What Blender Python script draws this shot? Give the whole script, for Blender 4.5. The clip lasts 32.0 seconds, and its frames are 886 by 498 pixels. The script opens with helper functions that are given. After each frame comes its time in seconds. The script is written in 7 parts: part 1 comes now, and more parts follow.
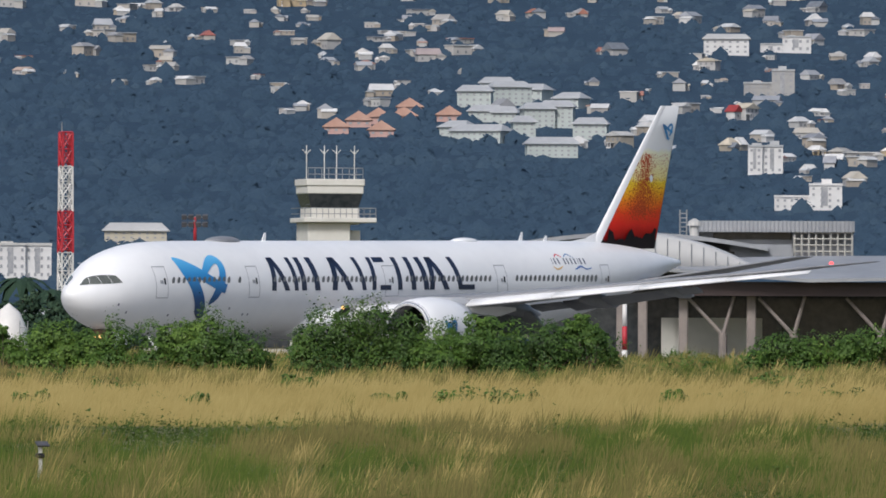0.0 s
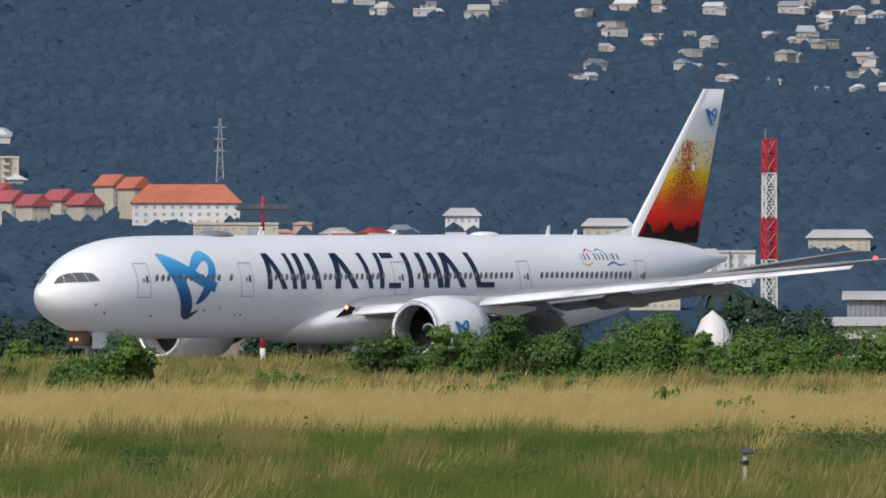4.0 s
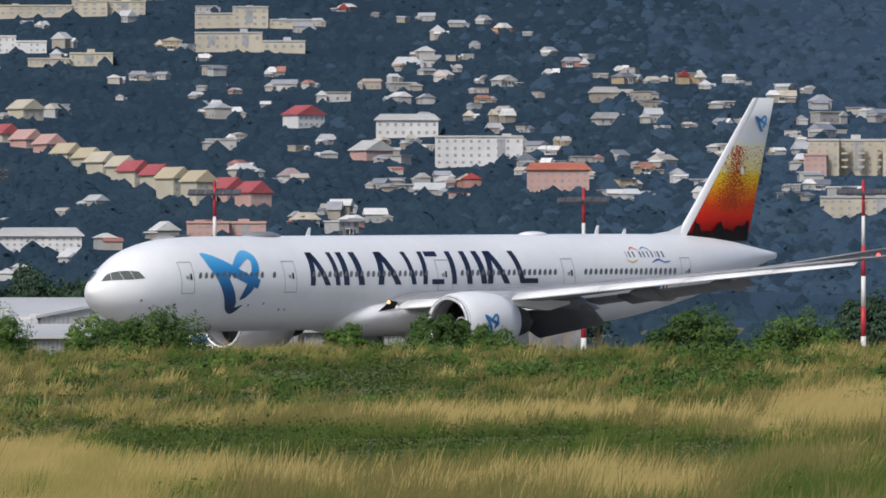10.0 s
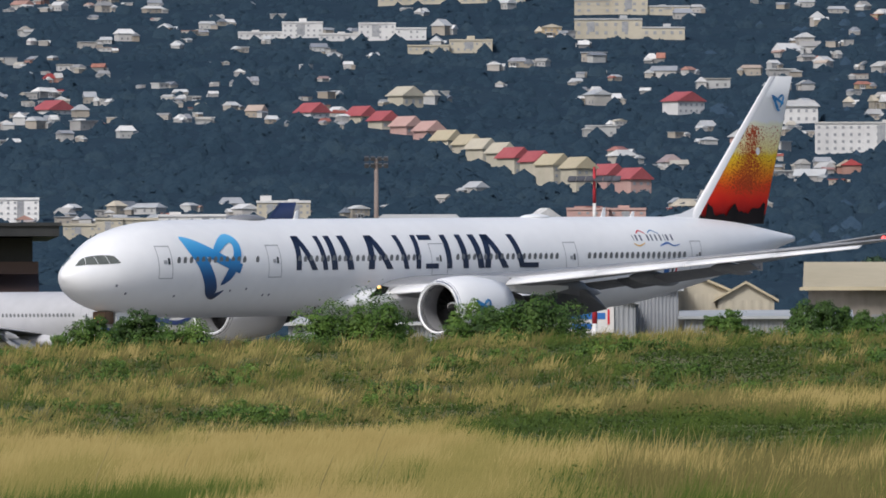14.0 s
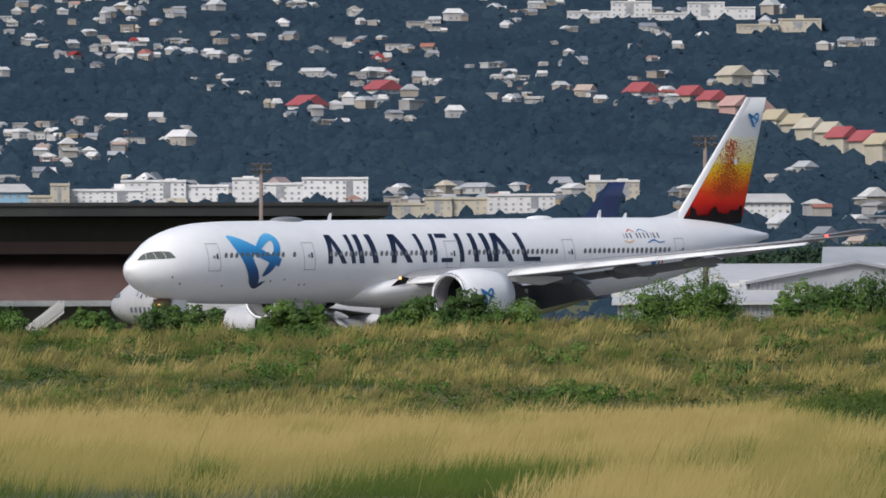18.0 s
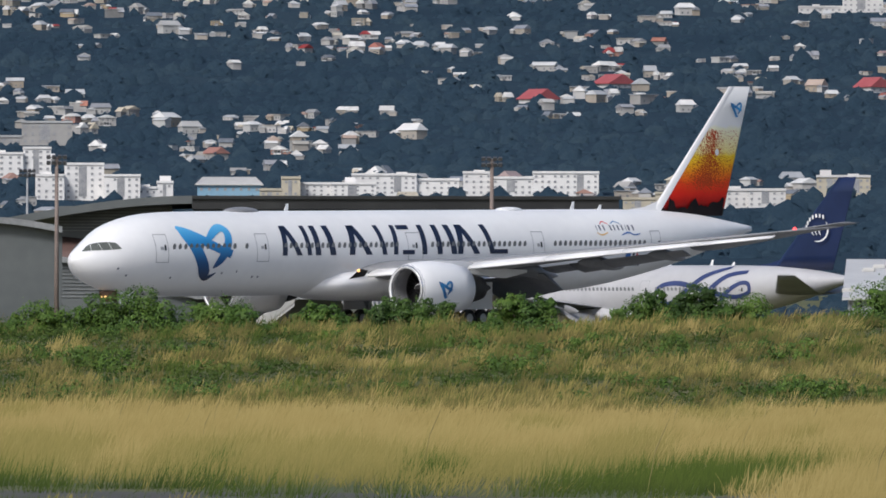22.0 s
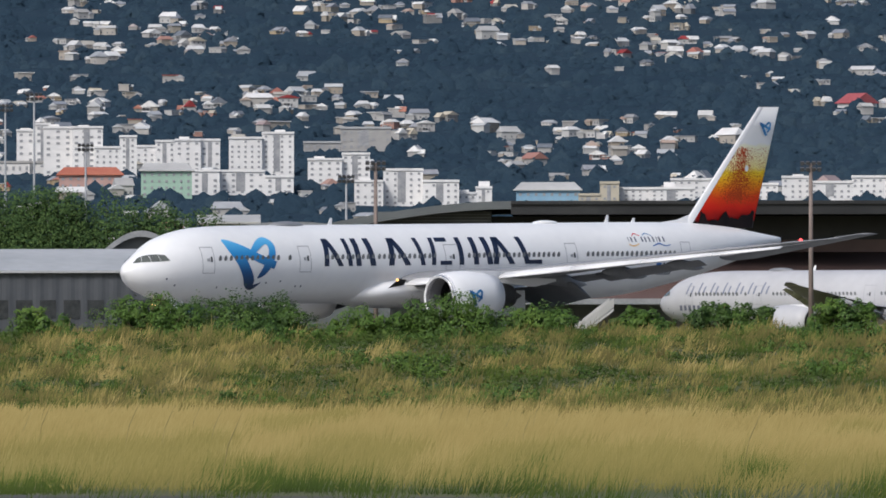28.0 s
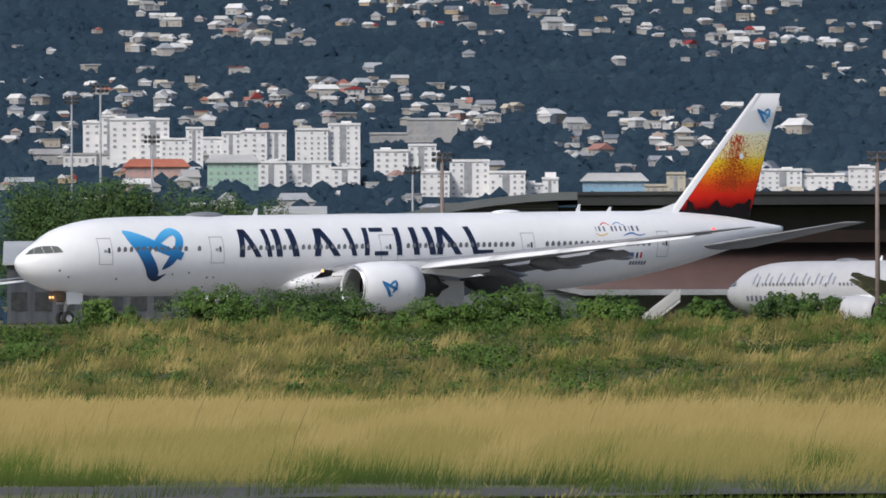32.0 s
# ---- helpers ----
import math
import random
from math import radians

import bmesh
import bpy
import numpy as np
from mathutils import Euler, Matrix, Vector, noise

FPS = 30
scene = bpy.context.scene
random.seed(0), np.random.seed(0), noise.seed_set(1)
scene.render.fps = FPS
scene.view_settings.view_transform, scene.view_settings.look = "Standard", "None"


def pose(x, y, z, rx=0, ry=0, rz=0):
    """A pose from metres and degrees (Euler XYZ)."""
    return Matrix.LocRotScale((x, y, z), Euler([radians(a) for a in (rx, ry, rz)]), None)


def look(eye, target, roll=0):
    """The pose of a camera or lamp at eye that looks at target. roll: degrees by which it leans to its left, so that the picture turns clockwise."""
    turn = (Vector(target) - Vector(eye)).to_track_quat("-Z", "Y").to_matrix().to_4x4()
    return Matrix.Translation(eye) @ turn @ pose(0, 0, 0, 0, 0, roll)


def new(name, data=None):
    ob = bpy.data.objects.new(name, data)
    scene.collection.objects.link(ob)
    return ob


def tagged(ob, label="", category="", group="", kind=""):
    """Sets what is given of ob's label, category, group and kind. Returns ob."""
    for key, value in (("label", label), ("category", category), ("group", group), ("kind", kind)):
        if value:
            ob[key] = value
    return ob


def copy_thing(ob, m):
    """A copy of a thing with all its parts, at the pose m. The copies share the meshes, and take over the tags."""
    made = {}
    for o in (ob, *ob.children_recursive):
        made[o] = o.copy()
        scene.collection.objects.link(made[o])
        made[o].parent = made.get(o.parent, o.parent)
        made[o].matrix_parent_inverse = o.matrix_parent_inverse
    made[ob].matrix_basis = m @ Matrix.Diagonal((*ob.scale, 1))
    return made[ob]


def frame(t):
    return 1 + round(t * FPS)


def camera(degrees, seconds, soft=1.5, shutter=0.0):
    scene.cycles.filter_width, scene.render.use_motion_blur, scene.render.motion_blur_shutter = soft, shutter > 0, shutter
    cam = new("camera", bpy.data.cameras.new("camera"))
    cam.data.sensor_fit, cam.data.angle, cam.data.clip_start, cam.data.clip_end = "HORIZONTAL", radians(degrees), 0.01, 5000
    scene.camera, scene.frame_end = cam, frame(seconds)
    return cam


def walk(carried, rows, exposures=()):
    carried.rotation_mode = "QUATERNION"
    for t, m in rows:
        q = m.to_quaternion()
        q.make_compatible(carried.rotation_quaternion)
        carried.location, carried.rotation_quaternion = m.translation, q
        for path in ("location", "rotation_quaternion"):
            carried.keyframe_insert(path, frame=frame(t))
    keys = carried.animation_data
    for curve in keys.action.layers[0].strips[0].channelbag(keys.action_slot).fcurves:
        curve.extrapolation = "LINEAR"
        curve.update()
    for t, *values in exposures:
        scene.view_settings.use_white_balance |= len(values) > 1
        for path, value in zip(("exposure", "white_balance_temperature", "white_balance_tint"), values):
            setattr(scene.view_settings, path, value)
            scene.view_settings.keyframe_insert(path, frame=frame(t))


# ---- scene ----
from mathutils import geometry
F = 22000.0          # view units per radian
EYE = 3.0            # camera height over the near field
RUNWAY = EYE + 0.33  # height of the pavement on which the airliner rolls

# seconds, heading to the right, upward tilt and roll, in degrees
PAN = [
    (0.0, 0.0000, 0.5874, 0.25),
    (0.5, -0.4254, 0.5584, 0.18),
    (1.0, -0.8329, 0.5748, 0.21),
    (1.5, -1.2228, 0.5908, 0.12),
    (2.0, -1.7307, 0.6105, 0.07),
    (2.5, -2.1295, 0.6242, 0.12),
    (3.0, -2.5762, 0.6223, 0.10),
    (3.5, -2.9423, 0.5980, 0.08),
    (5.5, -4.2284, 0.6913, 0.02),
    (6.0, -4.6923, 0.6869, -0.05),
    (6.5, -5.1635, 0.6834, -0.05),
    (7.0, -5.6544, 0.6748, -0.01),
    (7.5, -5.9534, 0.6141, 0.01),
    (8.0, -6.3511, 0.5925, -0.05),
    (8.5, -6.7266, 0.5401, -0.08),
    (9.0, -6.9866, 0.6633, -0.02),
    (9.5, -7.2587, 0.6663, -0.07),
    (10.0, -7.5624, 0.5600, -0.05),
    (10.5, -7.7957, 0.5475, -0.05),
    (11.0, -8.0460, 0.5435, -0.04),
    (11.5, -8.1080, 0.5479, 0.01),
    (12.0, -8.3064, 0.5477, 0.02),
    (12.5, -8.5807, 0.5375, -0.13),
    (13.0, -8.8663, 0.5366, -0.09),
    (13.5, -9.0987, 0.5237, -0.03),
    (14.0, -9.3136, 0.5006, -0.12),
    (14.5, -9.4291, 0.4679, -0.16),
    (16.5, -9.9789, 0.4363, -0.19),
    (17.0, -10.2093, 0.4544, -0.08),
    (17.5, -10.4306, 0.4133, -0.20),
    (18.0, -10.8301, 0.4089, -0.13),
    (18.5, -10.7649, 0.4149, -0.10),
    (19.0, -10.8838, 0.3542, -0.14),
    (19.5, -11.2051, 0.3605, -0.21),
    (20.0, -11.3517, 0.3819, -0.14),
    (20.5, -11.5001, 0.3851, -0.07),
    (21.0, -11.6302, 0.3899, 0.05),
    (21.5, -11.7518, 0.3895, 0.10),
    (22.0, -11.8924, 0.3820, 0.09),
    (22.5, -12.0627, 0.3900, 0.16),
    (23.0, -12.2691, 0.4078, 0.22),
    (23.5, -12.4336, 0.4142, 0.26),
    (24.0, -12.6096, 0.4165, 0.25),
    (24.5, -12.7166, 0.4269, 0.22),
    (26.5, -12.9540, 0.4124, 0.23),
    (27.0, -13.2239, 0.3828, 0.07),
    (27.5, -13.4227, 0.4061, -0.08),
    (28.0, -13.3628, 0.4050, -0.08),
    (28.5, -13.3708, 0.4331, -0.09),
    (29.0, -13.3892, 0.4425, -0.09),
    (29.5, -13.4774, 0.3971, -0.01),
    (30.0, -13.5847, 0.3622, -0.09),
    (30.5, -13.5665, 0.3706, 0.02),
    (31.0, -13.5837, 0.3729, 0.03),
    (31.5, -13.6093, 0.3664, -0.03),
    (32.0, -13.6695, 0.3646, -0.20),
]

cam = camera(2 * math.degrees(math.atan(784 / F)), 32.0, soft=1.7)


def aim(az, tilt, roll):
    a, t = radians(az), radians(tilt)
    way = Vector((math.sin(a) * math.cos(t), math.cos(a) * math.cos(t), math.sin(t)))
    eye = Vector((0, 0, EYE))
    return look(eye, eye + way * 100, roll)


walk(cam, [(t, aim(a, b, r)) for t, a, b, r in PAN], exposures=[(0.0, -0.1, 6300, 10), (32.0, -0.1, 6300, 10)])

# ---- light: bright overcast, a veiled sun high on the left behind the camera ----
world = bpy.data.worlds.new("sky")
scene.world = world
world.use_nodes = True
wn = world.node_tree
sky = wn.nodes.new("ShaderNodeTexSky")
sky.sky_type = "NISHITA"
sky.sun_disc = False
sky.sun_elevation = radians(44)
sky.sun_rotation = radians(200)
sky.dust_density = 3.0
wn.links.new(sky.outputs[0], wn.nodes["Background"].inputs[0])
wn.nodes["Background"].inputs[1].default_value = 0.12
sun = new("sun", bpy.data.lights.new("sun", "SUN"))
sun.data.energy = 2.6
sun.data.angle = radians(14)
sun.data.color = (1.0, 0.97, 0.93)
sun.matrix_world = look((-60, -150, 155), (0, 0, 0))


# ---- helpers ----
def at(u, d, z=0.0):
    """A place from the heading u (view units), the ground distance d and the height z."""
    return Vector((d * math.sin(u / F), d * math.cos(u / F), z))


def lift(e, d):
    """The height that shows e view units above eye level at the distance d."""
    return EYE + e * d / F


def mesh_of(name, bm, smooth=False):
    me = bpy.data.meshes.new(name)
    bm.to_mesh(me)
    bm.free()
    if smooth:
        me.polygons.foreach_set("use_smooth", [True] * len(me.polygons))
    return me


def part(name, bm, material, parent=None, label="", smooth=False, mats=()):
    me = bm if isinstance(bm, bpy.types.Mesh) else mesh_of(name, bm, smooth)
    if not me.materials:
        for m in (mats or (material,)):
            me.materials.append(m)
    ob = new(name, me)
    if parent:
        ob.parent = parent
    if label:
        ob["label"] = label
    return ob


def thing(name, m, label, category, group="", kind=""):
    ob = new(name)
    ob.empty_display_size = 0.2
    ob.matrix_basis = m
    return tagged(ob, label, category, group, kind)


def box(bm, x0, x1, y0, y1, z0, z1, m=None, bevel=0.0):
    v = [bm.verts.new((x, y, z)) for z in (z0, z1) for y in (y0, y1) for x in (x0, x1)]
    fs = [bm.faces.new([v[i] for i in q]) for q in ((0, 2, 3, 1), (4, 5, 7, 6), (0, 1, 5, 4), (2, 6, 7, 3), (0, 4, 6, 2), (1, 3, 7, 5))]
    if bevel:
        bmesh.ops.bevel(bm, geom=list({e for f in fs for e in f.edges}), offset=bevel, segments=1, affect="EDGES")
    if m is not None:
        bmesh.ops.transform(bm, matrix=m, verts=v)
    return v


def boxes(*args, bevel=0.0):
    bm = bmesh.new()
    for a in args:
        box(bm, *a, bevel=bevel)
    return bm


def tube(bm, p, q, r0, r1=None, n=8, caps=True):
    p, q = Vector(p), Vector(q)
    r1 = r0 if r1 is None else r1
    turn = (q - p).to_track_quat("Z", "Y").to_matrix()
    rings = []
    for c, r in ((p, r0), (q, r1)):
        rings.append([bm.verts.new(c + turn @ Vector((r * math.cos(2 * math.pi * i / n), r * math.sin(2 * math.pi * i / n), 0))) for i in range(n)])
    for i in range(n):
        j = (i + 1) % n
        bm.faces.new((rings[0][i], rings[0][j], rings[1][j], rings[1][i]))
    if caps:
        bm.faces.new(rings[0][::-1])
        bm.faces.new(rings[1])


def tubes(segs, n=6):
    bm = bmesh.new()
    for s in segs:
        tube(bm, s[0], s[1], s[2], s[3] if len(s) > 3 else None, n)
    return bm


def lathe(profile, axis="x", n=32, closed=False):
    """A body of revolution from (along, radius) pairs."""
    bm = bmesh.new()
    rings = []
    for a, r in profile:
        ring = []
        for i in range(n):
            c, s = r * math.cos(2 * math.pi * i / n), r * math.sin(2 * math.pi * i / n)
            ring.append(bm.verts.new((a, c, s) if axis == "x" else (c, s, a) if axis == "z" else (c, a, s)))
        rings.append(ring)
    for a, b in zip(rings, rings[1:]):
        for i in range(n):
            j = (i + 1) % n
            bm.faces.new((a[i], b[i], b[j], a[j]))
    if closed:
        bm.faces.new(rings[0])
        bm.faces.new(rings[-1][::-1])
    bmesh.ops.recalc_face_normals(bm, faces=bm.faces)
    return bm


def skin(rings, closed=True, caps=True):
    """Joins rings of points into one skin."""
    bm = bmesh.new()
    vs = [[bm.verts.new(p) for p in ring] for ring in rings]
    n = len(vs[0])
    for a, b in zip(vs, vs[1:]):
        for i in range(n if closed else n - 1):
            j = (i + 1) % n
            bm.faces.new((a[i], b[i], b[j], a[j]))
    if caps and closed:
        bm.faces.new(vs[0])
        bm.faces.new(vs[-1][::-1])
    bmesh.ops.recalc_face_normals(bm, faces=bm.faces)
    return bm


def raw(name, verts, faces, material, parent=None, smooth=False, mats=None, index=None, normals=None):
    me = bpy.data.meshes.new(name)
    me.from_pydata(verts, [], faces)
    for m in (mats or [material]):
        me.materials.append(m)
    if index is not None:
        me.polygons.foreach_set("material_index", index)
    if smooth:
        me.polygons.foreach_set("use_smooth", [True] * len(me.polygons))
    if normals is not None:
        # foliage shades by the form of its clump, not leaf by leaf
        me.attributes.new("custom_normal", "FLOAT_VECTOR", "CORNER").data.foreach_set("vector", np.ascontiguousarray(normals, dtype=np.float32).ravel())
    ob = new(name, me)
    if parent:
        ob.parent = parent
    return ob


# ---- materials ----
def nodes_of(name):
    m = bpy.data.materials.new(name)
    m.use_nodes = True
    return m, m.node_tree.nodes, m.node_tree.links, m.node_tree.nodes["Principled BSDF"]


def ramp_of(ns, stops, interpolation="LINEAR"):
    r = ns.new("ShaderNodeValToRGB")
    r.color_ramp.interpolation = interpolation
    el = r.color_ramp.elements
    while len(el) < len(stops):
        el.new(0.5)
    for e, (p, c) in zip(el, stops):
        e.position, e.color = p, (*c, 1)
    return r


def surface(name, a, b, scale=1.0, rough=0.7, metal=0.0, bump=0.0, fine=8.0, space="Object", emit=0.0, spec=0.5):
    """A surface that wanders between the colours a and b at the given scale, with finer grain and relief."""
    m, ns, ln, bsdf = nodes_of(name)
    co = ns.new("ShaderNodeTexCoord")
    out = co.outputs["Object"]
    if space == "World":
        out = ns.new("ShaderNodeNewGeometry").outputs["Position"]
    n1, n2 = ns.new("ShaderNodeTexNoise"), ns.new("ShaderNodeTexNoise")
    n1.inputs["Scale"].default_value, n2.inputs["Scale"].default_value = scale, scale * fine
    n1.inputs["Detail"].default_value, n2.inputs["Detail"].default_value = 4, 3
    ln.new(out, n1.inputs["Vector"]), ln.new(out, n2.inputs["Vector"])
    mix = ns.new("ShaderNodeMath")
    mix.operation = "MULTIPLY_ADD"
    ln.new(n2.outputs[0], mix.inputs[0])
    mix.inputs[1].default_value = 0.4
    sub = ns.new("ShaderNodeMath")
    sub.operation = "MULTIPLY_ADD"
    ln.new(n1.outputs[0], sub.inputs[0])
    sub.inputs[1].default_value, sub.inputs[2].default_value = 1.3, -0.35
    ln.new(sub.outputs[0], mix.inputs[2])
    r = ramp_of(ns, [(0.25, a), (0.75, b)])
    ln.new(mix.outputs[0], r.inputs[0])
    ln.new(r.outputs[0], bsdf.inputs["Base Color"])
    bsdf.inputs["Roughness"].default_value, bsdf.inputs["Metallic"].default_value = rough, metal
    bsdf.inputs["Specular IOR Level"].default_value = spec
    if bump:
        bp = ns.new("ShaderNodeBump")
        bp.inputs["Strength"].default_value = bump
        ln.new(n2.outputs[0], bp.inputs["Height"])
        ln.new(bp.outputs[0], bsdf.inputs["Normal"])
    if emit:
        bsdf.inputs["Emission Color"].default_value = (*b, 1)
        bsdf.inputs["Emission Strength"].default_value = emit
    return m


def assorted(name, stops, rough=0.7, grain=0.08, scale=0.4, island=False, spec=0.3, drift=0.0, spread=0.25):
    """A finish of which each piece, or each island of a mesh, takes its own colour, with weathering."""
    m, ns, ln, bsdf = nodes_of(name)
    if island:
        src = ns.new("ShaderNodeNewGeometry").outputs["Random Per Island"]
    else:
        src = ns.new("ShaderNodeObjectInfo").outputs["Random"]
    r = ramp_of(ns, stops, "CONSTANT" if not island else "LINEAR")
    no = ns.new("ShaderNodeTexNoise")
    no.inputs["Scale"].default_value, no.inputs["Detail"].default_value = scale, 6
    ln.new(ns.new("ShaderNodeTexCoord").outputs["Object"], no.inputs["Vector"])
    if drift:
        big = ns.new("ShaderNodeTexNoise")
        big.inputs["Scale"].default_value, big.inputs["Detail"].default_value = drift, 5
        ln.new(ns.new("ShaderNodeNewGeometry").outputs["Position"], big.inputs["Vector"])
        a, b = ns.new("ShaderNodeMath"), ns.new("ShaderNodeMath")
        a.operation = b.operation = "MULTIPLY_ADD"
        ln.new(big.outputs[0], a.inputs[0])
        a.inputs[1].default_value, a.inputs[2].default_value = 1.7, -0.6
        ln.new(src, b.inputs[0])
        b.inputs[1].default_value = spread
        ln.new(a.outputs[0], b.inputs[2])
        src = b.outputs[0]
    ln.new(src, r.inputs[0])
    hsv = ns.new("ShaderNodeHueSaturation")
    mp = ns.new("ShaderNodeMapRange")
    mp.inputs["To Min"].default_value, mp.inputs["To Max"].default_value = 1 - 4 * grain, 1 + 2 * grain
    ln.new(no.outputs[0], mp.inputs["Value"])
    ln.new(mp.outputs[0], hsv.inputs["Value"])
    ln.new(r.outputs[0], hsv.inputs["Color"])
    ln.new(hsv.outputs[0], bsdf.inputs["Base Color"])
    bsdf.inputs["Roughness"].default_value = rough
    bsdf.inputs["Specular IOR Level"].default_value = spec
    return m


def graded(name, axis, lo, hi, stops, rough=0.35, speck=None, spec=0.5, spatter=False):
    """Paint that runs through the stops along one axis of the object, with optional spatter."""
    m, ns, ln, bsdf = nodes_of(name)
    co = ns.new("ShaderNodeTexCoord").outputs["Object"]
    sep = ns.new("ShaderNodeSeparateXYZ")
    ln.new(co, sep.inputs[0])
    mp = ns.new("ShaderNodeMapRange")
    mp.inputs["From Min"].default_value, mp.inputs["From Max"].default_value = lo, hi
    no = ns.new("ShaderNodeTexNoise")
    no.inputs["Scale"].default_value, no.inputs["Detail"].default_value = 0.8, 8
    ln.new(co, no.inputs["Vector"])
    add = ns.new("ShaderNodeMath")
    add.operation = "MULTIPLY_ADD"
    ln.new(no.outputs[0], add.inputs[0])
    add.inputs[1].default_value = speck[0] if speck else 0.0
    ln.new(sep.outputs[axis], add.inputs[2])
    cen = ns.new("ShaderNodeMath")
    cen.operation = "SUBTRACT"
    ln.new(add.outputs[0], cen.inputs[0])
    cen.inputs[1].default_value = speck[0] * 0.5 if speck else 0.0
    ln.new(cen.outputs[0], mp.inputs["Value"])
    r = ramp_of(ns, stops)
    ln.new(mp.outputs[0], r.inputs[0])
    paint = r.outputs[0]
    if spatter:
        # a dark spray of droplets, thickest up the middle of the fin
        vo = ns.new("ShaderNodeTexNoise")
        vo.inputs["Scale"].default_value, vo.inputs["Detail"].default_value = 10.0, 4
        ln.new(co, vo.inputs["Vector"])
        band = ns.new("ShaderNodeMath")
        band.operation = "MULTIPLY_ADD"
        ln.new(sep.outputs["Z"], band.inputs[0])
        band.inputs[1].default_value, band.inputs[2].default_value = -0.18, -66.85
        mid = ns.new("ShaderNodeMath")
        mid.operation = "ADD"
        ln.new(sep.outputs["X"], mid.inputs[0])
        ln.new(band.outputs[0], mid.inputs[1])
        ab = ns.new("ShaderNodeMath")
        ab.operation = "ABSOLUTE"
        ln.new(mid.outputs[0], ab.inputs[0])
        fall = ns.new("ShaderNodeMapRange")
        fall.inputs["From Min"].default_value, fall.inputs["From Max"].default_value = 0.1, 1.1
        fall.inputs["To Min"].default_value, fall.inputs["To Max"].default_value = 0.44, 0.6
        wide = ns.new("ShaderNodeMath")
        wide.operation = "MULTIPLY_ADD"
        ln.new(sep.outputs["Z"], wide.inputs[0])
        wide.inputs[1].default_value, wide.inputs[2].default_value = -0.4, 6.7
        ratio = ns.new("ShaderNodeMath")
        ratio.operation = "DIVIDE"
        ln.new(ab.outputs[0], ratio.inputs[0])
        ln.new(wide.outputs[0], ratio.inputs[1])
        ln.new(ratio.outputs[0], fall.inputs["Value"])
        high = ns.new("ShaderNodeMapRange")
        high.inputs["From Min"].default_value, high.inputs["From Max"].default_value = 14.2, 15.0
        high.inputs["To Min"].default_value, high.inputs["To Max"].default_value = 0.0, 0.9
        ln.new(sep.outputs["Z"], high.inputs["Value"])
        thr = ns.new("ShaderNodeMath")
        thr.operation = "ADD"
        ln.new(fall.outputs[0], thr.inputs[0])
        ln.new(high.outputs[0], thr.inputs[1])
        # no droplets in the glow above the horizon
        low = ns.new("ShaderNodeMapRange")
        low.inputs["From Min"].default_value, low.inputs["From Max"].default_value = 9.0, 10.2
        low.inputs["To Min"].default_value, low.inputs["To Max"].default_value = 0.3, 0.0
        ln.new(sep.outputs["Z"], low.inputs["Value"])
        thr2 = ns.new("ShaderNodeMath")
        thr2.operation = "ADD"
        ln.new(thr.outputs[0], thr2.inputs[0])
        ln.new(low.outputs[0], thr2.inputs[1])
        gt = ns.new("ShaderNodeMath")
        gt.operation = "GREATER_THAN"
        ln.new(vo.outputs[0], gt.inputs[0])
        ln.new(thr2.outputs[0], gt.inputs[1])
        mx = ns.new("ShaderNodeMix")
        mx.data_type = "RGBA"
        ln.new(gt.outputs[0], mx.inputs["Factor"])
        ln.new(r.outputs[0], mx.inputs["A"])
        mx.inputs["B"].default_value = (0.4, 0.05, 0.008, 1)
        paint = mx.outputs["Result"]
    ln.new(paint, bsdf.inputs["Base Color"])
    bsdf.inputs["Roughness"].default_value = rough
    bsdf.inputs["Specular IOR Level"].default_value = spec
    return m


WHITE = surface("aircraft_white", (0.79, 0.79, 0.8), (0.86, 0.86, 0.865), 0.15, 0.32, bump=0.0)
NAVY = surface("navy_paint", (0.008, 0.016, 0.045), (0.012, 0.022, 0.06), 0.8, 0.35)
GLASSY = surface("dark_glazing", (0.02, 0.025, 0.03), (0.05, 0.055, 0.06), 1.5, 0.12)
PANE_GREY = surface("cabin_pane", (0.16, 0.17, 0.18), (0.24, 0.25, 0.26), 3.0, 0.3)
SEAL = surface("door_seam", (0.3, 0.31, 0.33), (0.42, 0.43, 0.45), 2.0, 0.6)
WING_GREY = surface("wing_grey", (0.2, 0.205, 0.22), (0.27, 0.275, 0.29), 0.3, 0.45)
SLAT = surface("bare_slat", (0.7, 0.7, 0.71), (0.8, 0.8, 0.81), 0.4, 0.4, 0.0)
DUCT = surface("inlet_lining", (0.22, 0.22, 0.23), (0.3, 0.3, 0.31), 0.8, 0.5)
DARK_METAL = surface("dark_metal", (0.02, 0.02, 0.022), (0.05, 0.05, 0.052), 1.0, 0.5, 0.6)
LIP = surface("polished_lip", (0.55, 0.55, 0.56), (0.7, 0.7, 0.71), 0.8, 0.25, 0.8)
RUBBER = surface("rubber", (0.015, 0.015, 0.015), (0.03, 0.03, 0.03), 3.0, 0.85)
GEAR = surface("gear_grey", (0.4, 0.4, 0.41), (0.55, 0.55, 0.56), 1.0, 0.5, 0.2)
LAMP_WARM = surface("landing_lamp", (1, 0.5, 0.16), (1, 0.55, 0.2), 1.0, 0.4, emit=1.6)
LAMP_RED = surface("red_lamp", (1, 0.06, 0.06), (1, 0.08, 0.08), 1.0, 0.4, emit=2.0)
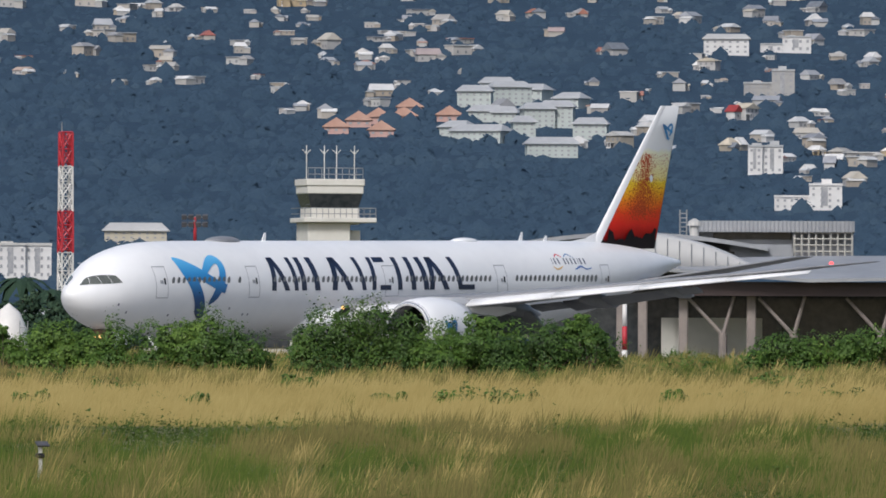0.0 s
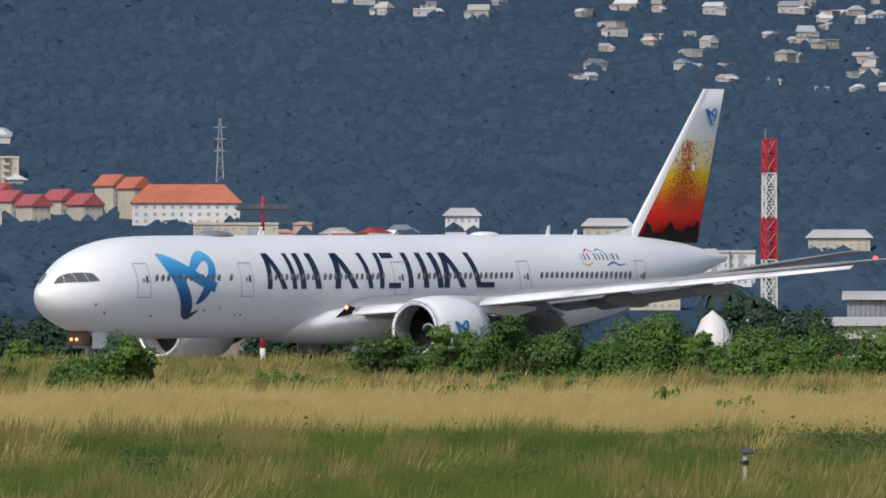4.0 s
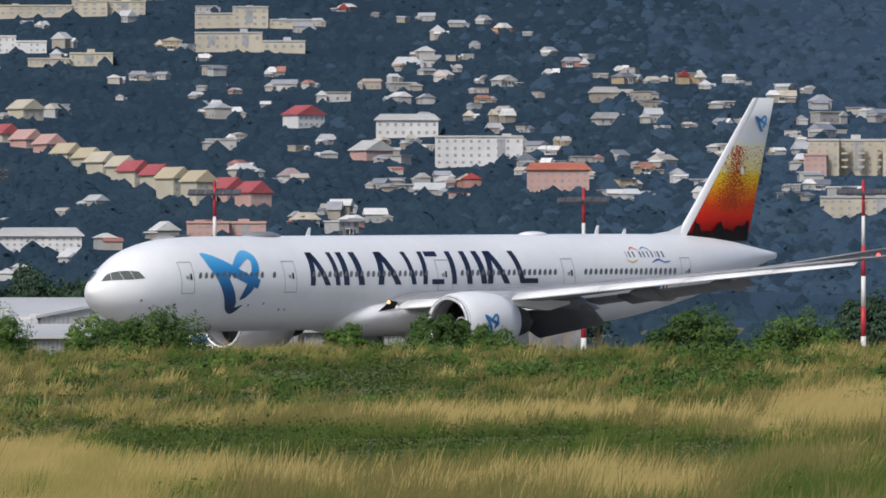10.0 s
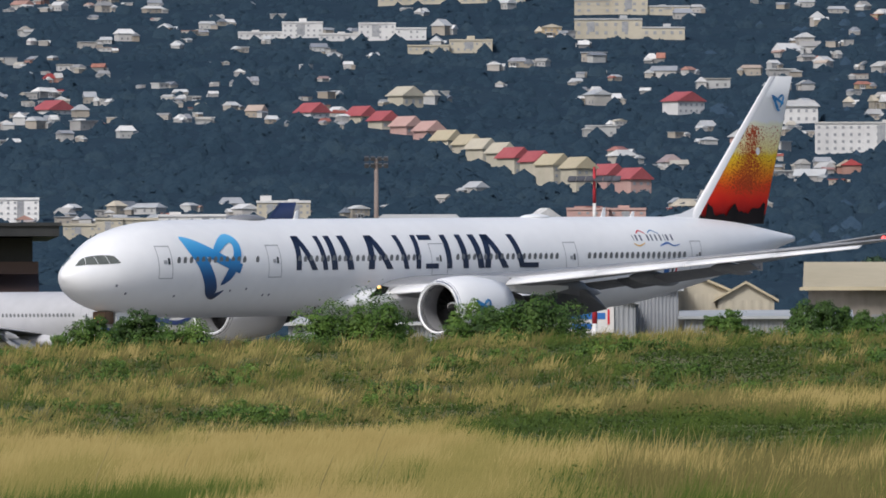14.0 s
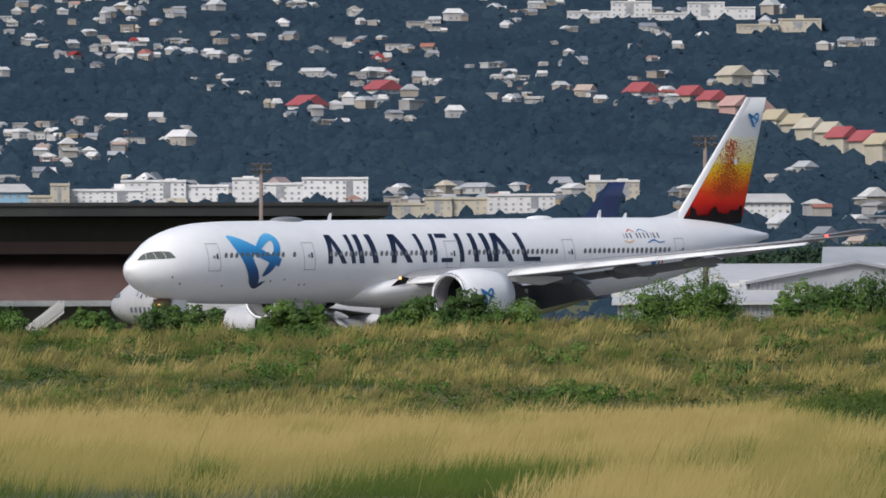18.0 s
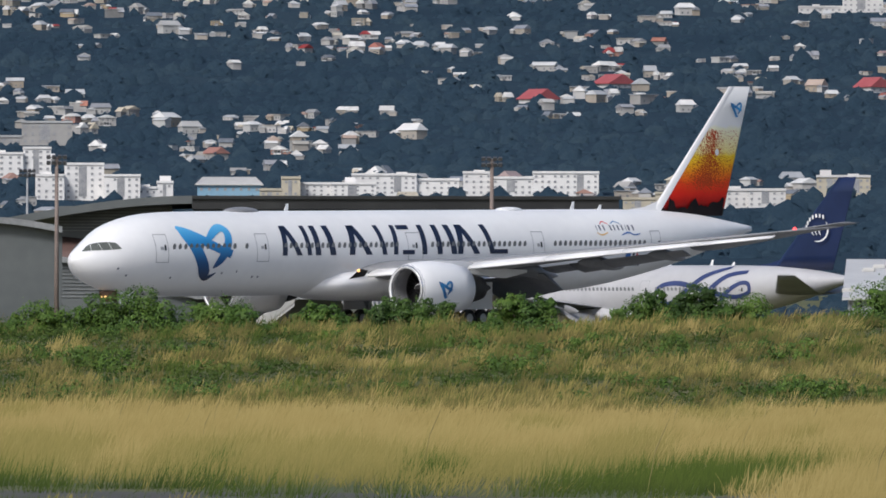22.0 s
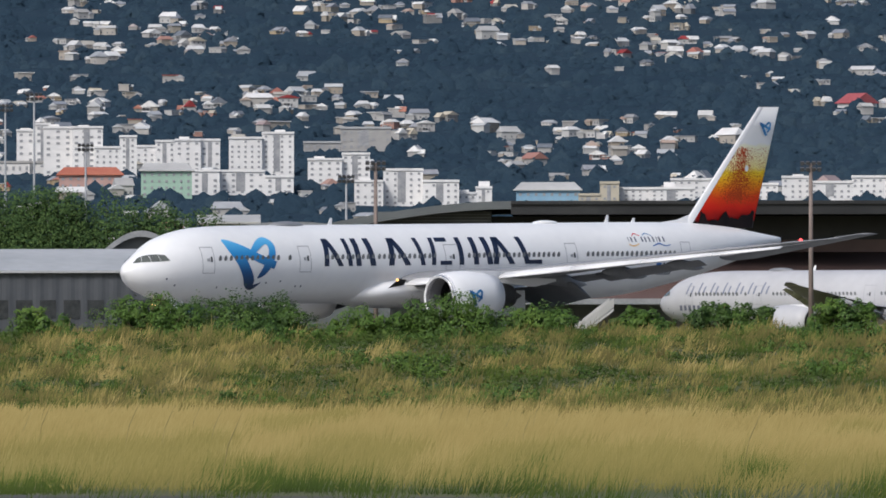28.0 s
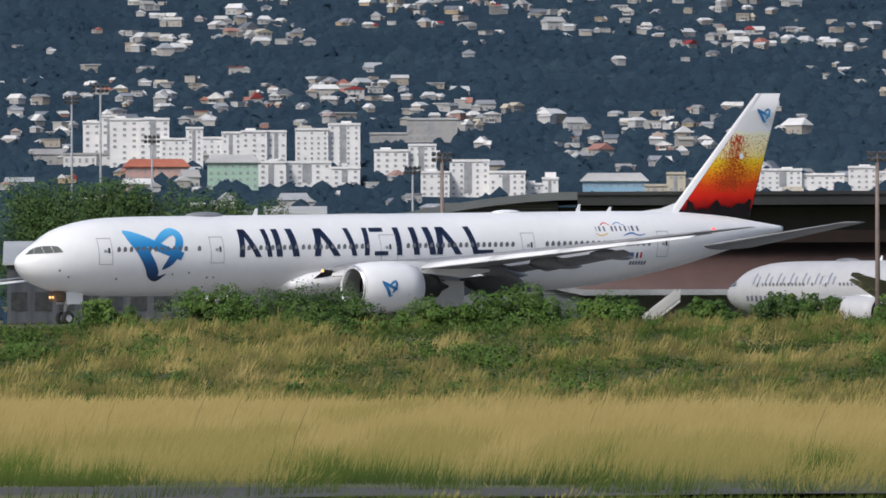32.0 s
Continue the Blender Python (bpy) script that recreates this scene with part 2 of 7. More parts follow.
EMBLEM = graded("emblem_blue", "Z", 3.2, 7.3, [(0.0, (0.006, 0.015, 0.05)), (0.35, (0.01, 0.09, 0.26)), (0.7, (0.03, 0.27, 0.62)), (1.0, (0.13, 0.5, 0.84))])
EMBLEM_SMALL = surface("emblem_small_blue", (0.008, 0.06, 0.2), (0.05, 0.34, 0.7), 0.9, 0.4)
FIN_ART = graded("fin_sunset", "Z", 7.9, 17.6, [(0.0, (0.01, 0.008, 0.01)), (0.035, (0.012, 0.006, 0.006)), (0.06, (0.42, 0.008, 0.008)), (0.15, (0.72, 0.02, 0.008)), (0.24, (0.8, 0.06, 0.008)), (0.31, (0.86, 0.2, 0.008)), (0.38, (0.9, 0.42, 0.012)), (0.45, (0.9, 0.64, 0.03)), (0.48, (0.86, 0.74, 0.3)), (0.66, (0.82, 0.8, 0.6)), (0.69, (0.79, 0.79, 0.79)), (1.0, (0.79, 0.79, 0.79))], 0.5, speck=(0.9,), spec=0.2, spatter=True)
BLACK_PAINT = surface("black_paint", (0.009, 0.007, 0.008), (0.02, 0.012, 0.012), 0.6, 0.7, spec=0.15)
COCKPIT = surface("flight_deck_glass", (0.09, 0.1, 0.094), (0.15, 0.16, 0.145), 0.9, 0.15)
NAVY_FIN = surface("navy_fin", (0.006, 0.016, 0.06), (0.01, 0.022, 0.08), 0.2, 0.35)
GOLD = surface("gold_mark", (0.7, 0.4, 0.08), (0.8, 0.5, 0.12), 1, 0.4)
MARK_GREY = surface("grey_mark", (0.1, 0.11, 0.16), (0.14, 0.15, 0.2), 1, 0.4)
MARK_BLUE = surface("blue_mark", (0.02, 0.12, 0.4), (0.03, 0.16, 0.48), 1, 0.4)
MARK_RED = surface("red_mark", (0.6, 0.02, 0.04), (0.7, 0.03, 0.05), 1, 0.4)
# ---- the airliners ----
LAMP_HOUSING = surface("lamp_housing", (0.09, 0.05, 0.03), (0.2, 0.12, 0.07), 2.0, 0.5)
# fuselage: station aft of the nose, crown height, keel height, half width
HULL = [(0.75, 4.78, 4.74, 0.02), (0.95, 5.2, 4.3, 0.5), (1.3, 5.52, 3.84, 0.92), (1.95, 5.95, 3.34, 1.42), (2.8, 6.44, 2.98, 1.86),
        (4.0, 7.18, 2.6, 2.33), (5.5, 7.69, 2.38, 2.66), (7.5, 8.07, 2.2, 2.91), (10.0, 8.23, 2.1, 3.05), (13.0, 8.27, 2.07, 3.1),
        (30.0, 8.27, 2.07, 3.1), (48.0, 8.27, 2.07, 3.1), (52.0, 8.27, 2.13, 3.1), (56.0, 8.26, 2.5, 3.02), (60.0, 8.22, 3.15, 2.83),
        (64.0, 8.1, 3.95, 2.42), (68.0, 7.76, 4.95, 1.72), (71.0, 7.32, 5.85, 0.95), (73.0, 7.02, 6.35, 0.38), (73.8, 6.9, 6.5, 0.12)]


def hull_at(x):
    for i in range(len(HULL) - 1):
        if HULL[i][0] <= x <= HULL[i + 1][0]:
            break
    p = [HULL[max(0, min(len(HULL) - 1, k))] for k in (i - 1, i, i + 1, i + 2)]
    h = p[2][0] - p[1][0]
    t = (x - p[1][0]) / h
    out = []
    for c in (1, 2, 3):
        m1 = (p[2][c] - p[0][c]) / max(0.1, p[2][0] - p[0][0]) * h
        m2 = (p[3][c] - p[1][c]) / max(0.1, p[3][0] - p[1][0]) * h
        if i == 0:
            m1 = (p[2][c] - p[1][c]) * 2.2
        out.append((2 * t**3 - 3 * t**2 + 1) * p[1][c] + (t**3 - 2 * t**2 + t) * m1 + (-2 * t**3 + 3 * t**2) * p[2][c] + (t**3 - t**2) * m2)
    return out


def on_hull(x, z, off=0.02, side=-1):
    """The place on the hull's side at station x and height z (side -1: port)."""
    top, bot, hw = hull_at(x)
    c, r = (top + bot) / 2, (top - bot) / 2
    k = max(-0.98, min(0.98, (z - c) / r))
    w = math.sqrt(1 - k * k)
    n = Vector((0, side * w / hw, k / r)).normalized()
    return Vector((x, side * hw * w, z)) + n * off


def patch(bm, corners, n=4, m=4, off=0.02, side=-1):
    """A painted four-sided patch that follows the hull: corners as (station, height)."""
    (a, b, c, d) = [Vector((*q, 0)) for q in corners]
    g = []
    for i in range(n + 1):
        row = []
        for j in range(m + 1):
            s, t = i / n, j / m
            q = (a * (1 - s) + b * s) * (1 - t) + (d * (1 - s) + c * s) * t
            row.append(bm.verts.new(on_hull(q.x, q.y, off, side)))
        g.append(row)
    for i in range(n):
        for j in range(m):
            bm.faces.new((g[i][j], g[i + 1][j], g[i + 1][j + 1], g[i][j + 1]))


def ribbon(bm, path, off=0.02, side=-1):
    """A painted band along (station, height, width) points of the hull."""
    pts = [Vector((p[0], p[1], 0)) for p in path]
    edge = []
    for i, p in enumerate(pts):
        d = (pts[min(i + 1, len(pts) - 1)] - pts[max(i - 1, 0)]).normalized()
        nrm = Vector((-d.y, d.x, 0)) * path[i][2] / 2
        edge.append((p + nrm, p - nrm))
    for (a, b), (c, d) in zip(edge, edge[1:]):
        patch(bm, [(a.x, a.y), (b.x, b.y), (d.x, d.y), (c.x, c.y)], 3, 2, off, side)


def curve_pts(p, n=8):
    """A smooth run through (station, height, width) points."""
    out = []
    for i in range(len(p) - 1):
        q = [Vector(p[max(0, min(len(p) - 1, k))]) for k in (i - 1, i, i + 1, i + 2)]
        for k in range(n):
            t = k / n
            out.append(0.5 * ((2 * q[1]) + (q[2] - q[0]) * t + (2 * q[0] - 5 * q[1] + 4 * q[2] - q[3]) * t * t + (3 * q[1] - q[0] - 3 * q[2] + q[3]) * t**3))
    out.append(Vector(p[-1]))
    return [tuple(v) for v in out]


def outline(bm, x0, x1, z0, z1, w=0.05, side=-1, off=0.018):
    """The seam of a door."""
    for c in ([(x0, z0), (x0 + w, z0), (x0 + w, z1), (x0, z1)], [(x1 - w, z0), (x1, z0), (x1, z1), (x1 - w, z1)],
              [(x0, z0), (x1, z0), (x1, z0 + w), (x0, z0 + w)], [(x0, z1 - w), (x1, z1 - w), (x1, z1), (x0, z1)]):
        patch(bm, c, 1 if abs(c[0][0] - c[1][0]) < 0.2 else 4, 6, off, side)


def foil(le, chord, thick, y, n=12, drop=0.0):
    """One section of a wing: leading edge (x, z), chord, thickness, span station y."""
    up, lo = [], []
    for i in range(n + 1):
        t = 0.5 * (1 - math.cos(math.pi * i / n))
        h = 5 * thick * chord * (0.2969 * math.sqrt(t) - 0.126 * t - 0.3516 * t * t + 0.2843 * t**3 - 0.1036 * t**4)
        x = le[0] + t * chord
        cam_line = le[1] + 0.06 * chord * thick * math.sin(math.pi * t) - drop * t
        up.append(Vector((x, y, cam_line + h * 0.9)))
        lo.append(Vector((x, y, cam_line - h)))
    return up + lo[-2:0:-1]


def wing_le(y):
    """Leading edge, chord and height of the wing at span station y."""
    x = 27.2 + 0.654 * (y - 3.0) if y < 29.3 else 44.4 + 0.95 * (y - 29.3)
    te = 40.6 + 0.05 * (y - 3.0) if y < 10.5 else 40.98 + (46.6 - 40.98) * (y - 10.5) / 18.8 if y < 29.3 else 46.6 + 0.5 * (y - 29.3)
    z = 3.75 + 0.08 * (y - 3.0) if y < 10 else 4.31 + 0.112 * (y - 10)
    return x, te - x, z


def wing_skin(side, y0, y1, f0=0.0, f1=1.0, n=8, dz=0.0, thick=None):
    rings = []
    for i in range(n + 1):
        y = y0 + (y1 - y0) * i / n
        x, c, z = wing_le(y)
        t = 0.13 - 0.03 * min(1, y / 20) if thick is None else thick
        rings.append(foil((x + f0 * c, z + dz), c * (f1 - f0), t, side * y))
    return skin(rings)


def flap_skin(side, y0, y1, back, down, frac, angle, n=3):
    rings = []
    for i in range(n + 1):
        y = y0 + (y1 - y0) * i / n
        x, c, z = wing_le(y)
        ring = foil((0, 0), c * frac, 0.14, 0)
        r = Matrix.Rotation(radians(angle), 3, "Y")
        rings.append([r @ Vector(p) + Vector((x + c * back, side * y, z - down)) for p in ring])
    return skin(rings)


def emblem(bm, x, z, s, place):
    """The swept double-loop emblem as three bands; place maps (station, height) on the surface."""
    bands = ([(0.0, 0.955, 0.04), (0.12, 0.9, 0.1), (0.3, 0.79, 0.15), (0.5, 0.68, 0.15), (0.72, 0.565, 0.14), (0.95, 0.47, 0.14)],
             [(0.02, 0.95, 0.06), (0.13, 0.83, 0.18), (0.25, 0.63, 0.19), (0.34, 0.44, 0.18), (0.42, 0.27, 0.18), (0.47, 0.14, 0.17), (0.53, 0.06, 0.1), (0.6, 0.085, 0.06), (0.69, 0.147, 0.01)],
             [(0.44, 0.64, 0.05), (0.56, 0.77, 0.1), (0.7, 0.89, 0.12), (0.83, 0.94, 0.12), (0.915, 0.87, 0.12), (0.91, 0.72, 0.12), (0.84, 0.55, 0.13), (0.75, 0.39, 0.12), (0.67, 0.29, 0.08), (0.61, 0.23, 0.02)])
    k = 0
    for b in bands:
        pts = curve_pts(b, 6)
        edge = []
        for i, p in enumerate(pts):
            d = Vector((pts[min(i + 1, len(pts) - 1)][0] - pts[max(i - 1, 0)][0], pts[min(i + 1, len(pts) - 1)][1] - pts[max(i - 1, 0)][1])).normalized()
            nr = Vector((-d.y, d.x)) * p[2] * 0.55
            edge.append([(x + s[0] * (p[0] + nr.x * j), z + s[1] * (p[1] + nr.y * j)) for j in (1, 0.33, -0.33, -1)])
        vs = [[bm.verts.new(place(a, b2, 0.02 + 0.004 * k)) for a, b2 in e] for e in edge]
        for p, q in zip(vs, vs[1:]):
            for j in range(3):
                bm.faces.new((p[j], q[j], q[j + 1], p[j + 1]))
        k += 1


def wheel(name, parent, x, y, z, r, w):
    prof = [(-w / 2, r * 0.55), (-w / 2, r * 0.9), (-w * 0.35, r), (w * 0.35, r), (w / 2, r * 0.9), (w / 2, r * 0.55)]
    ob = part(name, lathe(prof, "y", 20), RUBBER, parent, "black rubber tyre on a grey hub", True)
    ob.location = (x, y, z)
    hub = part("hub", lathe([(-w * 0.4, 0.02), (-w * 0.4, r * 0.56), (w * 0.4, r * 0.56), (w * 0.4, 0.02)], "y", 16), GEAR, ob)
    return ob


def airframe(name, label, own):
    """A long wide-body twin jet, nose at the origin, aft along x, starboard along y, wheels near z = 0."""
    jet = thing(name, Matrix.Identity(4), label, "airliner")
    xs = [0.75, 0.78, 0.83, 0.92, 1.05, 1.2, 1.45, 1.8, 2.4, 3.0, 3.6, 4.2, 5, 6, 7, 8, 9, 10, 11.5, 13] + [13 + 2.5 * i for i in range(1, 15)] + list(range(49, 74)) + [73.4, 73.8]
    rings = []
    for x in xs:
        top, bot, hw = hull_at(x)
        c, r = (top + bot) / 2, (top - bot) / 2
        rings.append([Vector((x, hw * math.cos(2 * math.pi * k / 56), c + r * math.sin(2 * math.pi * k / 56))) for k in range(56)])
    body = part("fuselage", skin(rings), WHITE, jet, "glossy white fuselage", True)
    # belly fairing
    rings = []
    for x, hw, top, bot in ((23.6, 1.2, 3.2, 2.2), (24.6, 2.7, 3.7, 1.95), (26, 3.35, 4.2, 1.72), (28.5, 3.65, 4.5, 1.6), (33, 3.7, 4.5, 1.55), (39, 3.65, 4.3, 1.6), (43, 3.3, 3.9, 1.75), (46, 2.6, 3.3, 2.0), (48, 1.3, 2.8, 2.2)):
        c, r = (top + bot) / 2, (top - bot) / 2
        rings.append([Vector((x, hw * math.cos(2 * math.pi * k / 40), c + r * math.sin(2 * math.pi * k / 40))) for k in range(40)])
    part("belly_fairing", skin(rings), WHITE, jet, "bulged pale wing-root fairing", True)
    # nose cone seam, flight deck windows
    for side in (-1, 1):
        for c in ([(1.3, 5.4), (1.77, 5.46), (2.06, 5.92), (1.74, 5.74)], [(1.79, 5.47), (2.43, 5.49), (2.49, 6.03), (2.09, 5.93)], [(2.455, 5.49), (3.09, 5.52), (3.05, 6.07), (2.515, 6.04)], [(3.115, 5.52), (3.78, 5.58), (3.52, 6.02), (3.075, 6.07)]):
            bm = bmesh.new()
            patch(bm, c, 4, 4, 0.025, side)
            part("flight_deck_window", bm, COCKPIT, body, "dark tinted flight deck pane", True)
    # doors with seam and small pane
    doors = [(6.6, 7.8), (16.75, 18.0), (32.7, 34.3), (46.2, 47.45), (59.45, 60.6)]
    for side in (-1, 1):
        for k, (x0, x1) in enumerate(doors):
            bm = bmesh.new()
            outline(bm, x0, x1, 4.56, 6.62, 0.05, side)
            d = part("cabin_door", bm, SEAL, body, "closed white cabin door with a grey seam")
            bm = bmesh.new()
            patch(bm, [(x0 + 0.82, 5.45), (x0 + 1.0, 5.45), (x0 + 1.0, 5.85), (x0 + 0.82, 5.85)], 2, 2, 0.022, side)
            part("door_pane", bm, GLASSY, d)
            bm = bmesh.new()
            patch(bm, [(x0 + 0.45, 5.5), (x0 + 0.75, 5.5), (x0 + 0.75, 5.72), (x0 + 0.45, 5.72)], 2, 2, 0.022, side)
            part("door_placard", bm, SEAL, d)
    # cabin windows, one object each on one shared mesh
    bm = bmesh.new()
    bmesh.ops.create_circle(bm, cap_ends=True, radius=0.5, segments=12)
    bmesh.ops.transform(bm, matrix=Matrix.Diagonal((0.33, 0.5, 1, 1)), verts=bm.verts)
    bmesh.ops.transform(bm, matrix=Matrix.Rotation(radians(90), 4, "X"), verts=bm.verts)
    pane = mesh_of("cabin_window", bm)
    pane.materials.append(PANE_GREY)
    runs = [(8.35, 14.9), (15.7, 15.8), (19.75, 24.9), (25.4, 32.0), (35.3, 45.5), (48.6, 58.6)]
    for side in (-1, 1):
        for a, b in runs:
            x = a
            while x < b:
                p = on_hull(x, 5.69, 0.045, side)
                w = new("cabin_window", pane)
                w.parent = body
                w.matrix_basis = Matrix.Translation(p) @ Matrix.Rotation(radians(8.0 * -side), 4, "X")
                x += 0.555
    # crown fittings
    bm = bmesh.new()
    bmesh.ops.create_uvsphere(bm, u_segments=20, v_segments=10, radius=1)
    bmesh.ops.transform(bm, matrix=Matrix.Translation((18.2, 0, 8.22)) @ Matrix.Diagonal((1.75, 0.8, 0.36, 1)), verts=bm.verts)
    part("antenna_dome", bm, WING_GREY, body, "grey satellite antenna dome", True)
    bm = bmesh.new()
    bmesh.ops.create_uvsphere(bm, u_segments=20, v_segments=10, radius=1)
    bmesh.ops.transform(bm, matrix=Matrix.Translation((46.8, 0, 8.25)) @ Matrix.Diagonal((1.3, 0.7, 0.22, 1)), verts=bm.verts)
    part("antenna_dome", bm, WHITE, body, "low white antenna dome", True)
    for x, h in ((22.8, 0.55), (53.6, 0.6), (56.6, 0.35)):
        bm = skin([[(x - 0.1, -0.03, 8.2), (x + 0.35, -0.03, 8.2), (x + 0.35, 0.03, 8.2), (x - 0.1, 0.03, 8.2)],
                   [(x + 0.22, -0.02, 8.25 + h), (x + 0.42, -0.02, 8.25 + h), (x + 0.42, 0.02, 8.25 + h), (x + 0.22, 0.02, 8.25 + h)]])
        part("blade_antenna", bm, WHITE, body)
    # wings
    for side in (-1, 1):
        wing = part("wing", wing_skin(side, 2.2, 29.3, 0.05, 1.0, 14), WING_GREY, jet, "swept grey wing with raked tip", True)
        part("wing_tip", wing_skin(side, 29.3, 32.2, 0.0, 1.0, 4), WING_GREY, wing, "raked wing tip", True)
        # slats, drooped ahead of the leading edge
        for y0, y1 in ((3.9, 8.2), (10.2, 14.9), (14.95, 19.7), (19.75, 24.5), (24.55, 29.1)):
            rings = []
            for i in range(4):
                y = y0 + (y1 - y0) * i / 3
                x, c, z = wing_le(y)
                ring = foil((0, 0), 0.145 * min(c, 8.0) + 0.2, 0.22, 0)
                rr = Matrix.Rotation(radians(-24), 3, "Y")
                rings.append([rr @ Vector(p) + Vector((x - 0.3, side * y, z - 0.42)) for p in ring])
            part("slat", skin(rings), SLAT, wing, "extended bright metal slat", True)
        # flaps lowered
        part("inner_flap", flap_skin(side, 3.7, 9.6, 0.93, 0.75, 0.27, 30), WING_GREY, wing, "lowered inboard flap", True)
        part("flaperon", flap_skin(side, 9.8, 11.8, 0.9, 0.35, 0.17, 16), WING_GREY, wing, "drooped flaperon", True)
        part("outer_flap", flap_skin(side, 12.0, 20.6, 0.9, 0.32, 0.22, 21), WING_GREY, wing, "lowered outboard flap", True)
        part("aileron", flap_skin(side, 20.8, 28.6, 0.9, 0.02, 0.12, 3), WING_GREY, wing, "", True)
        for y, ln in ((8.9, 5.6), (14.2, 5.0), (19.2, 4.2)):
            x, c, z = wing_le(y)
            rings = []
            for k in range(9):
                t = k / 8
                r = 0.42 * math.sin(math.pi * min(1, t * 0.97 + 0.03)) ** 0.6 * (ln / 5.0)
                xx = x + c * 0.62 + ln * t
                zz = z - 0.45 - 0.7 * max(0, t - 0.4) * ln / 5
                rings.append([Vector((xx, side * y + r * 0.6 * math.cos(a * math.pi / 6), zz + r * 1.1 * math.sin(a * math.pi / 6))) for a in range(12)])
            part("flap_track_fairing", skin(rings), WING_GREY, wing, "canoe-shaped flap track fairing", True)
        bm = bmesh.new()
        bmesh.ops.create_uvsphere(bm, u_segments=8, v_segments=6, radius=0.16)
        bmesh.ops.transform(bm, matrix=Matrix.Translation((45.6, side * 29.9, 6.66)), verts=bm.verts)
        part("wing_tip_lamp", bm, LAMP_RED if side < 0 else GLASSY, wing, "glowing red lamp" if side < 0 else "", True)
        bm = bmesh.new()
        patch(bm, [(26.1, 3.55), (27.6, 3.45), (27.9, 4.1), (27.0, 4.2)], 3, 3, 0.72, side)
        bay = part("landing_lamp_bay", bm, DARK_METAL, wing)
        bm = bmesh.new()
        bmesh.ops.create_uvsphere(bm, u_segments=10, v_segments=6, radius=0.12)
        bmesh.ops.transform(bm, matrix=Matrix.Translation((26.75, side * 3.72, 3.85)), verts=bm.verts)
        part("landing_lamp", bm, LAMP_WARM, wing, "lit warm landing lamp", True)
        # engine
        ey, ez = side * 9.6, 2.5
        prof = [(25.6, 1.5), (25.53, 1.58), (25.55, 1.66), (25.75, 1.77), (26.3, 1.92), (27.4, 2.02), (28.6, 2.0), (30, 1.88), (31.3, 1.66), (31.32, 1.52), (30.6, 1.48)]
        eng = part("engine", lathe(prof, "x", 40), WHITE, jet, "large white turbofan cowling", True)
        eng.location = (0, ey, ez)
        part("inlet_lip", lathe([(26.0, 1.44), (25.75, 1.47), (25.58, 1.53), (25.52, 1.6), (25.57, 1.68), (25.8, 1.79)], "x", 40), LIP, eng, "bare metal inlet lip", True)
        part("inlet_duct", lathe([(25.95, 1.44), (26.5, 1.5), (27.3, 1.56)], "x", 36), DUCT, eng, "pale inlet lining", True)
        part("fan_case", lathe([(27.3, 1.56), (27.9, 1.56), (27.95, 0.4)], "x", 36), DARK_METAL, eng, "", True)
        bm = bmesh.new()
        pts = []
        for r, tw, dx in ((0.5, 0.16, 0.0), (1.0, 0.2, 0.05), (1.54, 0.16, 0.16)):
            pts.append([(27.25 + dx, r * math.cos(tw), r * math.sin(tw)), (27.45 + dx, r * math.cos(-tw * 0.4), r * math.sin(-tw * 0.4))])
        vs = [[bm.verts.new(p) for p in q] for q in pts]
        for p, q in zip(vs, vs[1:]):
            bm.faces.new((p[0], p[1], q[1], q[0]))
        blade = mesh_of("fan_blade", bm)
        blade.materials.append(DARK_METAL)
        for k in range(22):
            o = new("fan_blade", blade)
            o.parent = eng
            o.matrix_basis = Matrix.Rotation(2 * math.pi * k / 22, 4, "X")
        part("spinner", lathe([(26.55, 0.02), (26.8, 0.2), (27.2, 0.42), (27.5, 0.52)], "x", 20), DARK_METAL, eng, "", True)
        bm = bmesh.new()
        for k in range(10):
            a0, a1 = k * 0.35, (k + 1) * 0.35
            q = []
            for a, w in ((a0, 0.0), (a0, 0.09), (a1, 0.09), (a1, 0.0)):
                r = 0.12 + 0.035 * (a / 0.35) + w
                q.append(bm.verts.new((26.72 + (r - 0.12) * 0.95 - 0.05, r * math.cos(a), r * math.sin(a))))
            bm.faces.new(q)
        part("spinner_mark", bm, WHITE, eng, "white spiral mark")
        part("core_cowl", lathe([(30.6, 1.45), (31.8, 1.15), (33.0, 0.95), (33.4, 0.85), (33.4, 0.6), (34.6, 0.08)], "x", 28), DARK_METAL, eng, "dark exhaust cone", True)
        rings = []
        for x, zt, zb, w in ((27.4, 4.5 - ez, 4.3 - ez, 0.1), (28.8, 4.55 - ez, 4.0 - ez, 0.35), (31.5, 4.5 - ez, 3.6 - ez, 0.4), (36, 3.9 - ez, 3.2 - ez, 0.3), (38.5, 3.8 - ez, 3.6 - ez, 0.06)):
            rings.append([(x, -w, zb), (x, w, zb), (x, w, zt), (x, -w, zt)])
        part("pylon", skin(rings), WHITE, eng)
        if own:
            bm = bmesh.new()

            def on_cowl(a, b, off, side=side):
                r = 2.03 + off - 0.012 * max(0, a - 28.2) ** 2
                zz = max(-0.98, min(0.98, b / r))
                return Vector((a, side * r * math.sqrt(1 - zz * zz), r * zz))
            emblem(bm, 27.05, -0.75, (1.45, 1.3), on_cowl)
            part("emblem", bm, EMBLEM_SMALL, eng, "small swept blue emblem")
